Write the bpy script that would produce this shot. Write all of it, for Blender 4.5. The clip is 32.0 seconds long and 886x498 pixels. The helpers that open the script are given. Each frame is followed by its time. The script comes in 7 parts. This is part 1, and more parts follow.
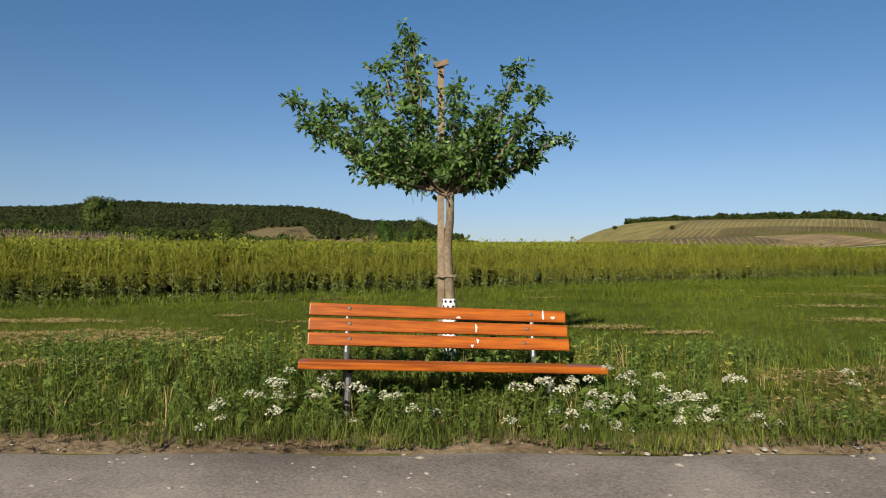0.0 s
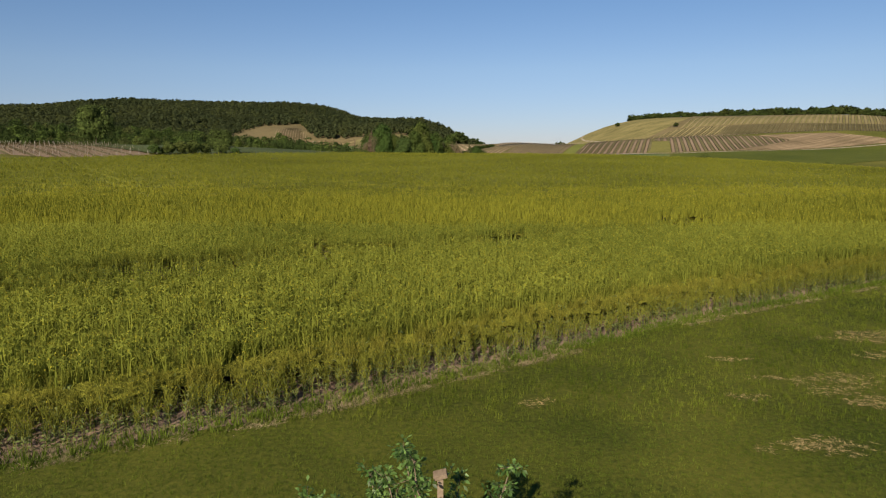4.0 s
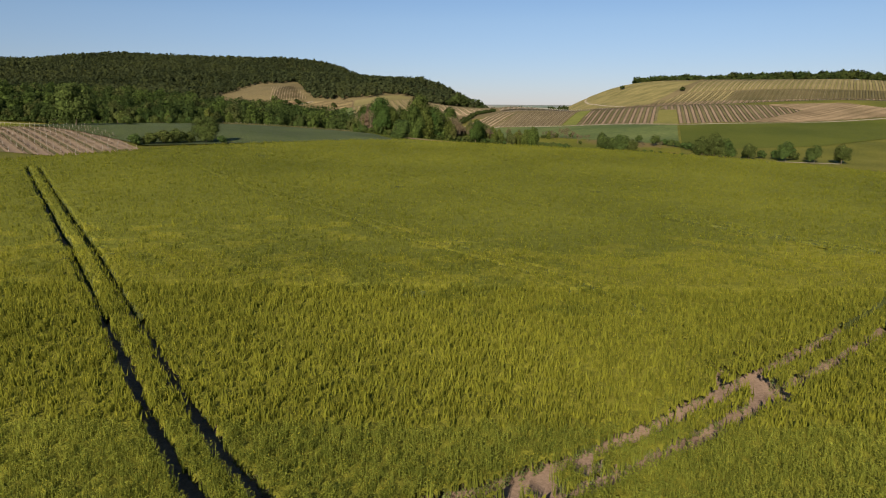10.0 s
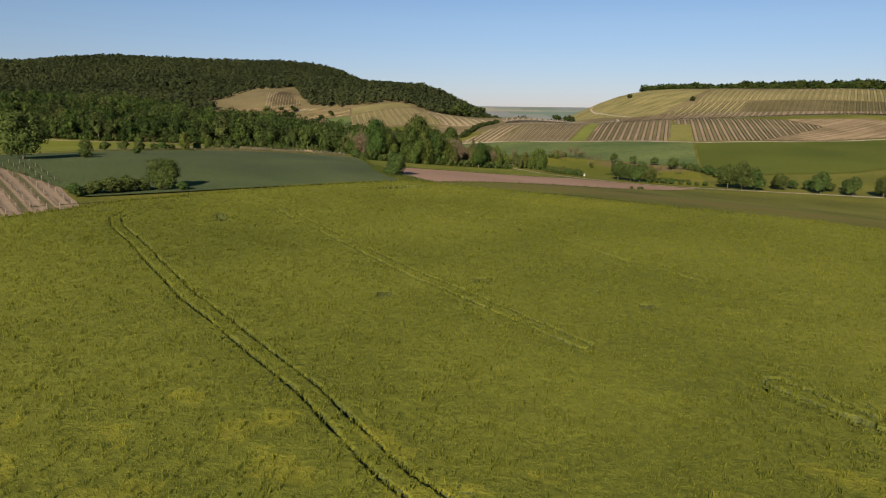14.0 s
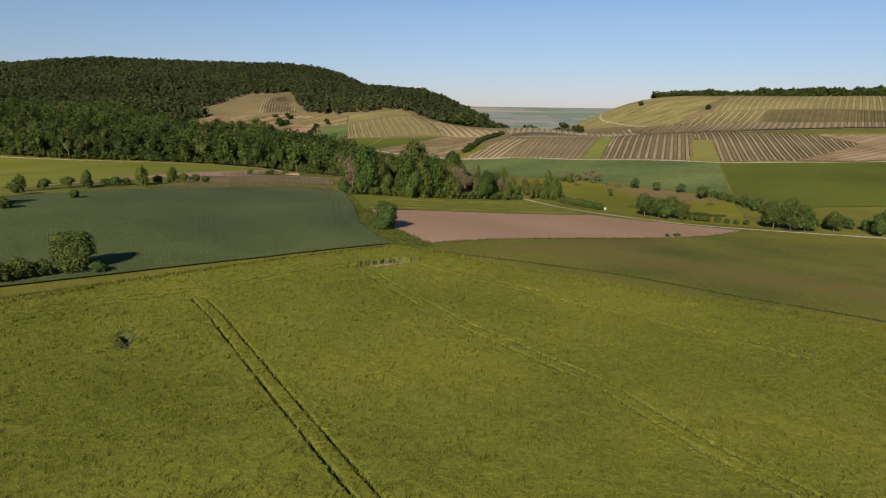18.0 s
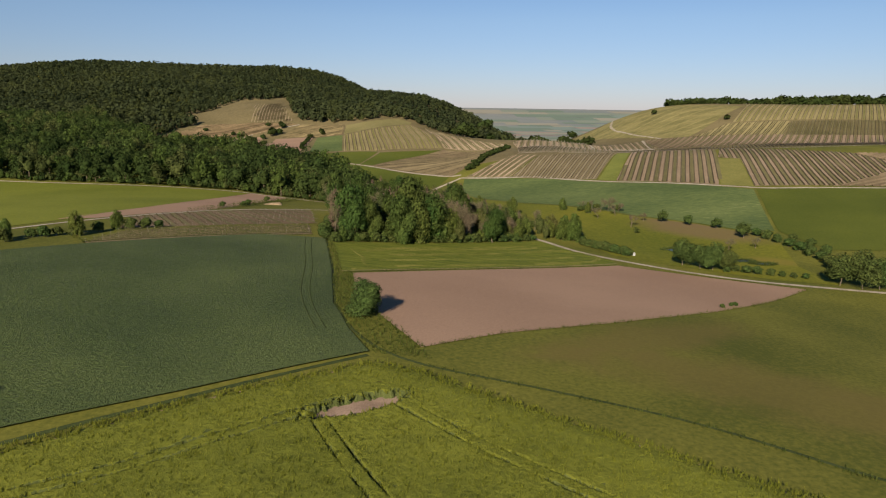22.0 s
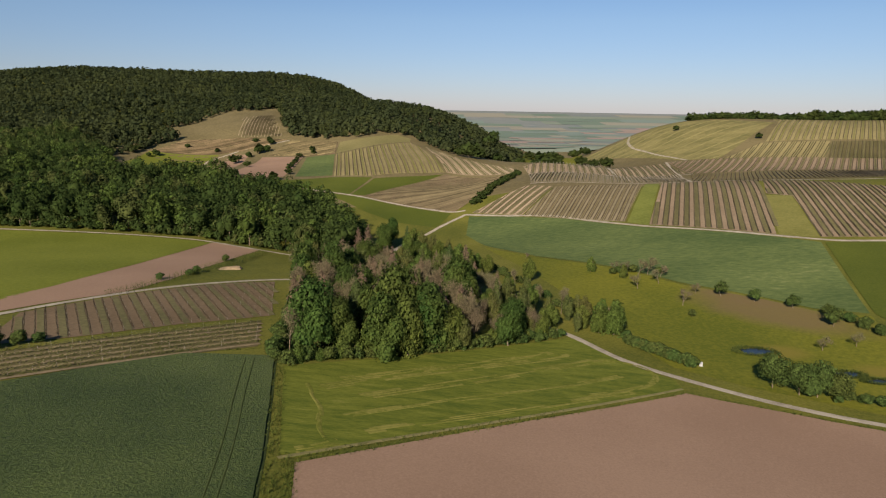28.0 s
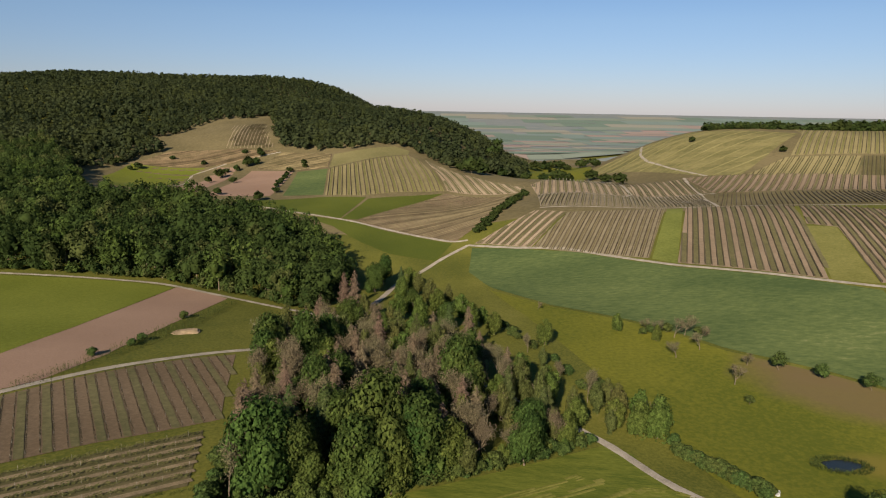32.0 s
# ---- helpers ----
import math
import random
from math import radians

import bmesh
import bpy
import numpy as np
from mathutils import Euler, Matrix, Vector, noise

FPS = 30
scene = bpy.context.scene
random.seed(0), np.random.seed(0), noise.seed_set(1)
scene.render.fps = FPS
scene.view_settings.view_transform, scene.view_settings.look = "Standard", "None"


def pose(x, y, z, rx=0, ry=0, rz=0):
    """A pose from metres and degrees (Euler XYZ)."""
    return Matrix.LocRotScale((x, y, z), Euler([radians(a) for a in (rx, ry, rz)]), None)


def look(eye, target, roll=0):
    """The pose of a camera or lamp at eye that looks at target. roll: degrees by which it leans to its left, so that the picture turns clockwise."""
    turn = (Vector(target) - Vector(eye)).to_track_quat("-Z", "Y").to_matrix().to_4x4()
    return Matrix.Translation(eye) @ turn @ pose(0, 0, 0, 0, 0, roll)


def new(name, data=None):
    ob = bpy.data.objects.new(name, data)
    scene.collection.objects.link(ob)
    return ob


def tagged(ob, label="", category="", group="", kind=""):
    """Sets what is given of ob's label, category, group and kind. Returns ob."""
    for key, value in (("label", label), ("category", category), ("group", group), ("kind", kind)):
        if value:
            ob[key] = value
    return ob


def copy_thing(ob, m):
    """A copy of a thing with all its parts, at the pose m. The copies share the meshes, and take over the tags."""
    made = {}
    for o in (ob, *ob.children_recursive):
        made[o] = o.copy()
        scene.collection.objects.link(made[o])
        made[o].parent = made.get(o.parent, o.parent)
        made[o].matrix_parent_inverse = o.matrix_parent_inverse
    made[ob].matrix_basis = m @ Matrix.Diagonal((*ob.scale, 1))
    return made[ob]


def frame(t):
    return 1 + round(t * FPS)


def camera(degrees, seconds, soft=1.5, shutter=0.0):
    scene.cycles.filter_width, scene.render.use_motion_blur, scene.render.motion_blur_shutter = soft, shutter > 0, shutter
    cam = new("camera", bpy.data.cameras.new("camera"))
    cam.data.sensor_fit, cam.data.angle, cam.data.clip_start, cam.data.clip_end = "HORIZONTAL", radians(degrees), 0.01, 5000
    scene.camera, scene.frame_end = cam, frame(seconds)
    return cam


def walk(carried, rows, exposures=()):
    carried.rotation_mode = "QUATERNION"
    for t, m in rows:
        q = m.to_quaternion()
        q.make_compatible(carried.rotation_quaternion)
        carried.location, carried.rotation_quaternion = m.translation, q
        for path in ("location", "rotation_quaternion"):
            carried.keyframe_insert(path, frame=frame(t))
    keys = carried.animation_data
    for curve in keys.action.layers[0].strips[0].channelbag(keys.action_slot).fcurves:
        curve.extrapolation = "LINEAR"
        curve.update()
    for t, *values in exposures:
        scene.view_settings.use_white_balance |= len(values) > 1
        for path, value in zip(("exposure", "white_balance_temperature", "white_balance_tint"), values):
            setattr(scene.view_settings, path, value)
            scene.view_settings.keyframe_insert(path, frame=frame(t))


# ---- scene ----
cam = camera(65.9, 32.0, 1.15)
METRES, EYE, TILT, LEAN, TURN = 250.0, 1.25, 0.0, 0.0, 0.0
ROWS = [
    (0.0, 0.0000, 0.0000, 0.0000, 0.00, 0.94, -0.00),
    (0.5, -0.0000, -0.0000, 0.0009, 0.00, 1.02, 0.00),
    (1.0, 0.0000, -0.0000, 0.0028, 0.02, 1.07, -0.02),
    (1.5, 0.0001, -0.0001, 0.0049, 0.02, 1.12, -0.01),
    (2.0, 0.0001, -0.0001, 0.0071, 0.01, 1.11, -0.02),
    (2.5, 0.0001, -0.0002, 0.0097, 0.01, 0.06, 0.03),
    (3.0, 0.0000, -0.0003, 0.0124, 0.01, -2.62, 0.11),
    (3.5, 0.0001, -0.0004, 0.0152, 0.02, -5.37, 0.19),
    (5.5, 0.0000, -0.0004, 0.0266, -0.01, -11.58, 0.31),
    (6.0, 0.0000, -0.0006, 0.0296, -0.01, -11.58, 0.27),
    (6.5, 0.0000, -0.0007, 0.0327, -0.01, -11.55, 0.25),
    (7.0, 0.0001, 0.0002, 0.0348, -0.00, -11.56, 0.23),
    (7.5, 0.0002, 0.0040, 0.0373, 0.01, -11.57, 0.17),
    (8.0, 0.0003, 0.0106, 0.0405, 0.02, -11.57, 0.11),
    (8.5, 0.0004, 0.0175, 0.0440, 0.02, -11.58, 0.04),
    (9.0, 0.0004, 0.0262, 0.0484, 0.02, -11.57, -0.06),
    (9.5, 0.0004, 0.0354, 0.0528, 0.03, -11.55, -0.18),
    (10.0, 0.0003, 0.0459, 0.0572, 0.04, -11.56, -0.33),
    (10.5, 0.0003, 0.0577, 0.0617, 0.05, -11.55, -0.46),
    (11.0, 0.0003, 0.0705, 0.0662, 0.06, -11.56, -0.55),
    (11.5, 0.0005, 0.0843, 0.0707, 0.07, -11.56, -0.61),
    (12.0, 0.0007, 0.0991, 0.0755, 0.09, -11.56, -0.63),
    (12.5, 0.0009, 0.1147, 0.0805, 0.10, -11.54, -0.63),
    (13.0, 0.0011, 0.1311, 0.0855, 0.12, -11.55, -0.64),
    (13.5, 0.0012, 0.1485, 0.0904, 0.13, -11.55, -0.66),
    (14.0, 0.0013, 0.1670, 0.0954, 0.15, -11.56, -0.66),
    (14.5, 0.0015, 0.1864, 0.1004, 0.18, -11.56, -0.69),
    (16.5, 0.0020, 0.2653, 0.1210, 0.24, -11.65, -0.72),
    (17.0, 0.0022, 0.2867, 0.1256, 0.27, -11.66, -0.72),
    (17.5, 0.0024, 0.3084, 0.1303, 0.31, -11.67, -0.74),
    (18.0, 0.0025, 0.3304, 0.1349, 0.34, -11.66, -0.75),
    (18.5, 0.0028, 0.3524, 0.1396, 0.37, -11.66, -0.77),
    (19.0, 0.0029, 0.3744, 0.1442, 0.40, -11.67, -0.79),
    (19.5, 0.0031, 0.3964, 0.1487, 0.43, -11.67, -0.80),
    (20.0, 0.0032, 0.4184, 0.1533, 0.45, -11.66, -0.80),
    (20.5, 0.0033, 0.4403, 0.1578, 0.48, -11.66, -0.80),
    (21.0, 0.0036, 0.4621, 0.1623, 0.51, -11.66, -0.79),
    (21.5, 0.0036, 0.4840, 0.1668, 0.53, -11.66, -0.82),
    (22.0, 0.0037, 0.5043, 0.1712, 0.55, -11.67, -0.84),
    (22.5, 0.0040, 0.5258, 0.1760, 0.58, -11.67, -0.85),
    (23.0, 0.0042, 0.5476, 0.1806, 0.60, -11.66, -0.85),
    (23.5, 0.0042, 0.5692, 0.1853, 0.63, -11.66, -0.85),
    (24.0, 0.0042, 0.5911, 0.1897, 0.65, -11.66, -0.87),
    (24.5, 0.0042, 0.6129, 0.1943, 0.68, -11.65, -0.89),
    (25.0, 0.0041, 0.6347, 0.1988, 0.70, -11.65, -0.91),
    (25.5, 0.0042, 0.6562, 0.2039, 0.73, -11.66, -0.95),
    (27.5, 0.0049, 0.7415, 0.2217, 0.83, -11.61, -0.97),
    (28.0, 0.0049, 0.7635, 0.2260, 0.86, -11.61, -0.98),
    (28.5, 0.0051, 0.7850, 0.2307, 0.87, -11.62, -0.98),
    (29.0, 0.0052, 0.8066, 0.2353, 0.89, -11.61, -1.01),
    (29.5, 0.0054, 0.8282, 0.2398, 0.92, -11.62, -1.01),
    (30.0, 0.0053, 0.8499, 0.2444, 0.94, -11.63, -1.01),
    (30.5, 0.0055, 0.8712, 0.2491, 0.96, -11.64, -1.02),
    (31.0, 0.0056, 0.8931, 0.2534, 0.98, -11.63, -1.00),
    (31.5, 0.0058, 0.9143, 0.2581, 1.01, -11.64, -1.00),
    (32.0, 0.0059, 0.9359, 0.2626, 1.03, -11.64, -0.99),
]
walk(cam, [(t, pose(0, 0, EYE, TILT, LEAN, TURN) @ pose(METRES * x, METRES * y, METRES * z, 90 + pitch, roll, yaw)) for t, x, y, z, yaw, pitch, roll in ROWS],
     exposures=[(0.0, 0.82, 6500, 10), (1.2, 0.83, 6500, 10), (3.2, 0.83, 6750, 15), (7.0, 0.86, 6750, 15), (32.0, 0.81, 6600, 14.5)])


# ---- light ----
SUN_UP, SUN_AZ = 27.0, 18.0    # degrees above the horizon; the shadows fall this far to the right of straight ahead
world = bpy.data.worlds.new("sky")
scene.world = world
world.use_nodes = True
wn = world.node_tree.nodes
sky = wn.new("ShaderNodeTexSky")
sky.sky_type, sky.sun_disc = "NISHITA", False
sky.sun_elevation, sky.sun_rotation = radians(SUN_UP), radians(180 + SUN_AZ)
sky.air_density, sky.dust_density, sky.ozone_density, sky.altitude = 1.0, 0.1, 3.0, 300
wn["Background"].inputs["Strength"].default_value = 0.045
tint = wn.new("ShaderNodeMix")
tint.data_type, tint.blend_type = "RGBA", "MULTIPLY"
tint.inputs[0].default_value = 1.0
where = wn.new("ShaderNodeTexCoord")
part_z = wn.new("ShaderNodeSeparateXYZ")
fade = wn.new("ShaderNodeValToRGB")     # a lavender horizon under a clear blue
fade.color_ramp.elements[0].position, fade.color_ramp.elements[0].color = 0.0, (0.69, 0.74, 1.04, 1)
fade.color_ramp.elements[1].position, fade.color_ramp.elements[1].color = 0.42, (0.62, 0.98, 1.16, 1)
_k = fade.color_ramp.elements.new(0.12)
_k.color = (0.87, 0.94, 1.08, 1)
world.node_tree.links.new(where.outputs["Generated"], part_z.inputs[0])
world.node_tree.links.new(part_z.outputs[2], fade.inputs[0])
world.node_tree.links.new(fade.outputs[0], tint.inputs[7])
world.node_tree.links.new(sky.outputs[0], tint.inputs[6])
world.node_tree.links.new(tint.outputs[2], wn["Background"].inputs["Color"])
sun = new("sun", bpy.data.lights.new("sun", "SUN"))
sun.data.energy, sun.data.angle, sun.data.color = 5.0, radians(0.53), (1.0, 0.9, 0.74)
_sx, _sy = math.sin(radians(SUN_AZ)), math.cos(radians(SUN_AZ))
sun.matrix_world = look((0, 0, 80), (_sx, _sy, 80 - math.tan(radians(SUN_UP))))

# ---- materials ----


def lin(h):
    """A linear colour from a hex string."""
    return tuple(((int(h[i:i + 2], 16) / 255 + 0.055) / 1.055) ** 2.4 if int(h[i:i + 2], 16) > 10 else int(h[i:i + 2], 16) / 255 / 12.92 for i in (0, 2, 4)) + (1.0,)


def surface(name, dark, light, wide=0.2, fine=6.0, rough=0.9, bump=0.3, spec=0.06, island=0.0, through_light=0.0, stretch=None, depth=0.05, third=None):
    """A surface with broad and fine variation, in metres; island: how much single pieces differ; through_light: share of light that passes (leaves)."""
    m = bpy.data.materials.new(name)
    m.use_nodes = True
    n, l = m.node_tree.nodes, m.node_tree.links
    b = n["Principled BSDF"]
    b.inputs["Roughness"].default_value = rough
    b.inputs["Specular IOR Level"].default_value = spec
    co = n.new("ShaderNodeTexCoord")
    src = co.outputs["Object"]
    if stretch:
        mp = n.new("ShaderNodeMapping")
        mp.inputs["Rotation"].default_value = (0, 0, stretch[1])
        mp.inputs["Scale"].default_value = (1, stretch[0], stretch[2] if len(stretch) > 2 else 1)
        l.new(src, mp.inputs[0])
        src = mp.outputs[0]
    big, small = n.new("ShaderNodeTexNoise"), n.new("ShaderNodeTexNoise")
    big.inputs["Scale"].default_value, big.inputs["Detail"].default_value = wide, 4
    small.inputs["Scale"].default_value, small.inputs["Detail"].default_value, small.inputs["Roughness"].default_value = fine, 6, 0.7
    l.new(src, big.inputs[0]); l.new(src, small.inputs[0])
    ramp = n.new("ShaderNodeValToRGB")
    e = ramp.color_ramp.elements
    e[0].position, e[0].color, e[1].position, e[1].color = 0.40, dark, 0.60, light
    if third:
        k = e.new(0.68); k.color = third
    mixf = n.new("ShaderNodeMath"); mixf.operation = "MULTIPLY_ADD"
    mixf.inputs[1].default_value, mixf.inputs[2].default_value = 0.55, 0.0
    l.new(small.outputs[0], mixf.inputs[0])
    addf = n.new("ShaderNodeMath"); addf.operation = "MULTIPLY_ADD"
    addf.inputs[1].default_value = 0.45
    l.new(big.outputs[0], addf.inputs[0]); l.new(mixf.outputs[0], addf.inputs[2])
    l.new(addf.outputs[0], ramp.inputs[0])
    col = ramp.outputs[0]
    if island:
        g = n.new("ShaderNodeNewGeometry")
        h = n.new("ShaderNodeHueSaturation")
        mr = n.new("ShaderNodeMapRange")
        mr.inputs[3].default_value, mr.inputs[4].default_value = 1 - island, 1 + island
        l.new(g.outputs["Random Per Island"], mr.inputs[0])
        l.new(mr.outputs[0], h.inputs["Value"]); l.new(col, h.inputs["Color"])
        mh = n.new("ShaderNodeMapRange")
        mh.inputs[3].default_value, mh.inputs[4].default_value = 0.5 - island * 0.06, 0.5 + island * 0.06
        oi = n.new("ShaderNodeObjectInfo")
        l.new(oi.outputs["Random"], mh.inputs[0]); l.new(mh.outputs[0], h.inputs["Hue"])
        col = h.outputs[0]
    l.new(col, b.inputs["Base Color"])
    if bump:
        bp = n.new("ShaderNodeBump")
        bp.inputs["Strength"].default_value, bp.inputs["Distance"].default_value = bump, depth
        l.new(small.outputs[0], bp.inputs["Height"]); l.new(bp.outputs[0], b.inputs["Normal"])
    if through_light:
        t = n.new("ShaderNodeBsdfTranslucent")
        mx = n.new("ShaderNodeMixShader")
        mx.inputs[0].default_value = through_light
        l.new(col, t.inputs[0])
        l.new(b.outputs[0], mx.inputs[1]); l.new(t.outputs[0], mx.inputs[2])
        l.new(mx.outputs[0], n["Material Output"].inputs[0])
    return m


C = lambda r, g, b: (r, g, b, 1.0)
M_MEADOW = surface("meadow", C(0.06, 0.067, 0.012), C(0.126, 0.12, 0.022), 0.03, 1.3, bump=0.5, third=C(0.15, 0.118, 0.05))
M_VERGE = surface("verge_turf", C(0.03, 0.042, 0.006), C(0.092, 0.096, 0.015), 0.3, 9, bump=0.6)
M_SOIL = surface("field_soil", C(0.2, 0.128, 0.085), C(0.262, 0.172, 0.116), 0.02, 2.5, bump=0.5)
M_DRYSOIL = surface("dry_soil", C(0.15, 0.104, 0.072), C(0.28, 0.2, 0.142), 0.3, 6, bump=0.6)
M_WHEAT = surface("blue_green_wheat", C(0.027, 0.045, 0.014), C(0.068, 0.09, 0.027), 0.03, 1.6, bump=1.0, depth=0.5, spec=0.02)
M_WHEAT.node_tree.nodes["Principled BSDF"].inputs["Sheen Weight"].default_value = 0.022
M_WHEAT.node_tree.nodes["Principled BSDF"].inputs["Sheen Roughness"].default_value = 0.4
M_WHEAT2 = surface("far_wheat", C(0.05, 0.074, 0.024), C(0.1, 0.125, 0.04), 0.012, 0.3, bump=0.4, depth=0.2, stretch=(2.2, 0.6), third=C(0.17, 0.175, 0.07))
M_DARKCROP = surface("dark_green_crop", C(0.048, 0.062, 0.009), C(0.08, 0.092, 0.014), 0.02, 1.5, bump=0.4, depth=0.15)
M_GREENCROP = surface("light_green_crop", C(0.09, 0.104, 0.013), C(0.138, 0.148, 0.022), 0.02, 1.0, bump=0.4, depth=0.15)
M_MOWN = surface("mown_grass", C(0.06, 0.079, 0.011), C(0.124, 0.132, 0.02), 0.1, 0.7, bump=0.4, stretch=(5.0, -0.55), third=C(0.17, 0.16, 0.045))
M_DRYGRASS = surface("dry_slope_grass", C(0.125, 0.113, 0.043), C(0.2, 0.172, 0.073), 0.02, 0.6, bump=0.4)
M_HILLGRASS = surface("dry_hill_grass", C(0.092, 0.076, 0.035), C(0.15, 0.12, 0.058), 0.02, 0.4, bump=0.4)
M_VINESOIL = surface("vineyard_soil", C(0.19, 0.14, 0.08), C(0.30, 0.22, 0.13), 0.02, 1.0, bump=0.4)
M_VINESOIL2 = surface("vineyard_grass_soil", C(0.145, 0.122, 0.07), C(0.225, 0.182, 0.112), 0.03, 0.5, bump=0.4)
M_GRAVEL = surface("gravel_track", C(0.205, 0.175, 0.13), C(0.345, 0.3, 0.228), 0.3, 4, bump=0.4)
M_ASPHALT = surface("worn_asphalt", C(0.13, 0.112, 0.095), C(0.31, 0.27, 0.23), 1.2, 60, rough=0.85, bump=0.5, depth=0.01)
M_VINE = surface("vine_row", C(0.1, 0.082, 0.046), C(0.172, 0.138, 0.082), 0.05, 2.0, bump=0.3, island=0.25)
M_CANOPY = surface("rape_canopy", C(0.106, 0.109, 0.0145), C(0.184, 0.18, 0.0225), 0.03, 1.4, bump=1.0, depth=0.3)
# green of the lower stems, darkened by the shade inside the crop
M_RAPESTEM_SHADE = surface("rape_lower_stems_shade", C(0.044, 0.055, 0.015), C(0.098, 0.113, 0.033), 0.5, 5, bump=1.0, depth=0.2)
M_RUT = surface("dark_wheel_rut", C(0.026, 0.037, 0.012), C(0.05, 0.062, 0.02), 0.3, 2, bump=0.5)
M_RAPE_G = surface("greener_rape_plant", C(0.102, 0.112, 0.0145), C(0.17, 0.172, 0.0225), 0.03, 1.2, bump=0, island=0.16, through_light=0.5)
M_CANOPY_G = surface("greener_rape_canopy", C(0.08, 0.091, 0.013), C(0.138, 0.145, 0.02), 0.03, 1.4, bump=1.0, depth=0.3)
M_RAPE = surface("rape_plant", C(0.134, 0.138, 0.017), C(0.226, 0.216, 0.026), 0.03, 1.2, bump=0, island=0.22, through_light=0.5)
M_RAPE_N = surface("feathery_rape_plant", C(0.146, 0.158, 0.024), C(0.25, 0.25, 0.038), 0.06, 1.6, bump=0, island=0.3, through_light=0.5)
# leaf colour lifted towards blue, standing in for haze over the ridge
M_FARFOREST = surface("ridge_leaves", C(0.024, 0.034, 0.014), C(0.045, 0.055, 0.021), 0.008, 0.2, bump=0, island=0.12, through_light=0.3)
M_FOREST = surface("forest_leaves", C(0.023, 0.037, 0.0095), C(0.054, 0.071, 0.018), 0.02, 0.25, bump=0, island=0.25, through_light=0.35)
# distance haze is mixed into this pale, bluish ground colour
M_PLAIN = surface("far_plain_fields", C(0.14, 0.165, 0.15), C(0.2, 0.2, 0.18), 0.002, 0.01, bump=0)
M_WOOD = surface("varnished_orange_wood", C(0.17, 0.038, 0.005), C(0.33, 0.088, 0.009), 1.5, 5, rough=0.38, bump=0.25, spec=0.22, stretch=(16.0, 0, 16.0), depth=0.003)
M_BARK = surface("bark", C(0.09, 0.068, 0.045), C(0.21, 0.165, 0.115), 6, 40, bump=0.8, depth=0.01)
M_LEAF = surface("leaf", C(0.058, 0.098, 0.02), C(0.138, 0.19, 0.048), 2, 8, rough=0.45, bump=0, island=0.6, through_light=0.42, spec=0.35)

# ---- the lie of the land ----
NEAR_LAND = [(-260, 60, 100, 4.4), (-20, 120, 100, 1.0), (-80, 240, 100, 8.2), (220, 240, 100, -10.2), (-140, 360, 100, 4.8), (100, 360, 100, -5.7)]
VALLEY_SIDES = [(-260, 480, 100, -5.6), (280, 480, 100, -7.5), (-20, 540, 100, -12.1), (160, 540, 100, 5.8), (340, 540, 100, 7.6), (220, 600, 100, 7.3), (-1100, 660, 260, 5.0), (-940, 660, 260, 6.2), (-780, 660, 260, 6.0), (-620, 660, 260, 5.9), (-320, 660, 100, 5.9), (40, 660, 100, 5.1), (820, 660, 260, -1.1), (-200, 780, 100, -11.6), (340, 780, 100, 3.4)]
LEFT_RIDGE = [(-1100, 820, 260, 5.6), (-940, 820, 260, 5.4), (-460, 820, 260, -5.3), (-260, 840, 100, -12.7), (-200, 840, 100, -7.3), (-320, 960, 100, -11.9), (-200, 960, 100, 8.3), (-20, 960, 100, 27.3), (-1100, 980, 260, 4.1), (-780, 980, 260, -9.1), (-620, 980, 260, -8.5), (-320, 1020, 100, -6.8), (-140, 1020, 100, -23.8), (-140, 1140, 260, 57.0), (-600, 1200, 450, 70.3), (-1100, 1300, 260, 30.7), (-940, 1300, 260, 30.0), (-1100, 1460, 260, 34.8), (-620, 1460, 260, 33.0), (-300, 1460, 260, 41.9), (-620, 1620, 260, 11.3), (-300, 1620, 260, -3.8)]
RIGHT_HILL = [(100, 840, 100, -13.7), (40, 900, 100, -10.6), (220, 900, 100, 6.3), (650, 950, 450, 26.8), (340, 960, 100, -6.3), (340, 980, 260, 39.8), (820, 980, 260, -2.5), (100, 1020, 100, -45.3), (500, 1140, 260, 11.3), (820, 1140, 260, -0.4), (180, 1300, 260, -41.2), (20, 1460, 260, -16.6), (180, 1460, 260, -18.9), (20, 1620, 260, -11.6), (340, 1620, 260, 5.9)]
FIELD_SWELLS = [(-160, 120, 90, 2.4), (90, 190, 70, 0.7), (45, 190, 70, 3.2), (-160, 200, 90, 5.7), (-80, 200, 90, -4.1), (-80, 280, 90, 0.9), (80, 280, 90, -0.4), (-160, 280, 90, -1.3), (240, 440, 90, 4), (160, 520, 90, -0.6), (-240, 520, 90, 2.6), (320, 520, 90, 4.8), (-160, 520, 90, -0.5), (-320, 520, 90, 3.8), (130, 600, 60, 3.9), (50, 600, 60, 5.2), (320, 600, 90, 4.6), (90, 600, 60, -3.5)]
VINE_SWELLS = [(50, 640, 60, 8.3), (10, 680, 60, -16.5), (130, 680, 60, -3.6), (320, 680, 90, -4.9), (-240, 680, 90, 3.5), (-30, 680, 60, 5.2), (50, 720, 60, 9.9), (130, 720, 60, 2.4), (-30, 720, 60, 6.4), (90, 720, 60, 2.3), (-105, 720, 80, -3.6), (5, 775, 80, 1), (-160, 775, 80, 8.3), (60, 775, 80, 7.4), (140, 800, 170, -8.6), (560, 800, 170, 5.6), (700, 800, 170, -10.7), (420, 800, 170, 1.5), (-50, 830, 80, 6.7), (5, 830, 80, 8.1), (60, 885, 80, -9.3)]
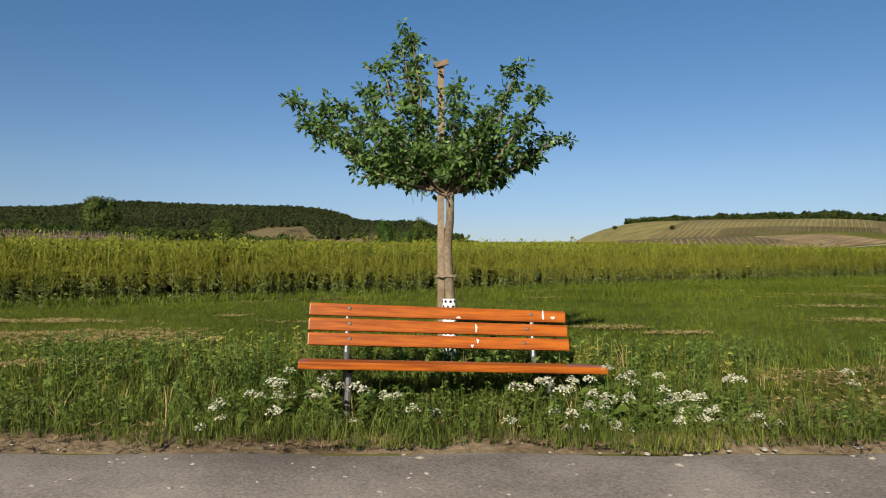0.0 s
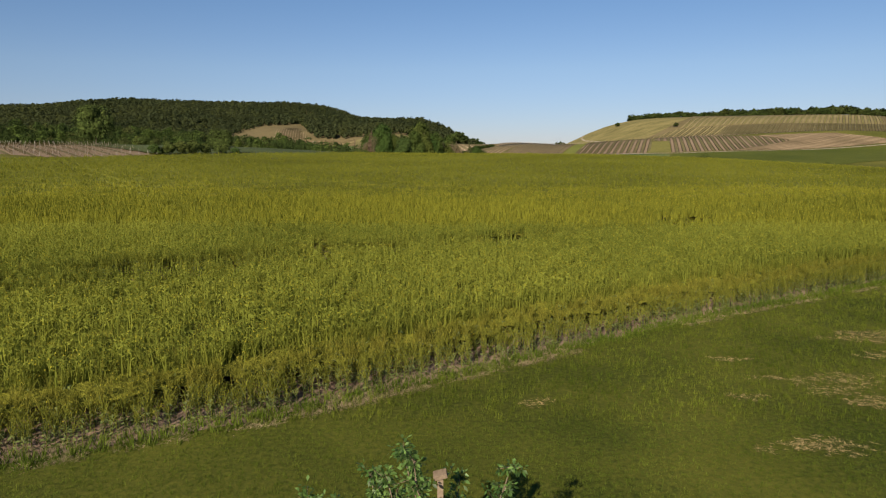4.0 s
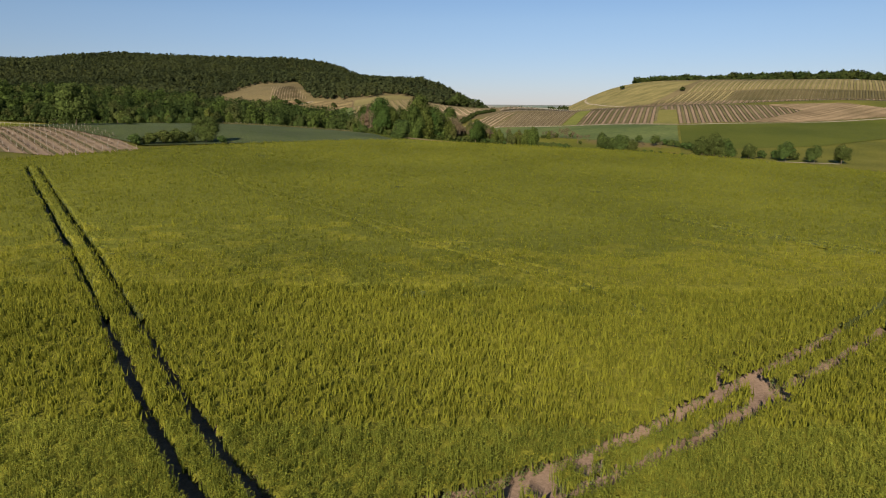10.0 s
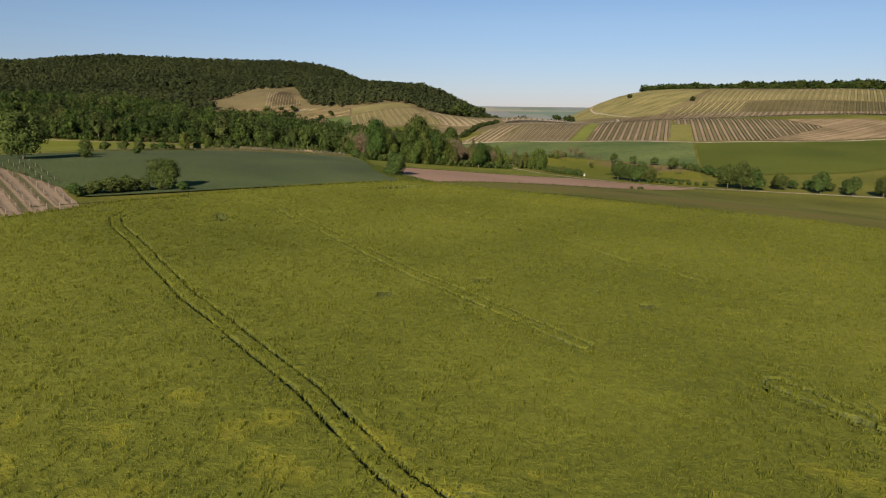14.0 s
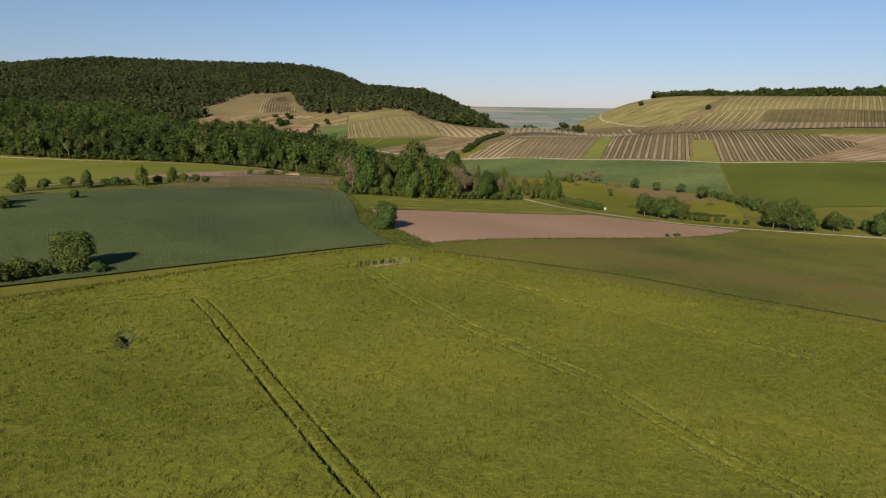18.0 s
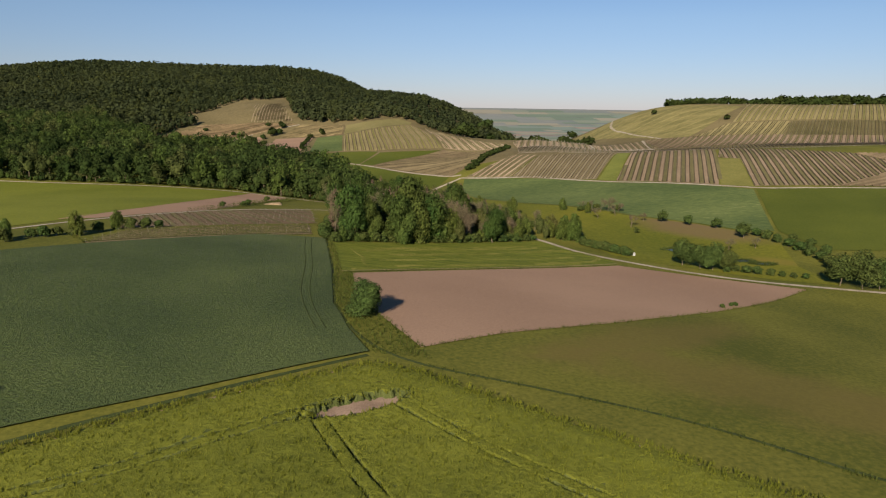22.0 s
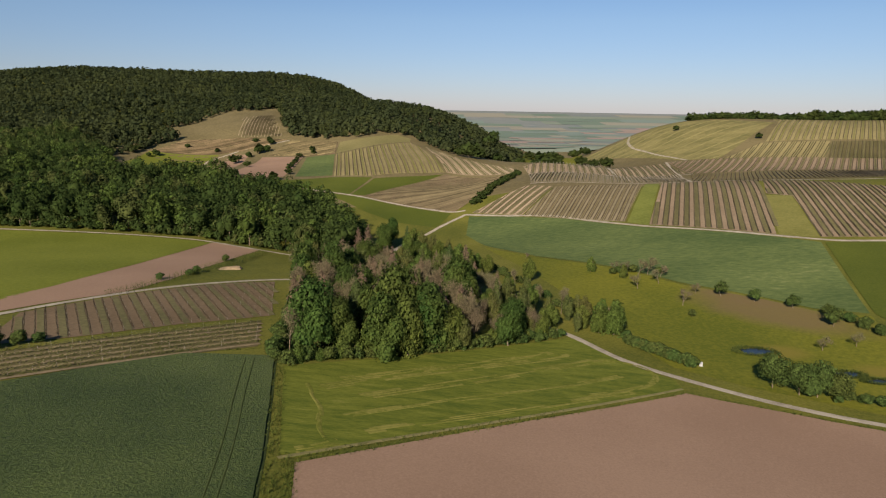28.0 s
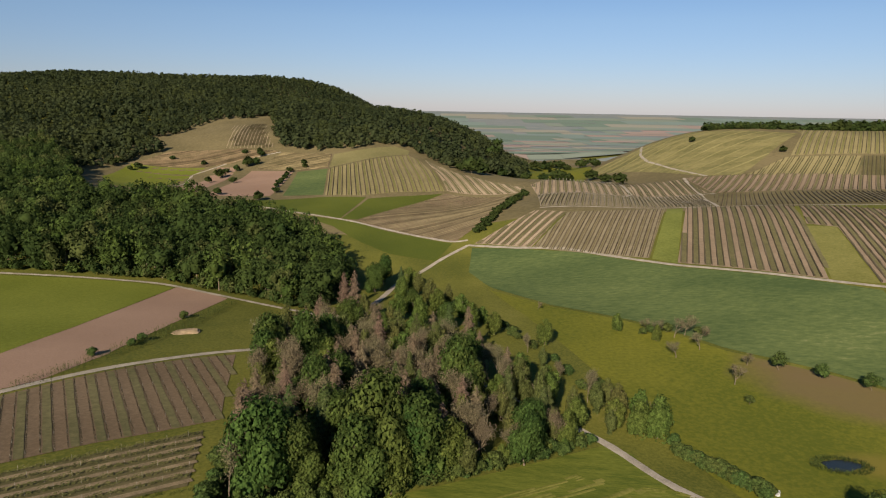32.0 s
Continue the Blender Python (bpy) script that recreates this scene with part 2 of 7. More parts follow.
HILL_SWELLS = [(560, 940, 170, 15.9), (280, 940, 170, 11.8), (420, 940, 170, -11.9), (0, 940, 170, -12), (-280, 940, 170, 2.6), (420, 1080, 170, -19.8), (140, 1080, 170, -8.9), (280, 1080, 170, 10.5), (560, 1080, 170, -1.1), (-280, 1080, 170, -6.3), (0, 1080, 170, 8.3), (-140, 1220, 170, -15.3), (140, 1220, 170, -14.4), (0, 1220, 170, 19.7), (-280, 1220, 170, -19), (-560, 1220, 170, 6.5), (-420, 1360, 170, -8.4), (-840, 1360, 170, -16.4), (-700, 1360, 170, -2.1), (-280, 1500, 170, 21.8), (-140, 1500, 170, 15.7), (-280, 1640, 170, 12), (-140, 1640, 170, 8.5)]
GAP_SWELLS = [(58, 752, 45, -4.5), (85, 860, 60, 8.1), (100, 960, 70, 7), (100, 1030, 60, 6.2), (60, 960, 60, 2.2), (150, 1250, 90, -1), (190, 1330, 110, 39.9), (60, 900, 50, 0.2), (130, 1120, 70, -3.1), (130, 900, 50, -4.6), (220, 1220, 90, -1.1)]
LAND_ROWS = GAP_SWELLS + NEAR_LAND + VALLEY_SIDES + LEFT_RIDGE + RIGHT_HILL + FIELD_SWELLS + VINE_SWELLS + HILL_SWELLS
LAND = np.array(LAND_ROWS, float)
RNG = np.random.default_rng(7)


def ease(a, b, v):
    t = np.clip((v - a) / (b - a), 0, 1)
    return t * t * (3 - 2 * t)


def height(x, y):
    """Height of the ground: swells and hollows (x, y, radius, rise), and the far plain behind them."""
    x, y = np.broadcast_arrays(np.asarray(x, float), np.asarray(y, float))
    z = np.zeros(x.shape)
    for cx, cy, r, rise in LAND:
        z += rise * np.exp(-((x - cx) ** 2 + (y - cy) ** 2) / r ** 2)
    back = 300 * (1 - ease(-160, 40, x))    # the wooded ridge reaches further back than the gap beside it
    k = ease(1480 + back, 1900 + back, y)
    z = z * (1 - k) + (-30 + 75 * ease(2600, 4700, y)) * k
    return z - 0.16 * (1 - ease(4.1, 5.2, y)) * ease(-14, -4, y)


def hz(x, y):
    """The height at one place."""
    z = 0.0
    for cx, cy, r, rise in LAND_ROWS:
        q = ((x - cx) ** 2 + (y - cy) ** 2) / (r * r)
        if q < 20:
            z += rise * math.exp(-q)
    if y > 1480 or y < 5.3:
        return float(height(x, y))
    return z


def mesh_of(name, verts, faces, material, smooth=False):
    me = bpy.data.meshes.new(name)
    me.from_pydata(np.asarray(verts).tolist(), [], faces if isinstance(faces, list) else np.asarray(faces).tolist())
    me.materials.append(material)
    if smooth:
        me.polygons.foreach_set("use_smooth", [True] * len(me.polygons))
    me.update()
    return me


def part(name, bm, material, parent, label=""):
    me = bpy.data.meshes.new(name)
    bm.to_mesh(me)
    bm.free()
    me.materials.append(material)
    ob = new(name, me)
    ob.parent = parent
    return tagged(ob, label)


def grid_sheet(name, xs, ys, material, lift=0.0):
    X, Y = np.meshgrid(xs, ys)
    V = np.stack([X, Y, height(X, Y) + lift], -1).reshape(-1, 3)
    nx, ny = len(xs), len(ys)
    i = (np.arange(ny - 1)[:, None] * nx + np.arange(nx - 1)).ravel()
    return mesh_of(name, V, np.stack([i, i + 1, i + nx + 1, i + nx], -1), material, True)


xs = np.concatenate([np.linspace(-4800, -1100, 20), np.arange(-1060, -340, 24), np.arange(-320, -60, 8), np.arange(-56, 60, 2.0), np.arange(60, 340, 8), np.arange(350, 1060, 24), np.linspace(1100, 4800, 20)])
ys = np.concatenate([np.linspace(-3000, -200, 10), np.arange(-180, -20, 16), np.arange(-16, 40, 1.0), np.arange(40, 70, 3), np.arange(72, 720, 8), np.arange(728, 1350, 14), np.arange(1380, 1800, 40), np.linspace(1850, 4900, 26)])
land = grid_sheet("ground", xs, ys, M_MEADOW)
land.materials.append(M_HILLGRASS)
for f in land.polygons:
    if 600 < f.center.y < 1450 and f.center.x > -320:
        f.material_index = 1
tagged(new("ground", land), "rough grassy meadow land rolling down into a valley", "ground", kind="structure")


def inside(poly, x, y):
    """Which of the places x, y lie in the polygon."""
    x, y = np.asarray(x, float), np.asarray(y, float)
    r = np.zeros(x.shape, bool)
    for (ax, ay), (bx, by) in zip(poly, poly[1:] + poly[:1]):
        c = (ay > y) != (by > y)
        r ^= c & (x < (bx - ax) * (y - ay) / ((by - ay) if by != ay else 1e-9) + ax)
    return r


def rounded(poly, step=6.0, wobble=0.25):
    """The outline with a slightly uneven edge."""
    out = []
    for k, (a, b) in enumerate(zip(poly, poly[1:] + poly[:1])):
        n = max(1, int(math.dist(a, b) / step))
        for i in range(n):
            f = i / n
            w = wobble * noise.noise(Vector((a[0] + f * (b[0] - a[0]), a[1] + f * (b[1] - a[1]), 3.3)) * 0.31)
            out.append((a[0] + f * (b[0] - a[0]) + w, a[1] + f * (b[1] - a[1]) + w))
    return out


def draped(poly, lift, step=8.0):
    """A bmesh that lies on the ground inside the outline."""
    bm = bmesh.new()
    f = bm.faces.new([bm.verts.new((x, y, 0)) for x, y in poly])
    for axis in (0, 1):
        lo, hi = min(p[axis] for p in poly), max(p[axis] for p in poly)
        for v in np.arange(math.floor(lo / step) * step + step, hi, step):
            co, no = [0, 0, 0], [0, 0, 0]
            co[axis], no[axis] = v, 1
            bmesh.ops.bisect_plane(bm, geom=bm.verts[:] + bm.edges[:] + bm.faces[:], plane_co=co, plane_no=no)
    bmesh.ops.triangulate(bm, faces=bm.faces[:])
    z = height([v.co.x for v in bm.verts], [v.co.y for v in bm.verts])
    for v, h in zip(bm.verts, z):
        v.co.z = h + lift
    for f in bm.faces:
        f.smooth = True
        if f.normal.z < 0:
            f.normal_flip()
    return bm


def field(name, poly, material, label, category="field", lift=0.1, step=8.0, kind="structure"):
    return tagged(part(name, draped(rounded(poly), lift, step), material, None), label, category, kind=kind)


def strip(name, line, width, material, label, category="track", lift=0.16, kind="structure"):
    """A track of that width along a line, draped on the ground."""
    pts = []
    for a, b in zip(line, line[1:]):
        n = max(1, int(math.dist(a, b) / 4))
        pts += [Vector((a[0] + i / n * (b[0] - a[0]), a[1] + i / n * (b[1] - a[1]))) for i in range(n)]
    pts.append(Vector(line[-1]))
    for _ in range(3):
        pts = [pts[0]] + [(pts[i - 1] + 2 * pts[i] + pts[i + 1]) / 4 for i in range(1, len(pts) - 1)] + [pts[-1]]
    V, F = [], []
    for i, p in enumerate(pts):
        d = (pts[min(i + 1, len(pts) - 1)] - pts[max(i - 1, 0)]).normalized()
        q = Vector((-d.y, d.x))
        w = width / 2 * (1 + 0.18 * noise.noise(Vector((p.x, p.y, 0)) * 0.2))
        for s in (-1, -0.33, 0.33, 1):
            v = p + q * w * s
            V.append((v.x, v.y, hz(v.x, v.y) + lift - 0.05 * (abs(s) == 1)))
        if i:
            F += [(4 * i - 4 + k, 4 * i - 3 + k, 4 * i + 1 + k, 4 * i + k) for k in range(3)]
    return tagged(new(name, mesh_of(name, V, F, material, True)), label, category, kind=kind)

# ---- fields and tracks ----
TEAL = [(-150, 244), (-112, 277), (-100.5, 287), (-77.5, 306.5), (-54.5, 327.5), (-36.5, 331), (-28, 291.5), (-21.6, 256.5), (-16.2, 241), (-11.4, 230.3), (-21, 223), (-35.3, 212), (-47, 204), (-58, 196), (-75, 184), (-100, 205)]
BROWN = [(-21.7, 285), (17, 310.5), (54, 333.5), (75, 326), (103.5, 315.2), (85, 297), (63.5, 279), (33.7, 258), (11.5, 245), (-3.1, 234), (-11, 250), (-18.1, 265.5)]
MOWN = [(-33.2, 325.6), (-20.4, 333.4), (-3.3, 343), (16.3, 356), (34, 367.5), (39.5, 365), (43, 352), (54, 341), (54, 335), (24.5, 317), (-7.4, 296.5), (-22, 286.6), (-24.5, 287.5)]
GREEN_L = [(-320, 494), (-246, 490), (-178, 486), (-120, 486), (-104, 483), (-108, 420), (-113, 380), (-122.6, 335), (-143, 298), (-230, 300), (-330, 380)]
BROWN_L = [(-103.6, 484), (-98.5, 485.5), (-80.5, 474), (-84, 430), (-86.5, 398), (-91, 377), (-97, 369), (-104.5, 358.5), (-113, 345), (-124, 340), (-113, 380), (-107.8, 420)]
VINE_A = [(-104, 350), (-93.5, 366.5), (-85.5, 379), (-75.5, 391), (-66, 399.5), (-55.8, 406), (-50.1, 382), (-45.6, 363.5), (-54.6, 355.8), (-64, 348.6), (-72, 341.2), (-78.5, 335.2), (-83.5, 331.5), (-96, 324)]
VINE_B = [(-92, 319), (-81.4, 328.3), (-66.5, 340.4), (-47, 358), (-41.8, 336.8), (-50.3, 330.3), (-57.5, 324), (-64.5, 318.8), (-70.7, 313.8), (-80, 307.5), (-93, 297)]
TEAL_R = [(11, 568.2), (32.3, 559.2), (60.5, 545), (95.4, 511), (141.7, 481.5), (155, 472), (131.4, 396), (116.7, 401.5), (105.5, 412.5), (83, 429.5), (67.5, 449.5), (38, 477), (18, 508), (9, 535)]
DARK_R = [(156.5, 471.5), (213, 469), (300, 475), (330, 420), (191, 361), (150, 365), (138, 367), (132.5, 395)]
GRASS_1 = [(88.1, 525.5), (118.9, 608.2), (127.4, 608.2), (96, 515.8)]
GRASS_2 = [(143.6, 484.8), (167.4, 553.6), (179.5, 550.4), (158, 478.6)]
DRY_SLOPE = [(120, 905), (150, 925), (185.8, 929), (214.7, 934.3), (235, 925.4), (246, 912.6), (306.5, 853.6), (217, 754), (193.5, 770.6), (134.2, 888.8)]
DARK_A = [(-157.4, 672.7), (-86.2, 685.2), (-56, 679.5), (-65.5, 629.1), (-95.1, 642), (-132.8, 664.3)]
DARK_B = [(-64.2, 629.4), (-54.2, 676.6), (-5.6, 699), (-54.9, 629.2)]
DARK_C = [(-94.1, 637.5), (-54.8, 623.5), (1.1, 577.8), (-6.9, 555.3), (-30, 569.3), (-46.6, 587.3), (-66.1, 613.3)]
BROWN_2 = [(-165.5, 684.9), (-175.4, 828.7), (-130.2, 794.3), (-123.8, 696)]
BROWN_3 = [(-202.7, 720), (-213.6, 853.3), (-193.9, 848.3), (-174, 692.5)]
TEAL_3 = [(-115.3, 696.1), (-125.9, 789.6), (-101.8, 791.4), (-87, 692.9)]
VINE_LOW = [(-274.5, 896.3), (-202.9, 896.4), (-163.8, 882.4), (-207.8, 859.7), (-227.2, 855.3), (-290.5, 852.4)]
CLEARING = [(-233.4, 1030), (-219.5, 1051), (-198.8, 986.4), (-171, 893.6), (-181.1, 887.5), (-202.9, 897.4), (-274.5, 897.3), (-274.6, 940.7), (-272.5, 1020.9)]
YELLOW = [(-286.9, 788.7), (-292, 852), (-225, 854), (-229.4, 795.4), (-212.6, 697.2), (-232.8, 698.8)]

M_GREENPLOT = surface("green_grass_plot", C(0.085, 0.1, 0.02), C(0.145, 0.155, 0.035), 0.04, 0.8, bump=0.4)
field("wheat_field", TEAL, M_WHEAT, "blue-green field of young wheat with wheel tracks", lift=0.35)
field("ploughed_field", BROWN, M_SOIL, "bare reddish-brown ploughed field with a smooth seedbed")
field("mown_meadow", MOWN, M_MOWN, "mown bright green meadow with pale swath lines")
field("green_field", GREEN_L, M_GREENCROP, "bright yellow-green grain field beside the woods")
field("fallow_strip", BROWN_L, M_SOIL, "bare brown ploughed strip beside a gravel track")
field("valley_wheat_field", TEAL_R, M_WHEAT2, "blue-green wheat field with pale streaks in the valley", lift=0.14)
field("dark_crop_field", DARK_R, M_DARKCROP, "dark green crop field in the valley", lift=0.2)
M_PLOT = surface("rough_grass_plot", C(0.115, 0.112, 0.028), C(0.18, 0.166, 0.05), 0.04, 0.8, bump=0.4)
field("grass_plot", GRASS_1, M_GREENPLOT, "green grass strip between vineyard plots")
field("grass_plot", GRASS_2, M_PLOT, "olive green grass plot between vineyard plots")
for p in (DARK_A, DARK_B, DARK_C):
    field("crop_field", p, M_DARKCROP, "dark green crop field between vineyards and woods")
field("ploughed_plot", BROWN_2, M_SOIL, "bare brown ploughed plot on the hillside")
field("ploughed_plot", BROWN_3, M_SOIL, "narrow bare brown plot on the hillside")
field("wheat_plot", TEAL_3, M_WHEAT2, "blue-green wheat plot beside a vineyard")
ORCHARD = [(50, 369), (40, 414), (17, 505), (38, 474.5), (67.5, 447), (83, 427), (105.5, 410), (116.7, 399), (131, 394), (124, 373), (116, 345), (118, 322), (100, 326), (71, 340.5), (56.5, 350)]
M_ORCHARD = surface("lush_meadow", C(0.072, 0.083, 0.01), C(0.135, 0.128, 0.016), 0.02, 0.8, bump=0.4)


def patches(material, spots, colour, rough_edge=0.35, strength=0.85):
    """Lays soft uneven stains (x, y, half length, half width, turn) of another colour over a ground material."""
    n, l = material.node_tree.nodes, material.node_tree.links
    base = n["Principled BSDF"].inputs["Base Color"]
    co, ns_ = n.new("ShaderNodeTexCoord"), n.new("ShaderNodeTexNoise")
    ns_.inputs["Scale"].default_value, ns_.inputs["Detail"].default_value, ns_.inputs["Roughness"].default_value = 0.11, 8, 0.7
    l.new(co.outputs["Object"], ns_.inputs[0])
    for px_, py_, a, b, turn in spots:
        mp, gr, add, mr, mx = n.new("ShaderNodeMapping"), n.new("ShaderNodeVectorMath"), n.new("ShaderNodeMath"), n.new("ShaderNodeMapRange"), n.new("ShaderNodeMix")
        mp.vector_type = "TEXTURE"
        mp.inputs["Location"].default_value, mp.inputs["Rotation"].default_value, mp.inputs["Scale"].default_value = (px_, py_, 0), (0, 0, radians(turn)), (a, b, 1e5)
        gr.operation, add.operation = "LENGTH", "MULTIPLY_ADD"
        l.new(co.outputs["Object"], mp.inputs[0]); l.new(mp.outputs[0], gr.inputs[0])
        l.new(ns_.outputs[0], add.inputs[0]); add.inputs[1].default_value = 2 * rough_edge
        l.new(gr.outputs["Value"], add.inputs[2])
        mr.inputs[1].default_value, mr.inputs[2].default_value, mr.inputs[3].default_value, mr.inputs[4].default_value = 0.55 + rough_edge, 1.25 + rough_edge, strength, 0.0
        l.new(add.outputs[0], mr.inputs[0])
        mx.data_type = "RGBA"
        l.new(mr.outputs[0], mx.inputs[0]); l.new(base.links[0].from_socket, mx.inputs[6])
        mx.inputs[7].default_value = colour
        l.new(mx.outputs[2], base)


patches(M_ORCHARD, [(103, 398, 26, 13, -38), (97, 413, 16, 7, -38)], C(0.125, 0.09, 0.04))
patches(M_ORCHARD, [(112, 352, 9, 5, -30), (90, 366, 8, 5, 0)], C(0.14, 0.115, 0.022))
patches(M_MEADOW, [(52, 222, 34, 13, -30), (40, 250, 30, 9, 35), (85, 205, 26, 10, -30)], C(0.115, 0.088, 0.026), 0.9, 0.6)
field("orchard_meadow", ORCHARD, M_ORCHARD, "lush yellow-green orchard meadow in the valley", "meadow")
field("far_plain", [(-900, 1850), (-200, 1650), (300, 1500), (900, 1700), (3000, 2000), (4300, 4850), (-4300, 4850), (-3000, 2000)], M_PLAIN, "patchwork plain stretching to the horizon, haze in its pale colour", "plain", lift=2.0, step=120.0)
# single fields of the far plain, haze mixed into their pale colours
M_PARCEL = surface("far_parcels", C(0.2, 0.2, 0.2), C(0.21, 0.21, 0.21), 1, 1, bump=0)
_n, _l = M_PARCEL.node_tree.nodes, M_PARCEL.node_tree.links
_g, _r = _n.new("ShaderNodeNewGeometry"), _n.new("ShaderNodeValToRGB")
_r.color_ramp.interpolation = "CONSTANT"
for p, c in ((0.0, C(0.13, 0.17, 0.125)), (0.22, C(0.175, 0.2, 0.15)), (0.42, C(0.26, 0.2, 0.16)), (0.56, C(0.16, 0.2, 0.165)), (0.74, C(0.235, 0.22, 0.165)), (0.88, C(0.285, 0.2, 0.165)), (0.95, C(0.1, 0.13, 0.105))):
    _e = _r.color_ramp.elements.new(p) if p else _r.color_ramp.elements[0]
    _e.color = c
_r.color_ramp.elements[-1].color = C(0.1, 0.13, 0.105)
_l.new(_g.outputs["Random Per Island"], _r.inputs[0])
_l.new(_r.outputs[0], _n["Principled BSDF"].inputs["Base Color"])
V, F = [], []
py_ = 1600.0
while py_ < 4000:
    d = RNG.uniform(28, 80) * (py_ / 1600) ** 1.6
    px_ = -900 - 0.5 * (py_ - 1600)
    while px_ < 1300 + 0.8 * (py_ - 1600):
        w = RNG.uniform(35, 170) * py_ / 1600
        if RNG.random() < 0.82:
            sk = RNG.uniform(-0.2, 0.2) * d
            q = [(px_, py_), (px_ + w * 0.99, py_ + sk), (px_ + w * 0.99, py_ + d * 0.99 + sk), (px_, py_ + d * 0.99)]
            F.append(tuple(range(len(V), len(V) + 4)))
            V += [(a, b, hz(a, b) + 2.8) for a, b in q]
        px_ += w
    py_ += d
tagged(new("far_fields", mesh_of("far_fields", V, F, M_PARCEL)), "patchwork of far fields on the plain, haze in their pale colours", "field", kind="stuff")
field("valley_meadow", [(66, 790), (48, 900), (60, 1000), (85, 1080), (140, 1130), (165, 1060), (140, 930), (118, 850), (108, 790)], M_ORCHARD, "green meadow in the gap between two hills", "meadow", lift=0.4)
field("meadow_plot", YELLOW, M_GREENCROP, "yellow-green meadow at the edge of the woods")

strip("gravel_road", [(-22.5, 420), (8, 400), (36, 368), (44, 352), (56.5, 342.3), (66, 335.5), (76, 329.5), (92, 322.6), (111, 318.3), (124, 315.2), (170, 305)], 2.2, M_GRAVEL, "pale gravel farm road past the woods")
strip("field_road", [(-330, 492), (-219, 490), (-173, 489), (-129, 488.5), (-110, 488.5), (-81, 476.5), (-63, 468), (-38.6, 456.5)], 2.2, M_GRAVEL, "pale concrete field road along the forest edge")
strip("forest_path", [(-38.6, 456.5), (-28, 481), (-23, 519), (-4.2, 557.7), (9.1, 572.4)], 2.4, M_GRAVEL, "pale track through the trees")
strip("valley_road", [(9.1, 572.4), (32.3, 560.2), (55, 553), (95.5, 513.5), (142.6, 483.2), (162, 473), (230, 470), (330, 485)], 2.4, M_GRAVEL, "pale farm road between wheat and vineyards")
strip("hill_road", [(9.3, 579.6), (4.6, 577), (-30.4, 606.6), (-54.9, 624.5), (-95.1, 642), (-150, 672)], 2.2, M_GRAVEL, "pale farm road climbing toward the hill")
strip("vineyard_track", [(-135, 300), (-118, 331), (-102.5, 357), (-94.5, 369.5), (-86.5, 382), (-76.5, 393.5), (-67, 401.8), (-57.5, 409.5), (-48, 414)], 2.2, M_GRAVEL, "pale gravel track above a vineyard")
strip("hillside_track", [(146.8, 609.7), (167.3, 694), (181, 772)], 2.2, M_GRAVEL, "pale sandy track on the vineyard hill")
strip("hillside_track", [(108.3, 668.9), (117.1, 678), (123.8, 734.5), (128, 760)], 2.2, M_GRAVEL, "pale sandy track on the vineyard hill")
strip("hillside_track", [(196.7, 767.4), (184.3, 812), (176.1, 860.6), (178.6, 894.4), (187.1, 923.5), (192, 940)], 2.4, M_GRAVEL, "pale sandy track winding up the dry slope")
strip("hillside_track", [(49.8, 615.2), (95, 613.1), (146.8, 609.7), (227, 596), (330, 588)], 1.8, M_GRAVEL, "pale narrow track between vineyard terraces")
strip("hillside_track", [(53.6, 663.5), (108.3, 668.9), (167.3, 694), (178, 696)], 1.8, M_GRAVEL, "pale narrow track between vineyard terraces")
strip("hillside_track", [(-202, 715), (-230.1, 834.9), (-208.5, 861.6), (-195, 869.4), (-162, 879.2)], 2.2, M_GRAVEL, "pale track below the hillside vineyard")

strip("ditch", [(-37.6, 337), (-27.2, 289), (-21.4, 256), (-16.2, 242), (-11.2, 232), (-6, 227), (13.5, 219), (34, 208.6), (50, 195), (69, 184.8), (95, 166.5), (125, 148.5)], 0.7, M_RUT, "narrow grassy ditch along the field edges", "ditch", lift=0.12)
strip("ditch", [(-11.5, 229), (-30.5, 213.5), (-53.5, 194.5), (-66, 184), (-80, 172)], 1.0, M_RUT, "narrow grassy ditch along the field edges", "ditch", lift=0.12)
for s in (-0.9, 0.9):
    strip("wheel_track", [(-41 + s, 328), (-36.5 + s, 305), (-33 + s, 290), (-28.5 + s, 262), (-24 + s, 247), (-21 + s, 240)], 0.3, M_RUT, "narrow wheel track through young wheat", "track", lift=0.42)
strip("field_margin", [(-24.5, 286), (-7.4, 296.8), (24.5, 317.2), (54, 336)], 1.0, M_DRYGRASS, "pale dry grass margin between meadow and ploughed field", "margin", lift=0.18)

# rows of pale cut grass on the mown meadow, round and round
M_SWATH = surface("pale_swath", C(0.095, 0.103, 0.016), C(0.168, 0.156, 0.036), 0.15, 1.2, bump=0.4)
SWATHS = [
    ([(-24.4, 315.3), (-9.9, 326.5), (9.8, 338.8), (31.6, 352.5)], 1.3), ([(-15.3, 313.2), (2.1, 325.5), (23, 340.3), (38.3, 350.9)], 1.5),
    ([(-21, 321.5), (-2, 334.2), (16, 346), (27, 353.6)], 0.9), ([(-17.9, 303.1), (-2.3, 313.8), (21.3, 327.6), (41.5, 341.2)], 0.9),
    ([(-26.4, 317.2), (-24.3, 310.9), (-21.5, 305.9), (-21, 298.3), (-18.8, 294.1)], 0.9), ([(38.3, 350.9), (44, 351), (47.7, 349.3), (50.4, 346), (49.5, 340.5), (46.7, 336.3), (39, 331), (30.8, 326.6)], 0.8),
    ([(-13.3, 298.1), (2.1, 307.1), (25.2, 321.4), (41.6, 331.4)], 1.1), ([(-22.7, 288.9), (-19.5, 290.7), (-16.3, 293.3)], 1.2),
]
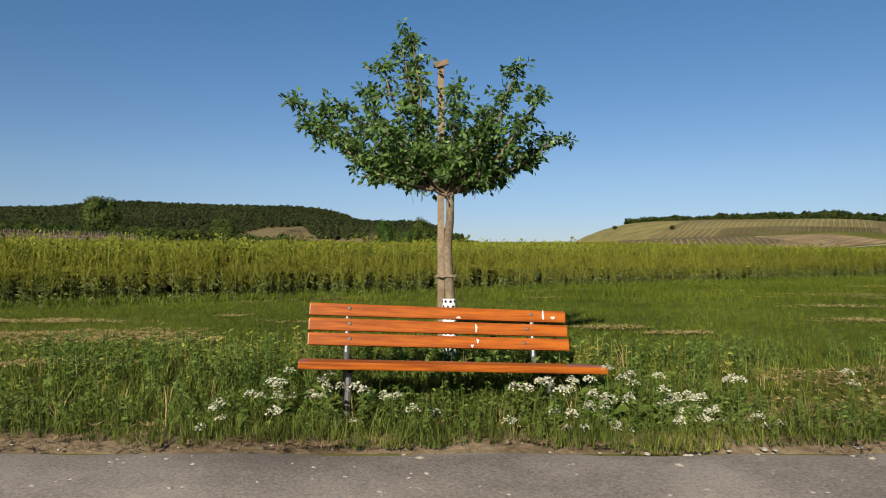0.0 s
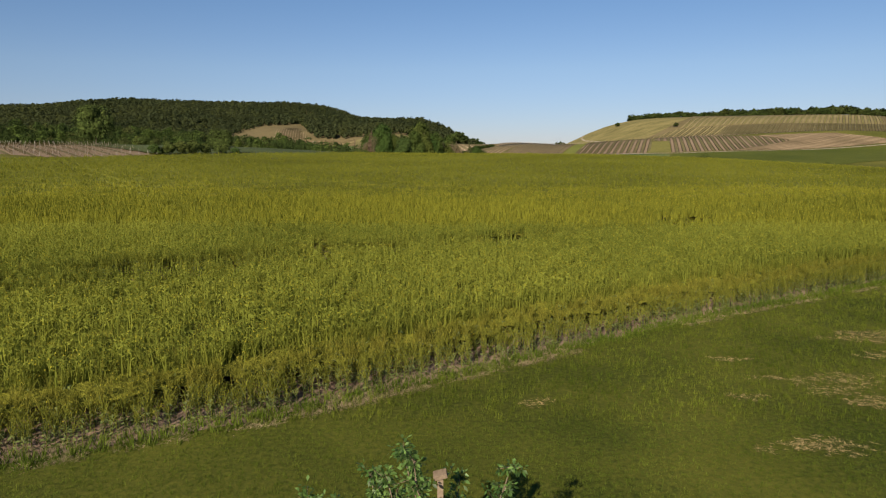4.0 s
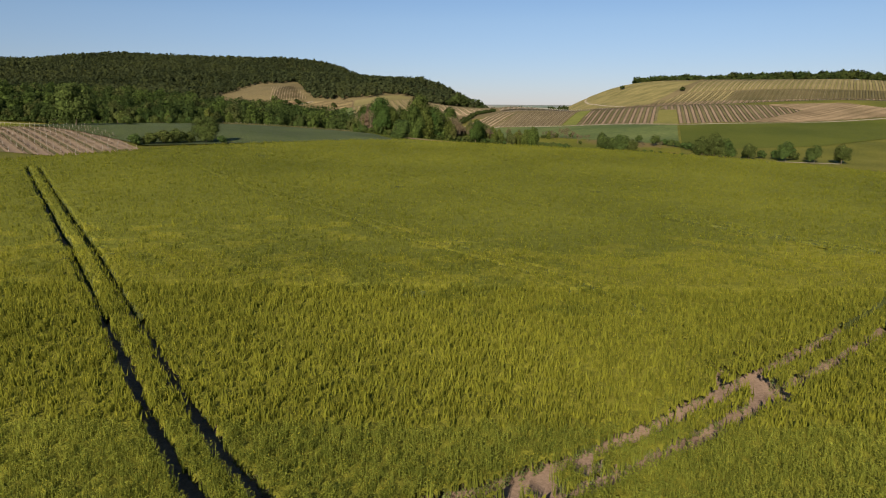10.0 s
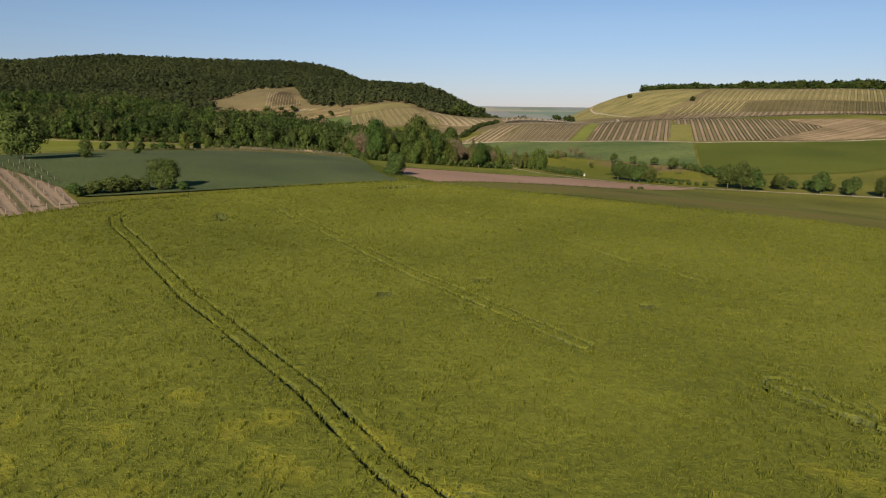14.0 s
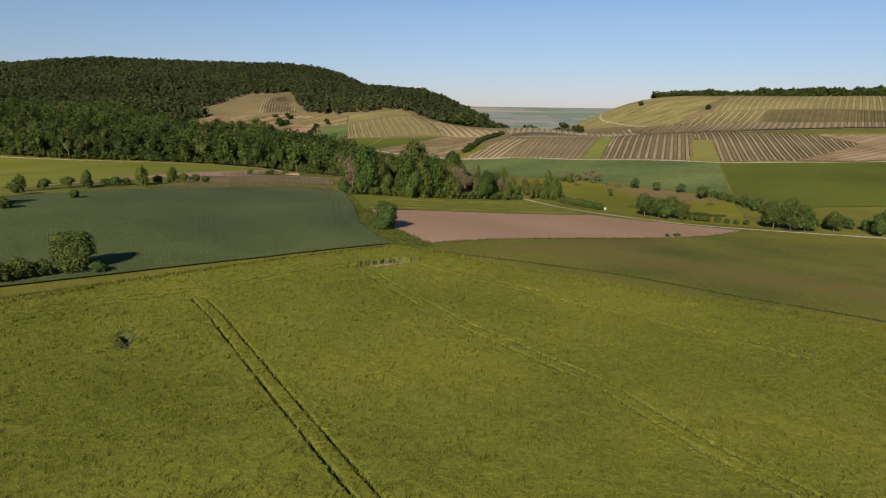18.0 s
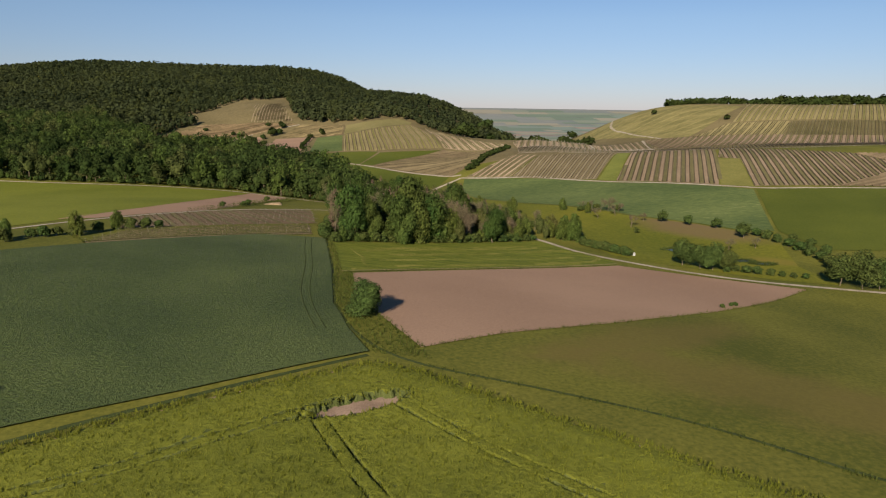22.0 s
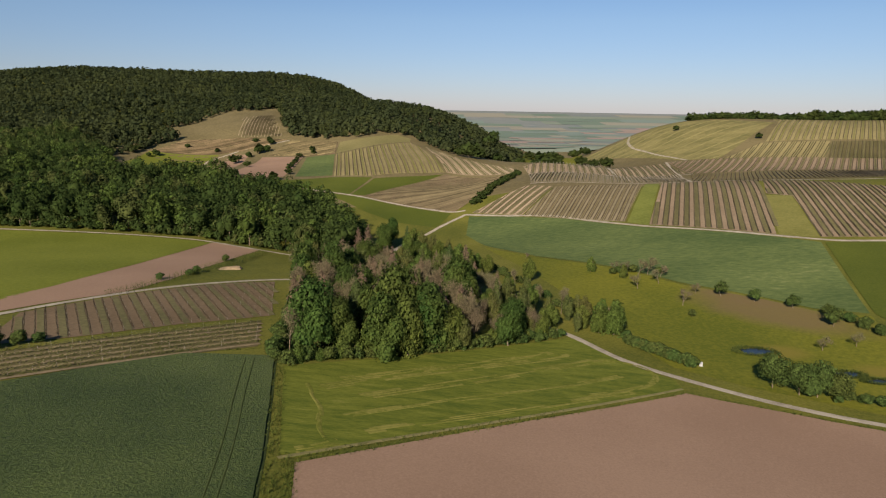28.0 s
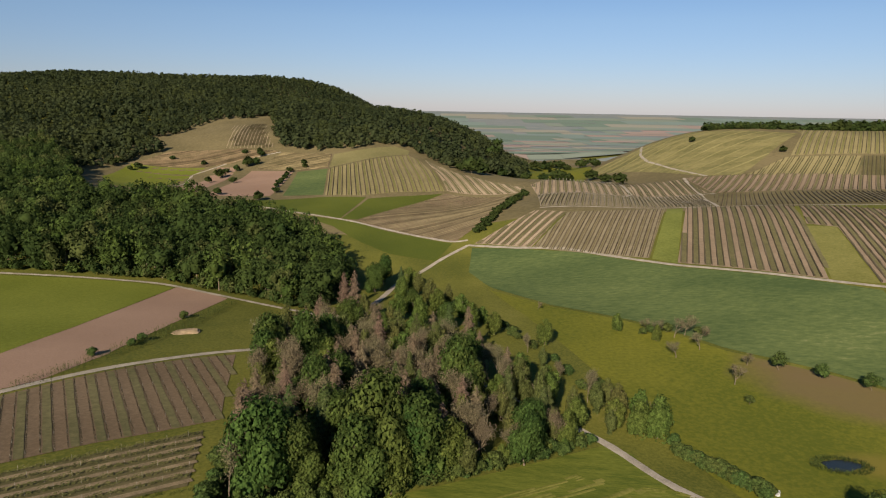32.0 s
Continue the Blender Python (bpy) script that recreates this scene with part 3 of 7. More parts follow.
for line, wide in SWATHS:
    pts = [Vector(p) for p in line]
    for _ in range(2):
        pts = [pts[0]] + [w for a, b in zip(pts, pts[1:]) for w in (a.lerp(b, 0.25), a.lerp(b, 0.75))] + [pts[-1]]
    fine = [a.lerp(b, k / 4) for a, b in zip(pts, pts[1:]) for k in range(4)] + [pts[-1]]
    side = Vector((-0.527, 0.85))
    for k in range(3):      # each row lies as a few overlapping, broken wisps
        at = int(RNG.integers(0, 8))
        while at < len(fine) - 3:
            n = int(RNG.integers(6, 22))
            if len(fine[at:at + n]) > 2:
                strip("swath", [tuple(p + side * ((k - 1) * wide * 0.7 + 0.3 * noise.noise(Vector((p.x * 0.2, p.y * 0.2, k * 9.0))))) for p in fine[at:at + n]], wide * RNG.uniform(0.45, 0.95), M_SWATH, "pale line of cut grass on the mown meadow", "swath", lift=0.16 + 0.012 * k)
            at += n + int(RNG.integers(1, 9))

# near road
V, F = [], []
rx, ry = np.arange(-60, 60.1, 0.25), [-4.5, -3, -1, 1, 3, 3.7, 3.98]
X, Y = np.meshgrid(rx, ry)
Y = Y.copy()
Y[-1] += 0.14 * np.array([noise.noise(Vector((v * 1.3, 0, 0))) + 0.6 * noise.noise(Vector((v * 4, 5, 0))) for v in rx])
Z = height(X, Y) + 0.03
Z[-1] -= 0.06
n = len(rx)
i = (np.arange(len(ry) - 1)[:, None] * n + np.arange(n - 1)).ravel()
tagged(new("road", mesh_of("road", np.stack([X, Y, Z], -1).reshape(-1, 3), np.stack([i, i + 1, i + n + 1, i + n], -1), M_ASPHALT, True)), "worn grey asphalt farm road with pale stone chips", "road", kind="structure")

# ---- rapeseed field ----
RAPE = [(-70, 2), (-40, 5.5), (-12, 9.6), (-7.6, 11.3), (-3.9, 13.1), (9.05, 22), (18.6, 27.7), (40, 40), (75, 58), (130, 86), (150, 120), (120, 152), (90, 170.5), (70, 178), (55, 183.8), (40, 190), (25, 201), (10, 212.5), (-2.7, 222.5), (-10, 225.5), (-30.5, 211), (-53.5, 191.5), (-65, 180), (-78, 160), (-95, 130), (-110, 60)]
TRAMS = [
    [(-7, 33.5), (-9.8, 37), (-14.1, 43.6), (-21.5, 55.4), (-36.3, 78.5), (-58.5, 112.1), (-75, 137)],
    [(-24, 14), (-16, 21.5), (-9.6, 27.4), (-7.3, 29.7), (-3.8, 31.7), (0.5, 33.6), (4.4, 35.7), (10.4, 39.8), (15.5, 44), (25, 52), (36, 62)],
    [(15, 43.2), (16.5, 47.9), (16.1, 52.5), (13.3, 59.2), (7.8, 69.1), (-3, 82), (-10.5, 94.1), (-25, 113.5), (-30, 120), (-46.8, 145.2), (-55.5, 157), (-58.8, 163.5), (-59, 169), (-54, 175)],
    [(14, 105), (4.1, 119.5), (-3.8, 130.6), (-9.1, 139.1), (-14.6, 148), (-22, 160), (-31.4, 175.5), (-37.3, 184)],
    [(-66, 164.5), (-59.5, 171), (-51.5, 179.5), (-43, 186.5), (-34.5, 192), (-20, 204), (-13.1, 209.8)],
    [(34, 129), (29.8, 135.6), (25.8, 140.8), (22.5, 146.5), (18.3, 155.3), (13.9, 160.5), (2.3, 175.1), (-0.6, 179.9), (-4.6, 186.7), (-9.3, 194.5), (-14.4, 204)],
    [(29, 97), (32.4, 91.6), (36.3, 84.8), (42, 78)],
    [(-4.6, 209.6), (6.3, 198), (15.9, 189.4), (24.8, 182.1), (30.8, 176.8), (38.6, 169.8), (45.6, 164.5), (57, 155.6)],
]
BARE = [(-12.2, 26.6, 3.2, 1.55), (-15.6, 24.4, 1.6, 0.7), (-8.4, 29.3, 1.5, 0.6), (-18.5, 21, 1.2, 0.6), (-3.2, 31.4, 1.5, 0.7), (-5.5, 31.2, 0.8, 0.7), (16.8, 44.6, 1.2, 1.3), (-10.5, 209.2, 8, 2.6), (-6.8, 120.7, 1.0, 0.7), (5.3, 127, 0.8, 0.5), (-2, 61.3, 0.9, 0.5), (23.5, 117.2, 0.7, 0.3), (3, 35.2, 0.8, 0.5), (-41, 167.5, 0.7, 3.2), (-3.2, 32.6, 1.5, 0.7), (-5.6, 31.9, 1.0, 0.7), (3.9, 35.5, 1.1, 0.6), (2.3, 34.3, 0.9, 0.5), (16.9, 45.8, 0.9, 1.2), (15.6, 47.0, 0.5, 0.9), (-6, 28.6, 1.5, 0.5), (-9.8, 28.0, 1.6, 0.6), (6.1, 37, 0.8, 0.5), (-2, 30.9, 0.8, 0.5), (32, 90.5, 0.6, 1.4), (36.8, 84, 0.6, 1.5)]


def seg_distance(x, y, line):
    d = np.full(np.shape(x), 1e9)
    for (ax, ay), (bx, by) in zip(line, line[1:]):
        L = (bx - ax) ** 2 + (by - ay) ** 2
        t = np.clip(((x - ax) * (bx - ax) + (y - ay) * (by - ay)) / L, 0, 1)
        d = np.minimum(d, np.hypot(x - ax - t * (bx - ax), y - ay - t * (by - ay)))
    return d


def lumps(x, y, s, seed=0.0):
    """Cheap smooth unevenness from -1 to 1."""
    return (np.sin(x * 1.7 * s + 1.3 * np.sin(y * 1.1 * s + seed)) + np.sin(y * 2.3 * s + 1.7 * np.sin(x * 0.9 * s + 2 * seed)) + np.sin((x + y) * 3.1 * s + seed * 3) * 0.6) / 2.6


def bare(x, y, more=0.0):
    """1 where wheels or damage have left the ground open."""
    x, y = np.asarray(x, float), np.asarray(y, float)
    g = np.zeros(x.shape)
    for line, wide in zip(TRAMS, (0.3, 0.4, 0.1, 0.1, 0.12, 0.06, 0.2, 0.05)):
        d = seg_distance(x, y, line)
        w = wide + more + 0.1 * lumps(x, y, 0.35)
        g = np.maximum(g, 1 - ease(w - 0.12, w + 0.08, np.abs(d - 0.95)))
    for cx, cy, a, b in BARE:
        ang = 0.55
        u, v = (x - cx) * math.cos(ang) + (y - cy) * math.sin(ang), -(x - cx) * math.sin(ang) + (y - cy) * math.cos(ang)
        g = np.maximum(g, 1 - ease(0.82, 1.0, np.hypot(u / a, v / b) + 0.2 * lumps(x, y, 2) + 0.12 * lumps(x, y, 5, 1)))
    return g


def greener(x, y):
    """Where the crop stands greener and darker, further from the road."""
    return y + 12 * lumps(x, y, 0.06, 3) + 14 * lumps(x, y, 0.4, 1) > 74


def crop_height(x, y):
    return 1.12 + 0.10 * lumps(x, y, 0.11) + 0.05 * lumps(x, y, 0.5, 2)


field("crop_soil", RAPE, M_DRYSOIL, "dry pale soil under the rapeseed", "soil", lift=0.05, step=6.0)


def tram_distance(x, y):
    """Distance from the nearest pair of wheel tracks."""
    return np.min([seg_distance(x, y, line) for line in TRAMS], axis=0)


def canopy_sheet(xs, ys):
    X, Y = np.meshgrid(xs, ys)
    st = xs[1] - xs[0]
    X = X + RNG.uniform(-0.3, 0.3, X.shape) * st
    Y = Y + RNG.uniform(-0.3, 0.3, X.shape) * st
    edge = seg_distance(X, Y, RAPE + RAPE[:1])
    h = (crop_height(X, Y) - np.where((Y < 63.5) & (np.abs(X - 3) < 43), 0.3, 0.1) + RNG.uniform(-0.26, 0.2, X.shape) * min(st, 0.45)) * (0.66 + 0.34 * ease(0.9, 3.2, edge))
    h = h * (1 - bare(X, Y)) - 0.12 * bare(X, Y)
    V = np.stack([X, Y, height(X, Y) + h], -1).reshape(-1, 3)
    nx, ny = len(xs), len(ys)
    i = (np.arange(ny - 1)[:, None] * nx + np.arange(nx - 1)).ravel()
    Fq = np.stack([i, i + 1, i + nx + 1, i + nx], -1)
    ok = inside(RAPE, V[:, 0], V[:, 1]) & (edge.ravel() > np.where(V[:, 1] < 50, 0.85, 0.3))
    return V, Fq[ok[Fq].all(1)]


Va, Fa = canopy_sheet(np.arange(-40, 46, 0.4), np.arange(9, 64, 0.4))
ca = Va[Fa].mean(1)
Fa = Fa[tram_distance(ca[:, 0], ca[:, 1]) > 1.6]
Vb, Fb = canopy_sheet(np.arange(-112, 152, 0.9), np.arange(2, 228, 0.9))
cb = Vb[Fb].mean(1)
patch = lambda c: np.hypot((c[:, 0] + 10.5) / 11, (c[:, 1] - 209) / 7)
Fb = Fb[(patch(cb) > 1) & (tram_distance(cb[:, 0], cb[:, 1]) > 1.5) & ~((cb[:, 0] > -39.5) & (cb[:, 0] < 45) & (cb[:, 1] > 9.5) & (cb[:, 1] < 63.2))]
Vp, Fp = canopy_sheet(np.arange(-23, 2, 0.24), np.arange(201, 217.5, 0.24))
Fp = Fp[patch(Vp[Fp].mean(1)) < 1.05]
canopy = [(Va, Fa), (Vb, Fb), (Vp, Fp)]
for line in TRAMS:      # a finer sheet along the wheel tracks
    lx, ly = [p[0] for p in line], [p[1] for p in line]
    for k in range(int(min(ly)) - 3, int(max(ly)) + 3, 12):
        near = [p for p in [(lx[i] + f * (lx[i + 1] - lx[i]), ly[i] + f * (ly[i + 1] - ly[i])) for i in range(len(lx) - 1) for f in np.linspace(0, 1, 12)] if k - 3 <= p[1] <= k + 15]
        if near:
            Vc, Fc = canopy_sheet(np.arange(min(p[0] for p in near) - 3, max(p[0] for p in near) + 3, 0.17), np.arange(k, k + 12.2, 0.17))
            cc = Vc[Fc].mean(1)
            canopy.append((Vc, Fc[(seg_distance(cc[:, 0], cc[:, 1], line) < 2.1)]))
off = np.cumsum([0] + [len(c[0]) for c in canopy[:-1]])
cv, cf = np.concatenate([c[0] for c in canopy]), np.concatenate([c[1] + o for c, o in zip(canopy, off)])
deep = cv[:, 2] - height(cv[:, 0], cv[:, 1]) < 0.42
cf = cf[~(deep[cf].any(1) & (cv[cf[:, 0], 1] < 56) & (np.abs(cv[cf[:, 0], 0]) < 38))]      # whole plants close the open sides near the road
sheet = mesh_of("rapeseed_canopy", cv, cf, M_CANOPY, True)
sheet.materials.append(M_RAPESTEM_SHADE)      # open sides: lower stems and leaves, gap shade in their dark colour
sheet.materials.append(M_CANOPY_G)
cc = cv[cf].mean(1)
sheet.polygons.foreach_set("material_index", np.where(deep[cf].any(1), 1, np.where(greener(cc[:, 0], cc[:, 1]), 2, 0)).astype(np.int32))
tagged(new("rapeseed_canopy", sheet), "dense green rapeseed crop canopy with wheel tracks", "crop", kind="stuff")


def scatter(poly, density, box=None):
    px, py = [p[0] for p in poly], [p[1] for p in poly]
    x0, x1, y0, y1 = box or (min(px), max(px), min(py), max(py))
    n = int((x1 - x0) * (y1 - y0) * density)
    x, y = RNG.uniform(x0, x1, n), RNG.uniform(y0, y1, n)
    k = inside(poly, x, y)
    return x[k], y[k]


def stamp(tv, tf, tm, x, y, z, yaw, s, sz=None):
    """Copies of a template (vertices, triangles, material numbers) at many places, as one mesh."""
    n, k = len(x), len(tv)
    c, q = np.cos(yaw), np.sin(yaw)
    V = np.empty((n, k, 3))
    V[:, :, 0] = x[:, None] + s[:, None] * (c[:, None] * tv[:, 0] - q[:, None] * tv[:, 1])
    V[:, :, 1] = y[:, None] + s[:, None] * (q[:, None] * tv[:, 0] + c[:, None] * tv[:, 1])
    V[:, :, 2] = z[:, None] + (s if sz is None else sz)[:, None] * tv[:, 2]
    return V.reshape(-1, 3), (tf[None] + (np.arange(n) * k)[:, None, None]).reshape(-1, 3), np.tile(tm, n)


def fast_mesh(name, chunks, materials, smooth=False):
    """One mesh of triangles from several (vertices, triangles, material numbers)."""
    V = np.concatenate([c[0] for c in chunks])
    off = np.cumsum([0] + [len(c[0]) for c in chunks[:-1]])
    T = np.concatenate([c[1] + o for c, o in zip(chunks, off)])
    m = np.concatenate([c[2] for c in chunks])
    me = bpy.data.meshes.new(name)
    me.vertices.add(len(V)); me.loops.add(3 * len(T)); me.polygons.add(len(T))
    me.vertices.foreach_set("co", V.astype(np.float32).ravel())
    me.loops.foreach_set("vertex_index", T.astype(np.int32).ravel())
    me.polygons.foreach_set("loop_start", np.arange(0, 3 * len(T), 3, dtype=np.int32))
    for mt in materials:
        me.materials.append(mt)
    me.polygons.foreach_set("material_index", m.astype(np.int32))
    if smooth:
        me.polygons.foreach_set("use_smooth", np.ones(len(T), bool))
    me.update(calc_edges=True)
    return me


class Shape:
    """Gathers triangles of a small plant."""

    def __init__(self):
        self.v, self.f, self.m = [], [], []

    def tri(self, a, b, c, m=0):
        k = len(self.v)
        self.v += [a, b, c]; self.f.append((k, k + 1, k + 2)); self.m.append(m)

    def quad(self, a, b, c, d, m=0):
        k = len(self.v)
        self.v += [a, b, c, d]; self.f += [(k, k + 1, k + 2), (k, k + 2, k + 3)]; self.m += [m, m]

    def blade(self, base, tip, w, m=0, side=None):
        """A pointed leaf from base to tip."""
        b, t = Vector(base), Vector(tip)
        s = Vector(side) if side else (t - b).cross(Vector((RNG.normal(), RNG.normal(), RNG.normal())))
        s = s.normalized() * w / 2
        mid = b.lerp(t, 0.5) + Vector((0, 0, 0.06 * (t - b).length))
        k = len(self.v)
        self.v += [tuple(b), tuple(mid - s), tuple(t), tuple(mid + s)]
        self.f += [(k, k + 1, k + 2), (k, k + 2, k + 3)]; self.m += [m, m]

    def done(self):
        return np.array(self.v, float), np.array(self.f), np.array(self.m)


def rape_top(seed):
    """The upper part of a rapeseed plant, as it stands out of the canopy: pod stems and a few last flowers."""
    r = random.Random(seed)
    S = Shape()
    for k in range(7):
        a, lean = r.uniform(0, 6.28), r.uniform(0.02, 0.16)
        bx, by = r.uniform(-0.13, 0.13), r.uniform(-0.13, 0.13)
        h = r.uniform(0.35, 0.62)
        tip = (bx + lean * math.cos(a), by + lean * math.sin(a), h)
        b = r.uniform(0, 6.28)
        w = r.uniform(0.014, 0.03)
        S.tri((bx - w * math.cos(b), by - w * math.sin(b), -0.22), (bx + w * math.cos(b), by + w * math.sin(b), -0.16), tip)
        for j in range(2 if k < 4 else 1):
            f, g = r.uniform(0.4, 0.95), r.uniform(0, 6.28)
            o = (bx + (tip[0] - bx) * f, by + (tip[1] - by) * f, h * f)
            S.tri(o, (o[0] + 0.08 * math.cos(g), o[1] + 0.08 * math.sin(g), o[2] + 0.07), (o[0] + 0.015, o[1], o[2] + 0.05))
        if r.random() < 0.3:
            S.tri((tip[0] - 0.014, tip[1], h - 0.01), (tip[0] + 0.016, tip[1] - 0.01, h), (tip[0], tip[1] + 0.014, h + 0.028), 1)
    return S.done()


def rape_tuft(seed):
    """A few pod stems, for the crop further off."""
    r = random.Random(seed)
    S = Shape()
    for k in range(4):
        a, b = r.uniform(0, 6.28), r.uniform(0, 6.28)
        x, y, h = r.uniform(-0.16, 0.16), r.uniform(-0.16, 0.16), r.uniform(0.3, 0.62)
        w = r.uniform(0.035, 0.06)
        S.tri((x - w * math.cos(b), y - w * math.sin(b), 0.0), (x + w * math.cos(b), y + w * math.sin(b), 0.05), (x + 0.12 * math.cos(a), y + 0.12 * math.sin(a), h))
    S.tri((x - 0.018, y, h - 0.03), (x + 0.018, y - 0.01, h - 0.03), (x, y, h + 0.04), 1)
    return S.done()


M_FLOWER = surface("rape_flower", C(0.2, 0.187, 0.02), C(0.31, 0.28, 0.027), 1, 5, bump=0, through_light=0.3)
tops, tufts = [rape_top(i) for i in range(5)], [rape_tuft(i) for i in range(5)]
chunks = []
for box, dens, sc in (((-40, 46, 9, 40), 17, 1.0), ((-40, 46, 40, 75), 11, 1.1), ((-90, 120, 2, 228), 3.0, 1.4)):
    x, y = scatter(RAPE, dens, box)
    if sc > 1.2:
        k = ~((x > -40) & (x < 46) & (y > 9) & (y < 75)); x, y = x[k], y[k]
    k = (bare(x, y, 0.08 * (sc == 1.0)) < (0.4 if sc == 1.0 else 0.85)) & ((seg_distance(x, y, RAPE + RAPE[:1]) > 2.0) | (x < -13) | (x > 27) | (y > 45))
    x, y = x[k], y[k]
    which = RNG.integers(0, 5, len(x))
    which = which + 5 * greener(x, y)
    for w in range(10):
        k = which == w
        s = sc * RNG.uniform(0.75, 1.25, k.sum())
        made = stamp(*((tops if sc == 1.0 else tufts)[w] if w < 5 else tufts[w - 5][:2] + (tufts[w - 5][2] + 2 * (tufts[w - 5][2] == 0),)), x[k], y[k], height(x[k], y[k]) + crop_height(x[k], y[k]) - 0.42, RNG.uniform(0, 6.28, k.sum()), s, s * RNG.uniform(0.7, 1.1, k.sum()) / sc ** 0.6)
        chunks.append(made[:2] + (np.where(made[2] == 0, 3, made[2]) if sc == 1.0 else made[2],))
tagged(new("rapeseed_plants", fast_mesh("rapeseed_plants", chunks, [M_RAPE, M_FLOWER, M_RAPE_G, M_RAPE_N])), "ripening rapeseed plants with pods and last yellow flowers", "crop", kind="stuff")

# ---- woods ----


def blob(n_lat, n_lon, r, seed):
    """A lumpy closed core for a crown."""
    V, F = [], []
    ph = random.Random(seed).uniform(0, 9)
    for i in range(n_lat + 1):
        a = math.pi * i / n_lat
        for j in range(n_lon):
            b = 2 * math.pi * j / n_lon
            d = Vector((math.sin(a) * math.cos(b), math.sin(a) * math.sin(b), math.cos(a)))
            V.append(tuple(d * r * (1 + 0.28 * noise.noise(d * 1.9 + Vector((ph, 0, 0))))))
    for i in range(n_lat):
        for j in range(n_lon):
            a, b, c, d = i * n_lon + j, i * n_lon + (j + 1) % n_lon, (i + 1) * n_lon + (j + 1) % n_lon, (i + 1) * n_lon + j
            F += [(a, d, c), (a, c, b)]
    return np.array(V), np.array(F)


def crown_template(seed, leaves, leaf, tall=1.0, lobes=6, core=3, up=0.55, loose=1.12):
    """A crown about 1 wide round (0, 0, up): lobes of leaf clumps with gaps."""
    r = np.random.default_rng(seed)
    cen = [np.array([0, 0, up])]
    for k in range(lobes):
        a, q = 6.28 * k / lobes + r.uniform(-0.4, 0.4), r.uniform(0.16, 0.3)
        cen.append(np.array([q * math.cos(a), q * math.sin(a), up + tall * r.uniform(-0.28, 0.3)]))
    cen.append(np.array([r.uniform(-0.08, 0.08), r.uniform(-0.08, 0.08), up + tall * 0.33]))
    rad = [0.3] + [r.uniform(0.15, 0.24) for _ in cen[1:]]
    Vs, Fs, n0 = [], [], 0
    if core:
        for c, q in list(zip(cen, rad))[:core]:
            v, f = blob(3, 5, q * 0.85, int(r.integers(1e6)))
            v = v * (1, 1, tall ** 0.5) + c
            Vs.append(v); Fs.append(f + n0); n0 += len(v)
    w = np.array(rad) ** 2
    pick = r.choice(len(cen), leaves, p=w / w.sum())
    d = r.normal(size=(leaves, 3)); d /= np.linalg.norm(d, axis=1)[:, None]
    d[:, 2] = np.where(d[:, 2] < -0.5, -d[:, 2], d[:, 2])
    o = np.array(cen)[pick] + d * (np.array(rad)[pick] * r.uniform(0.7, loose, leaves))[:, None] * (1, 1, tall ** 0.5)
    t = np.cross(d, r.normal(size=(leaves, 3))); t /= np.linalg.norm(t, axis=1)[:, None] + 1e-9
    t = t + d * r.uniform(-0.4, 0.5, (leaves, 1))
    u = np.cross(d, t); u /= np.linalg.norm(u, axis=1)[:, None] + 1e-9
    s = leaf * r.uniform(0.6, 1.4, (leaves, 1))
    Q = np.stack([o - t * s, o + u * s * 0.9 + t * s * 0.6, o - u * s * 0.9 + t * s * 0.6], 1).reshape(-1, 3)
    i = np.arange(leaves) * 3 + n0
    Vs.append(Q); Fs.append(np.stack([i, i + 1, i + 2], -1))
    F = np.concatenate(Fs)
    return np.concatenate(Vs), F, np.zeros(len(F), int)


def conifer_template(seed, leaves, leaf):
    """A narrow drooping conifer, 1 high."""
    r = np.random.default_rng(seed)
    z = 1 - 0.9 * np.sqrt(r.uniform(0, 1, leaves))
    a = r.uniform(0, 6.28, leaves)
    q = (1 - z) ** 0.6 * 0.26 * (0.72 + 0.28 * np.sin(z * 40 + 2 * np.sin(a * 2))) * r.uniform(0.3, 1.05, leaves) + 0.01
    o = np.stack([q * np.cos(a), q * np.sin(a), z], -1)
    d = np.stack([np.cos(a), np.sin(a), np.full(leaves, -0.45)], -1)
    u = np.stack([-np.sin(a), np.cos(a), r.uniform(-0.3, 0.3, leaves)], -1)
    s = leaf * r.uniform(0.6, 1.4, (leaves, 1))
    Q = np.stack([o + d * s, o + u * s * 0.6 - d * s * 0.6, o - u * s * 0.6 - d * s * 0.6], 1).reshape(-1, 3)
    i = np.arange(leaves) * 3
    F = np.stack([i, i + 1, i + 2], -1)
    return Q, F, np.zeros(len(F), int)


def limb(S, a, b, ra, rb, sides=5, m=1):
    """A tapered round piece from a to b."""
    a, b = Vector(a), Vector(b)
    d = (b - a).normalized()
    p = d.orthogonal().normalized()
    q = d.cross(p)
    k = len(S.v)
    for c, r in ((a, ra), (b, rb)):
        S.v += [tuple(c + (p * math.cos(6.2832 * i / sides) + q * math.sin(6.2832 * i / sides)) * r) for i in range(sides)]
    for i in range(sides):
        j = (i + 1) % sides
        S.f += [(k + i, k + j, k + sides + j), (k + i, k + sides + j, k + sides + i)]
        S.m += [m, m]


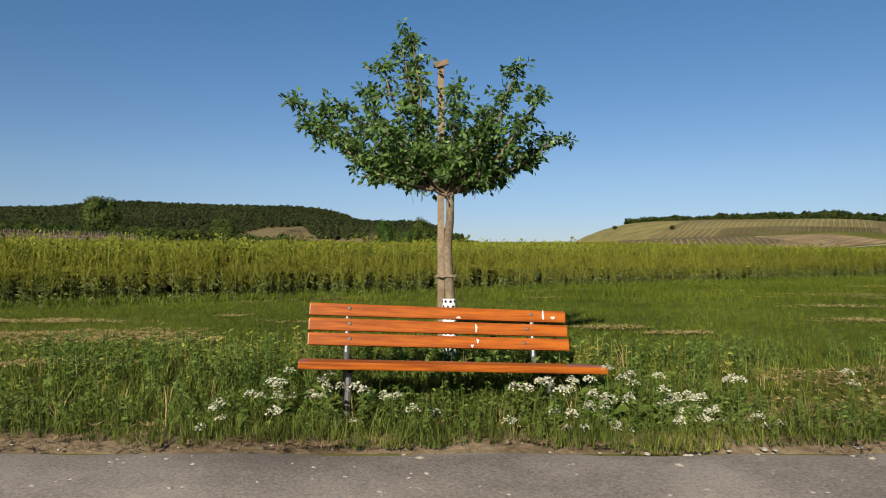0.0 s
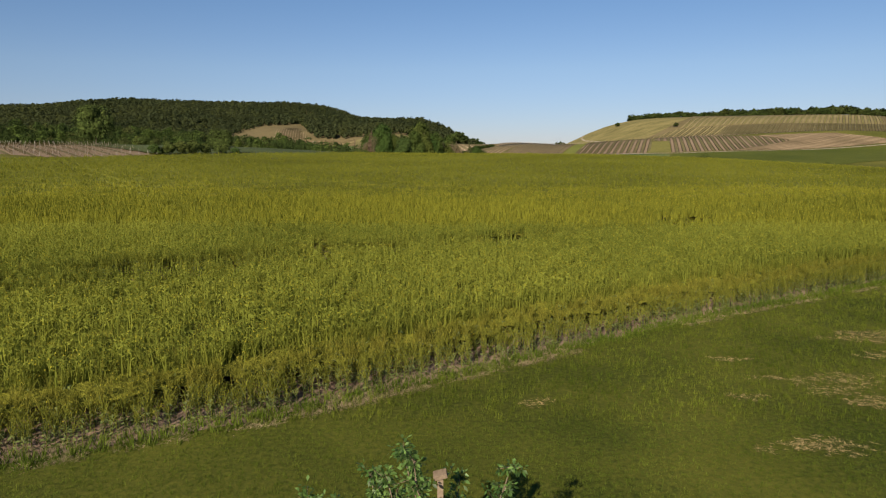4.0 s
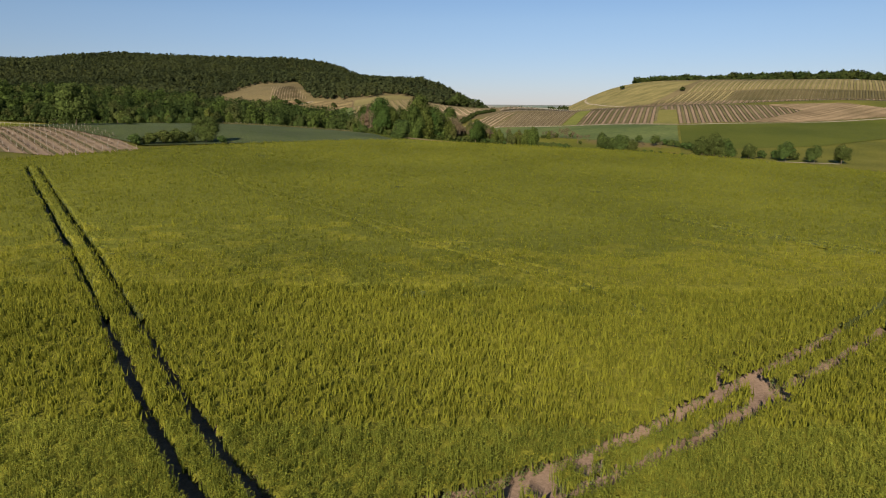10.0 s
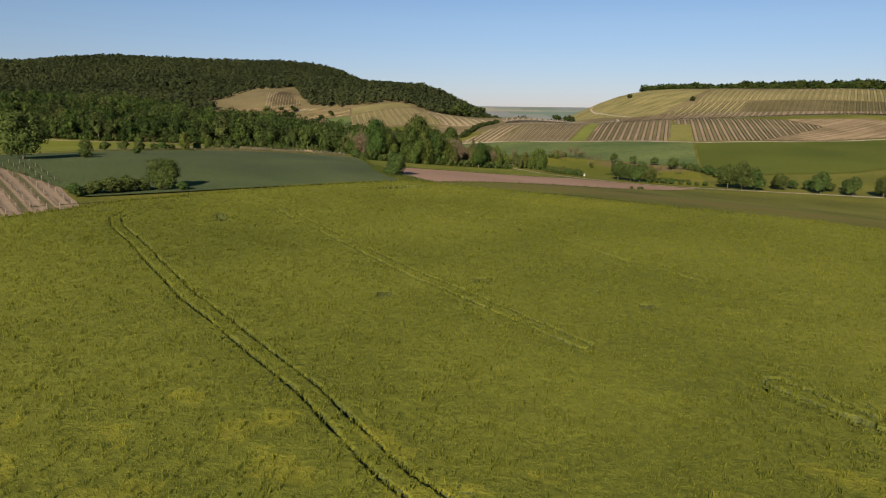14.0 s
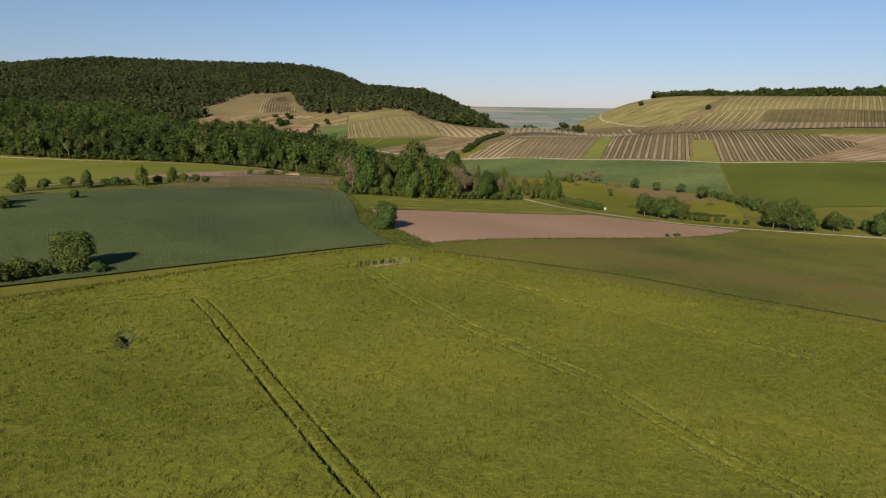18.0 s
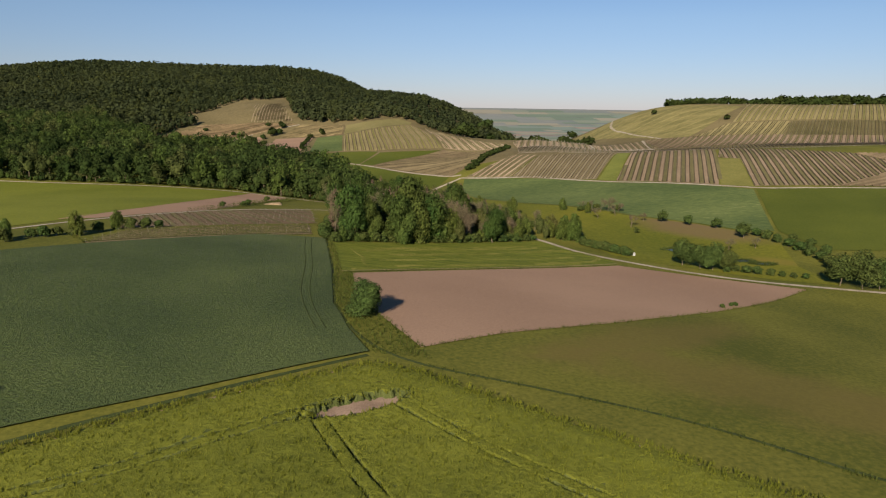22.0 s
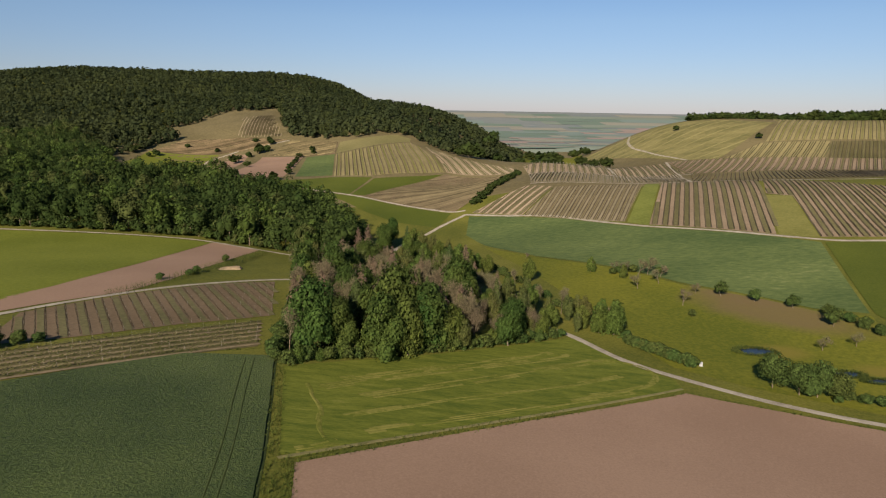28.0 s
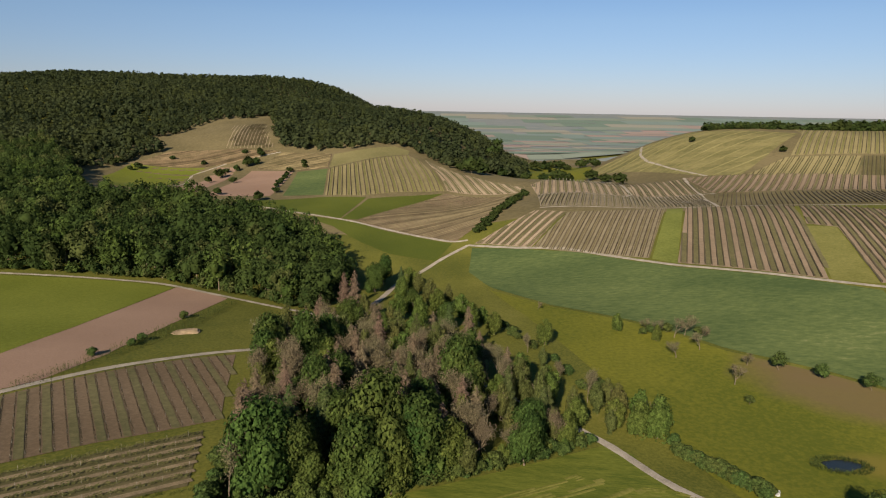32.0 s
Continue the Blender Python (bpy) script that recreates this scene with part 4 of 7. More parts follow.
def branchy(seed, h=1.0, levels=3, spread_=0.5, r0=0.018, first=0.3):
    """Trunk and forking limbs of a tree h high. Returns the shape and the ends of the limbs."""
    r = random.Random(seed)
    S, ends = Shape(), []

    def grow(p, d, length, rad, lev):
        q = p
        for k in range(2):
            d = (d + Vector((r.gauss(0, 0.12), r.gauss(0, 0.12), r.gauss(0.04, 0.06)))).normalized()
            e = q + d * length / 2
            limb(S, q, e, rad * (1 - 0.2 * k), rad * (0.8 - 0.2 * k), 6 if lev == 0 else 4 if lev == 1 else 3)
            q = e
            if lev:
                ends.append(tuple(e))
        if lev < levels:
            for k in range(r.choice((3, 4)) if lev == 0 else r.choice((2, 3))):
                a = r.uniform(0, 6.28)
                s = spread_ * r.uniform(0.6, 1.4)
                n = (d + Vector((math.cos(a) * s, math.sin(a) * s, r.uniform(-0.1, 0.3)))).normalized()
                grow(q, n, length * r.uniform(0.6, 0.85), rad * 0.55, lev + 1)

    grow(Vector((0, 0, -0.03 * h)), Vector((0, 0, 1)), first * h, r0 * h, 0)
    return S, ends


def trunk_template(h=0.5, r=0.02):
    S = Shape()
    limb(S, (0, 0, -0.03), (0.01, 0.01, h), r, r * 0.5)
    return S.done()


def merged(*ts):
    V, F, Mx, n0 = [], [], [], 0
    for v, f, m in ts:
        V.append(v); F.append(f + n0); Mx.append(m); n0 += len(v)
    return np.concatenate(V), np.concatenate(F), np.concatenate(Mx)


def spread(poly, gap, jitter=0.45):
    """Places about gap apart inside the outline."""
    px, py = [p[0] for p in poly], [p[1] for p in poly]
    X, Y = np.meshgrid(np.arange(min(px), max(px), gap), np.arange(min(py), max(py), gap * 0.87))
    X = X + (np.arange(X.shape[0]) % 2)[:, None] * gap / 2
    X, Y = (X + RNG.uniform(-jitter, jitter, X.shape) * gap).ravel(), (Y + RNG.uniform(-jitter, jitter, X.shape) * gap).ravel()
    k = inside(poly, X, Y)
    return X[k], Y[k]


def woods(name, x, y, size, templates, materials, label, tall=(0.85, 1.25), category="forest"):
    ch = []
    which = RNG.integers(0, len(templates), len(x))
    for w, t in enumerate(templates):
        k = which == w
        s = RNG.uniform(size[0], size[1], k.sum()) * (1 + 0.22 * lumps(x[k], y[k], 0.016, 1.0))
        v, f, m = t
        ch.append(stamp(v, f, np.where(m == 0, w % (len(materials) - 1), len(materials) - 1), x[k], y[k], height(x[k], y[k]) - 0.3, RNG.uniform(0, 6.28, k.sum()), s, s * RNG.uniform(tall[0], tall[1], k.sum())))
    return tagged(new(name, fast_mesh(name, ch, materials)), label, category, kind="stuff")


M_FOREST2 = surface("forest_leaves_light", C(0.04, 0.057, 0.012), C(0.075, 0.092, 0.02), 0.02, 0.25, bump=0, island=0.4, through_light=0.3)
M_FOREST3 = surface("forest_leaves_olive", C(0.046, 0.053, 0.015), C(0.086, 0.089, 0.026), 0.02, 0.25, bump=0, island=0.4, through_light=0.3)
M_BROWNTWIG = surface("bare_brown_twigs", C(0.08, 0.07, 0.038), C(0.154, 0.13, 0.072), 0.1, 1, bump=0, island=0.4, through_light=0.1)
M_REDTWIG = surface("dead_reddish_needles", C(0.09, 0.066, 0.041), C(0.168, 0.122, 0.077), 0.1, 1, bump=0, island=0.35, through_light=0.1)
M_CONIFER = surface("conifer_needles", C(0.04, 0.054, 0.016), C(0.075, 0.09, 0.03), 0.1, 1, bump=0, island=0.4, through_light=0.05)
M_HEDGE = surface("hedge_leaves", C(0.03, 0.047, 0.012), C(0.068, 0.09, 0.022), 0.1, 1, bump=0, island=0.45, through_light=0.15)

M_WOODGREEN = surface("small_wood_leaves", C(0.036, 0.061, 0.014), C(0.083, 0.116, 0.026), 0.1, 1.0, bump=0, island=0.4, through_light=0.4)
M_WOODLIGHT = surface("small_wood_light_leaves", C(0.057, 0.084, 0.017), C(0.112, 0.142, 0.032), 0.1, 1.0, bump=0, island=0.4, through_light=0.4)
M_WOODOLIVE = surface("small_wood_olive_leaves", C(0.06, 0.07, 0.02), C(0.116, 0.123, 0.037), 0.1, 1.0, bump=0, island=0.4, through_light=0.4)

FOREST_NEAR = [(-340, 498), (-176, 495), (-111, 494), (-80, 482), (-50, 466), (-43, 490), (-43, 520), (-51, 546), (-64, 572), (-86, 594), (-110, 612), (-124, 606), (-136, 611), (-157, 626), (-167, 633), (-185, 616), (-207, 618), (-285, 735), (-320, 800), (-370, 850), (-420, 700)]
HILL_FOREST = [(-300.9, 816.8), (-295.5, 863.5), (-278.8, 898), (-288.8, 915.1), (-318.3, 940), (-284.8, 967.5), (-284, 990.4), (-276.3, 1032.3), (-235.8, 1039.6), (-220, 1062.3), (-197.8, 990), (-172, 910.7), (-159, 887.8), (-136.8, 871), (-107.7, 856), (-82.5, 859), (-57.8, 868), (-38.2, 860), (-22, 830), (0, 775), (22, 780), (40, 806), (62, 850), (75, 930), (80, 1010), (62, 1100), (20, 1180), (-60, 1330), (-100, 1420), (-200, 1560), (-330, 1620), (-480, 1570), (-700, 1470), (-1000, 1430), (-1000, 1000), (-680, 640), (-420, 640)]
mid = [merged(crown_template(10 + i, 430, 0.042, 1.15, 9, 2, up=0.6), trunk_template(0.5, 0.022)) for i in range(6)]
far = [crown_template(30 + i, 34, 0.12, 0.9, 4, 1, up=0.45) for i in range(4)]
low = [crown_template(50 + i, 110, 0.09, 0.8, 5, 1, up=0.4) for i in range(4)]
x, y = spread(FOREST_NEAR, 7.5)
woods("forest", x, y, (9.5, 14.5), mid, [M_FOREST, M_FOREST2, M_FOREST, M_FOREST3, M_FOREST, M_BARK], "dense dark green broadleaf forest along a field road")
ex, ey = [], []
for a, b in zip(FOREST_NEAR[:12], FOREST_NEAR[1:12]):
    n = int(math.dist(a, b) / 1.6)
    for i in range(n):
        f = i / n
        ex.append(a[0] + f * (b[0] - a[0]) + RNG.uniform(-2, 2)); ey.append(a[1] + f * (b[1] - a[1]) + RNG.uniform(-0.5, 4.0))
woods("forest_fringe", np.array(ex), np.array(ey), (4, 7.5), low, [M_FOREST, M_FOREST2, M_FOREST3, M_BARK], "leafy green undergrowth along the forest edge", (0.8, 1.3))
M_FARFOREST2 = surface("ridge_leaves_light", C(0.027, 0.036, 0.012), C(0.05, 0.06, 0.019), 0.008, 0.2, bump=0, island=0.15, through_light=0.3)
x, y = spread(HILL_FOREST, 8.2)
woods("hill_forest", x, y, (9.5, 13), far, [M_FARFOREST, M_FARFOREST, M_FARFOREST2, M_BARK], "dark green wooded ridge on the skyline", (0.75, 1.05))


def tree_kind(name, seed, h, width, leaves, leaf, leaf_material, label, kind, tall=1.1, bare_=False, up=0.58, lobes=14, category="tree"):
    """One tree with trunk and crown, in metres, at the origin."""
    root = new(name)
    if kind == "conifer":
        S = Shape(); limb(S, (0, 0, -0.4), (0, 0, h * 0.92), 0.02 * h, 0.004 * h, 6)
        tv, tf, tm = conifer_template(seed, leaves, leaf / h)
        tv = tv * h * (width / (0.52 * h), width / (0.52 * h), 1)
    elif kind == "bare":
        S, ends = branchy(seed, h, 4, 0.55, 0.018, 0.27)
        e = np.array(ends)
        r = np.random.default_rng(seed)
        o = e[r.integers(0, len(e), leaves)] + r.normal(0, 0.05 * h, (leaves, 3))
        d = r.normal(size=(leaves, 3)); d /= np.linalg.norm(d, axis=1)[:, None]
        u = np.cross(d, r.normal(size=(leaves, 3))); u /= np.linalg.norm(u, axis=1)[:, None]
        s = leaf * r.uniform(0.5, 1.5, (leaves, 1))
        tv = np.stack([o - d * s, o + u * s * 0.35, o + d * s, o - u * s * 0.35], 1).reshape(-1, 3)
        i = np.arange(leaves) * 4
        tf = np.concatenate([np.stack([i, i + 1, i + 2], -1), np.stack([i, i + 2, i + 3], -1)])
        k = width / max(1e-3, np.ptp(tv[:, 0]))
        hh = h / max(1e-3, tv[:, 2].max())
        tv = tv * (k, k, hh)
        S.v = [(a * k, b * k, c * hh) for a, b, c in S.v]
    else:
        S, ends = branchy(seed, h * 0.8, 2, 0.4, 0.02, 0.42)
        tv, tf, tm = crown_template(seed, leaves, 1.2 * leaf / width, tall, lobes, 5, up, 1.26)
        tv = tv * (width, width, h / (up + 0.55 * tall))
    v, f, m = S.done()
    trunk = new("trunk", fast_mesh("trunk", [(v, f, m * 0)], [M_BARK], True))
    trunk.parent = root
    crown = new("crown", fast_mesh("crown", [(tv, tf, np.zeros(len(tf), int))], [leaf_material]))
    crown.parent = root
    return tagged(root, label, category)


FIRST = {}


def plant_tree(kind, x, y, scale=1.0, turn=None, label="", group="", sink=0.15):
    """Puts a tree of that kind on the ground: the first one is built, the others are copies."""
    t = RNG.uniform(0, 360) if turn is None else turn
    m = pose(x, y, hz(x, y) - sink, 0, 0, t) @ Matrix.Diagonal((scale, scale, scale * RNG.uniform(0.9, 1.1), 1))
    if kind not in FIRST:
        FIRST[kind] = tree_kind(**KINDS[kind])
        ob = FIRST[kind]
        ob.matrix_basis = m
    else:
        src = FIRST[kind]
        keep = src.scale.copy()
        src.scale = (1, 1, 1)
        ob = copy_thing(src, m)
        src.scale = keep
    tagged(ob, label, group=group)
    return ob


KINDS = {
    "green": dict(name="broadleaf_tree", seed=1, h=15, width=10.5, leaves=7000, leaf=0.22, leaf_material=M_WOODGREEN, label="dense dark green broadleaf tree in a small wood", kind="leafy", tall=1.25, up=0.44),
    "green2": dict(name="broadleaf_tree", seed=2, h=11.5, width=7.2, leaves=3600, leaf=0.2, leaf_material=M_WOODLIGHT, label="light green broadleaf tree in a small wood", kind="leafy", tall=1.25, up=0.42),
    "olive": dict(name="broadleaf_tree", seed=3, h=12, width=6.2, leaves=3200, leaf=0.19, leaf_material=M_WOODOLIVE, label="olive green young tree in a small wood", kind="leafy", tall=1.4, up=0.44),
    "brown": dict(name="bare_tree", seed=4, h=13, width=5.6, leaves=3400, leaf=0.2, leaf_material=M_BROWNTWIG, label="bare brownish tree in a small wood", kind="bare"),
    "red": dict(name="dead_conifer", seed=5, h=14, width=6.4, leaves=3200, leaf=0.32, leaf_material=M_REDTWIG, label="dead reddish-brown conifer in a small wood", kind="conifer"),
    "pine": dict(name="conifer", seed=6, h=15, width=6.4, leaves=3200, leaf=0.36, leaf_material=M_CONIFER, label="dark green conifer in a small wood", kind="conifer"),
    "shrub": dict(name="shrub", seed=7, h=3.2, width=4.2, leaves=1500, leaf=0.16, leaf_material=M_HEDGE, label="dense dark green shrub at the field edge", kind="leafy", tall=0.75, up=0.42, category="shrub"),
    "far_shrub": dict(name="shrub", seed=17, h=3.2, width=4.2, leaves=190, leaf=0.42, leaf_material=M_FOREST, label="dark green bush on the hillside", kind="leafy", tall=0.75, up=0.4, category="shrub"),
    "orchard": dict(name="fruit_tree", seed=8, h=5.6, width=5.6, leaves=1300, leaf=0.16, leaf_material=M_HEDGE, label="small green fruit tree in a meadow orchard", kind="leafy", tall=0.8, up=0.6),
    "barefruit": dict(name="bare_fruit_tree", seed=9, h=5.6, width=5.6, leaves=1100, leaf=0.12, leaf_material=M_BROWNTWIG, label="grey leafless fruit tree in a meadow orchard", kind="bare"),
    "lone": dict(name="lone_tree", seed=11, h=8.6, width=8.8, leaves=7500, leaf=0.16, leaf_material=M_HEDGE, label="round dense green tree beside the ploughed field", kind="leafy", tall=1.15, up=0.5),
    "willow": dict(name="willow_tree", seed=12, h=9.5, width=9, leaves=4500, leaf=0.2, leaf_material=M_HEDGE, label="grey-green willow by a pond", kind="leafy", tall=1.0, up=0.5),
}

WOOD = [(-34, 329), (-10, 339.5), (16, 355), (31, 366), (33, 378), (27, 390), (18, 408), (5, 422), (-20, 432), (-42, 430), (-47, 405), (-41, 365)]
x, y = spread(WOOD, 5.8)
order = np.argsort(y)
WT = "trees of the small wood"
for a, b in zip(x[order], y[order]):
    front = inside([(-60, 300), (-36, 336), (-10, 346), (16, 361), (33, 374), (80, 374), (80, 300)], a, b)
    u = RNG.random()
    if front:
        k = "green" if u < 0.34 else "green2" if u < 0.56 else "olive" if u < 0.76 else "brown"
        s = RNG.uniform(0.75, 1.1) * (0.72 if a > 12 else 1)
    else:
        k = "red" if u < 0.26 else "brown" if u < 0.58 else "pine" if u < 0.66 else "olive" if u < 0.84 else "green2" if u < 0.94 else "green"
        if a > 10 and k in ("red", "brown") and b < 395:
            k = "green2" if u < 0.18 else "olive" if u < 0.38 else k
        s = RNG.uniform(0.8, 1.1) * (0.82 if a > 8 else 1)
    plant_tree(k, a, b, s, group=WT)
for a, b, s in ((-29, 335.5, 1.1), (-11, 344.5, 1.3), (-4.5, 348, 1.2), (-25, 340, 0.9), (18, 363, 0.8)):
    plant_tree("green", a, b, s, group=WT)
for q in np.linspace(0, 1, 46):
    a = -34.5 + 66 * q
    b = float(np.interp(a, [-33.2, -20.4, -3.3, 16.3, 34], [327, 334.8, 344.3, 357, 368]))
    plant_tree("shrub" if q * 46 % 3 < 2 else "green2", a + RNG.uniform(-0.8, 0.8), b + RNG.uniform(0.2, 2.4), RNG.uniform(0.7, 1.2) * (1 if q * 46 % 3 < 2 else 0.45), sink=0.6, group="shrubs along the small wood", label="green shrub or young tree along the edge of a wood")
for q in np.linspace(0, 1, 38):
    plant_tree("shrub", -36.5 - 9 * q + RNG.uniform(-1, 1), 329 + 92 * q, RNG.uniform(0.7, 1.25), group="shrubs along the small wood", label="low green shrub along the edge of a wood")
# the wood's second part, beside the path
for k, a, b, s in (("green2", -17, 455, 0.8), ("green2", -9, 449, 0.9), ("green", 0, 446, 0.6), ("green2", 8, 447, 0.75), ("green2", 15, 441, 0.7), ("green", -13, 468, 0.65), ("green2", -4, 470, 0.8), ("green2", 5, 462, 0.8), ("olive", -7, 484, 0.9), ("green2", -18, 492, 0.8), ("red", -33, 468, 1.0), ("red", -38, 476, 0.95), ("olive", -28, 458, 0.7), ("green", -30, 505, 0.8), ("green2", -16, 512, 0.9), ("pine", -19, 500, 0.8), ("brown", -24, 446, 0.7), ("green2", 12, 455, 0.6), ("shrub", 18, 448, 1.0), ("shrub", 21, 440, 1.0), ("olive", 0, 480, 0.7), ("green", -28, 520, 0.8), ("olive", -12, 500, 0.9)):
    plant_tree(k, a, b, s * 1.05, group=WT)
for a, b, k, s in ((36, 385, "olive", 0.7), (39, 378, "green2", 0.7), (43, 374, "green2", 0.85), (47, 373, "green2", 0.95), (45, 380, "green2", 0.8), (41, 384, "olive", 0.8), (37, 374, "olive", 0.5), (49, 378, "green2", 0.7), (40, 391, "olive", 0.6), (35, 390, "brown", 0.7), (46, 386, "shrub", 1.0), (43, 392, "shrub", 1.0), (39, 398, "shrub", 1.1), (50, 371, "shrub", 0.9), (35, 398, "shrub", 0.9), (33, 408, "shrub", 1.0), (31, 417, "shrub", 0.8), (26, 428, "shrub", 0.9), (22, 437, "shrub", 0.8), (38, 392, "olive", 0.5), (30, 402, "brown", 0.5), (27, 413, "olive", 0.5), (24, 424, "brown", 0.5), (29, 433, "pine", 0.5)):
    plant_tree(k, a, b, s * 0.98, sink=0.4, group="trees beside the gravel road", label="green young tree beside the gravel road")

# single trees and hedges
plant_tree("lone", -14.5, 251, 1.0, sink=0.9)
OG = "orchard trees in the meadow"
for a, b, s in ((92.1, 413.6, 0.95), (100.9, 408.1, 0.85), (110.5, 401.7, 0.95), (115, 386.3, 1.1), (117.7, 394.8, 0.8), (75.5, 392.9, 0.5)):
    plant_tree("orchard", a, b, s, group=OG)
for a, b, s in ((66.5, 422, 1.0), (75.4, 428, 1.0), (84.7, 416.8, 0.8), (76.4, 404.1, 1.0), (102.1, 367.9, 0.95), (113, 371, 0.8), (71, 438, 1.15), (74.8, 440, 1.25), (67.5, 441, 1.0), (64, 445, 0.9), (78.5, 436, 0.9), (32.7, 472, 0.6)):
    plant_tree("barefruit", a, b, s, group=OG)
plant_tree("green2", 54.8, 444.8, 0.55, label="small round green tree standing in the meadow")
plant_tree("green2", 64.6, 435.5, 0.48, label="small round green tree beside bare fruit trees")
plant_tree("green2", 29.7, 431.2, 0.72, label="small dark green tree at the meadow edge")
for a, b, s in ((62, 441, 0.8), (65, 443, 0.9), (70, 443, 1.0), (79, 440, 0.8)):
    plant_tree("shrub", a, b, s, label="olive shrub among bare fruit trees")
for a, b, s in ((76.5, 341, 0.95), (81, 337.5, 0.85), (84.5, 336.5, 0.9), (88.5, 335, 0.75)):
    plant_tree("willow", a, b, s, group="willows by the pond")
for a, b, s in ((89, 337, 0.8), (91.5, 335.5, 0.7), (94, 334, 0.9), (97, 333, 0.8), (101, 332, 0.7), (92, 343, 0.7), (104, 331, 0.6), (88, 334, 0.6), (107, 330, 0.6), (110, 329, 0.6)):
    plant_tree("shrub", a, b, s, label="low green shrub beside a pond", group="shrubs by the pond")
for q in np.linspace(0, 1, 40):
    a, b = 49.5 + 12.5 * q, 366.5 - 15.5 * q
    plant_tree("shrub", a + RNG.uniform(-0.7, 0.7), b + RNG.uniform(-0.7, 0.7), RNG.uniform(0.7, 0.95), group="roadside hedge shrubs", label="low dark green hedge shrub along the gravel road")
for a, b, s in ((119, 394, 1), (121, 389, 1), (123, 384, 1.1), (124.5, 379, 1), (126, 373, 1.1), (127, 367, 1.2), (127, 360, 1.1), (128, 354, 1.1), (127, 347, 1.2), (125, 341, 1.3), (128, 336, 1.3), (133, 330, 1.2), (139, 327, 1.3), (145, 325, 1.2), (150, 322, 1.2), (156, 318, 1.2), (160, 330, 1.4), (165, 320, 1.4), (131, 380, 0.9), (133, 371, 1.0), (134, 362, 1.0)):
    plant_tree("shrub", a, b, s, group="valley hedge shrubs", label="dark green hedge shrub in the valley")
for a, b, s in ((116.5, 322, 1.1), (121.5, 319, 1.15), (126.5, 319, 0.9), (137, 320, 0.75), (150, 313, 0.85), (160, 308, 0.8), (170, 305, 0.9)):
    plant_tree("willow", a, b, s, label="dense grey-green tree in the valley hedge")
for a, b in ((67.2, 284.7), (70.6, 287.6), (71.8, 288.4)):
    plant_tree("shrub", a, b, 0.35, label="tiny dark shrub at the edge of the ploughed field")
plant_tree("lone", -63.8, 198, 0.92, label="broad dark green bush at the crop edge")
for a, b, s in ((-59.5, 197.5, 0.7), (-67, 194, 0.9), (-69.5, 191.5, 1.15), (-71.8, 189.5, 1.2), (-74.5, 187, 1.1), (-77, 184.5, 0.9)):
    plant_tree("shrub", a, b, s, group="field edge shrubs")
plant_tree("lone", -118, 234.5, 1.55, label="large dark green oak beside a vineyard")
for a, b, s in ((-106, 245, 0.8), (-100, 266, 0.6), (-120, 273, 0.9), (-112, 296, 0.8)):
    plant_tree("shrub", a, b, s * 1.3, group="field edge shrubs")
for a, b, k, s in ((-99.8, 308, "green2", 0.6), (-95.3, 321, "green2", 0.55), (-102, 313, "shrub", 1.0), (-98, 316, "shrub", 0.9), (-92, 323, "shrub", 1.0), (-89, 326, "shrub", 1.0), (-105, 308, "shrub", 0.8), (-107, 305, "shrub", 1.0), (-110, 304, "shrub", 0.8), (-86, 328, "shrub", 0.8), (-114, 300, "green2", 0.5), (-118, 296, "shrub", 1.1), (-122, 290, "shrub", 1.0), (-126, 284, "green2", 0.55)):
    plant_tree(k, a, b, s, group="hedge behind the wheat", label="dark green hedge tree behind the wheat field")
for a, b, s in ((-89.2, 396.5, 0.7), (-84.1, 407, 0.7), (-83.5, 411.5, 0.8), (-83.2, 440, 0.8)):
    plant_tree("shrub", a, b, s, group="shrubs on the bank", label="small green shrub on a weedy bank")
for q in np.linspace(0, 1, 58):
    a, b = 15.5 + 33 * q, 588 + 88 * q
    plant_tree("far_shrub", a + RNG.uniform(-2.2, 1.5), b + RNG.uniform(-2, 2), RNG.uniform(0.7, 1.25), group="vineyard hedge shrubs", label="olive green hedge shrub in a gully between vineyards")
for a, b, s in ((-158.5, 691.5, 1.4), (-168.6, 756.4, 1.3), (-196.8, 882.6, 1.3), (-178.4, 871.6, 1.5), (-123, 803.2, 1.2), (-126.1, 677, 1.6), (-123.1, 708.6, 1.3), (-128.6, 731.3, 1.0), (-129.4, 742.5, 1.1), (-130.1, 753.8, 1.0), (-130.8, 765, 1.1), (-131.4, 776.3, 1.0), (-132.8, 791.5, 1.2), (-283.6, 831.7, 1.2), (-279.7, 840, 1.7), (-299.9, 841.1, 1.8), (-262.2, 872.5, 1.2), (-228.6, 861.1, 1.2), (-197.7, 811.7, 2.2), (-199.2, 833.5, 1.3), (-190.5, 835.2, 1.5), (-182.8, 846, 2.4), (-177, 848, 1.8), (-183.7, 885.9, 1.2), (-127.2, 820.6, 1.3), (-197.5, 783.1, 1.4), (268, 797.6, 1.5), (220.1, 874.4, 1.4)):
    plant_tree("far_shrub", a, b, s * 1.2, group="hillside bushes", label="dark green bush among hillside plots")
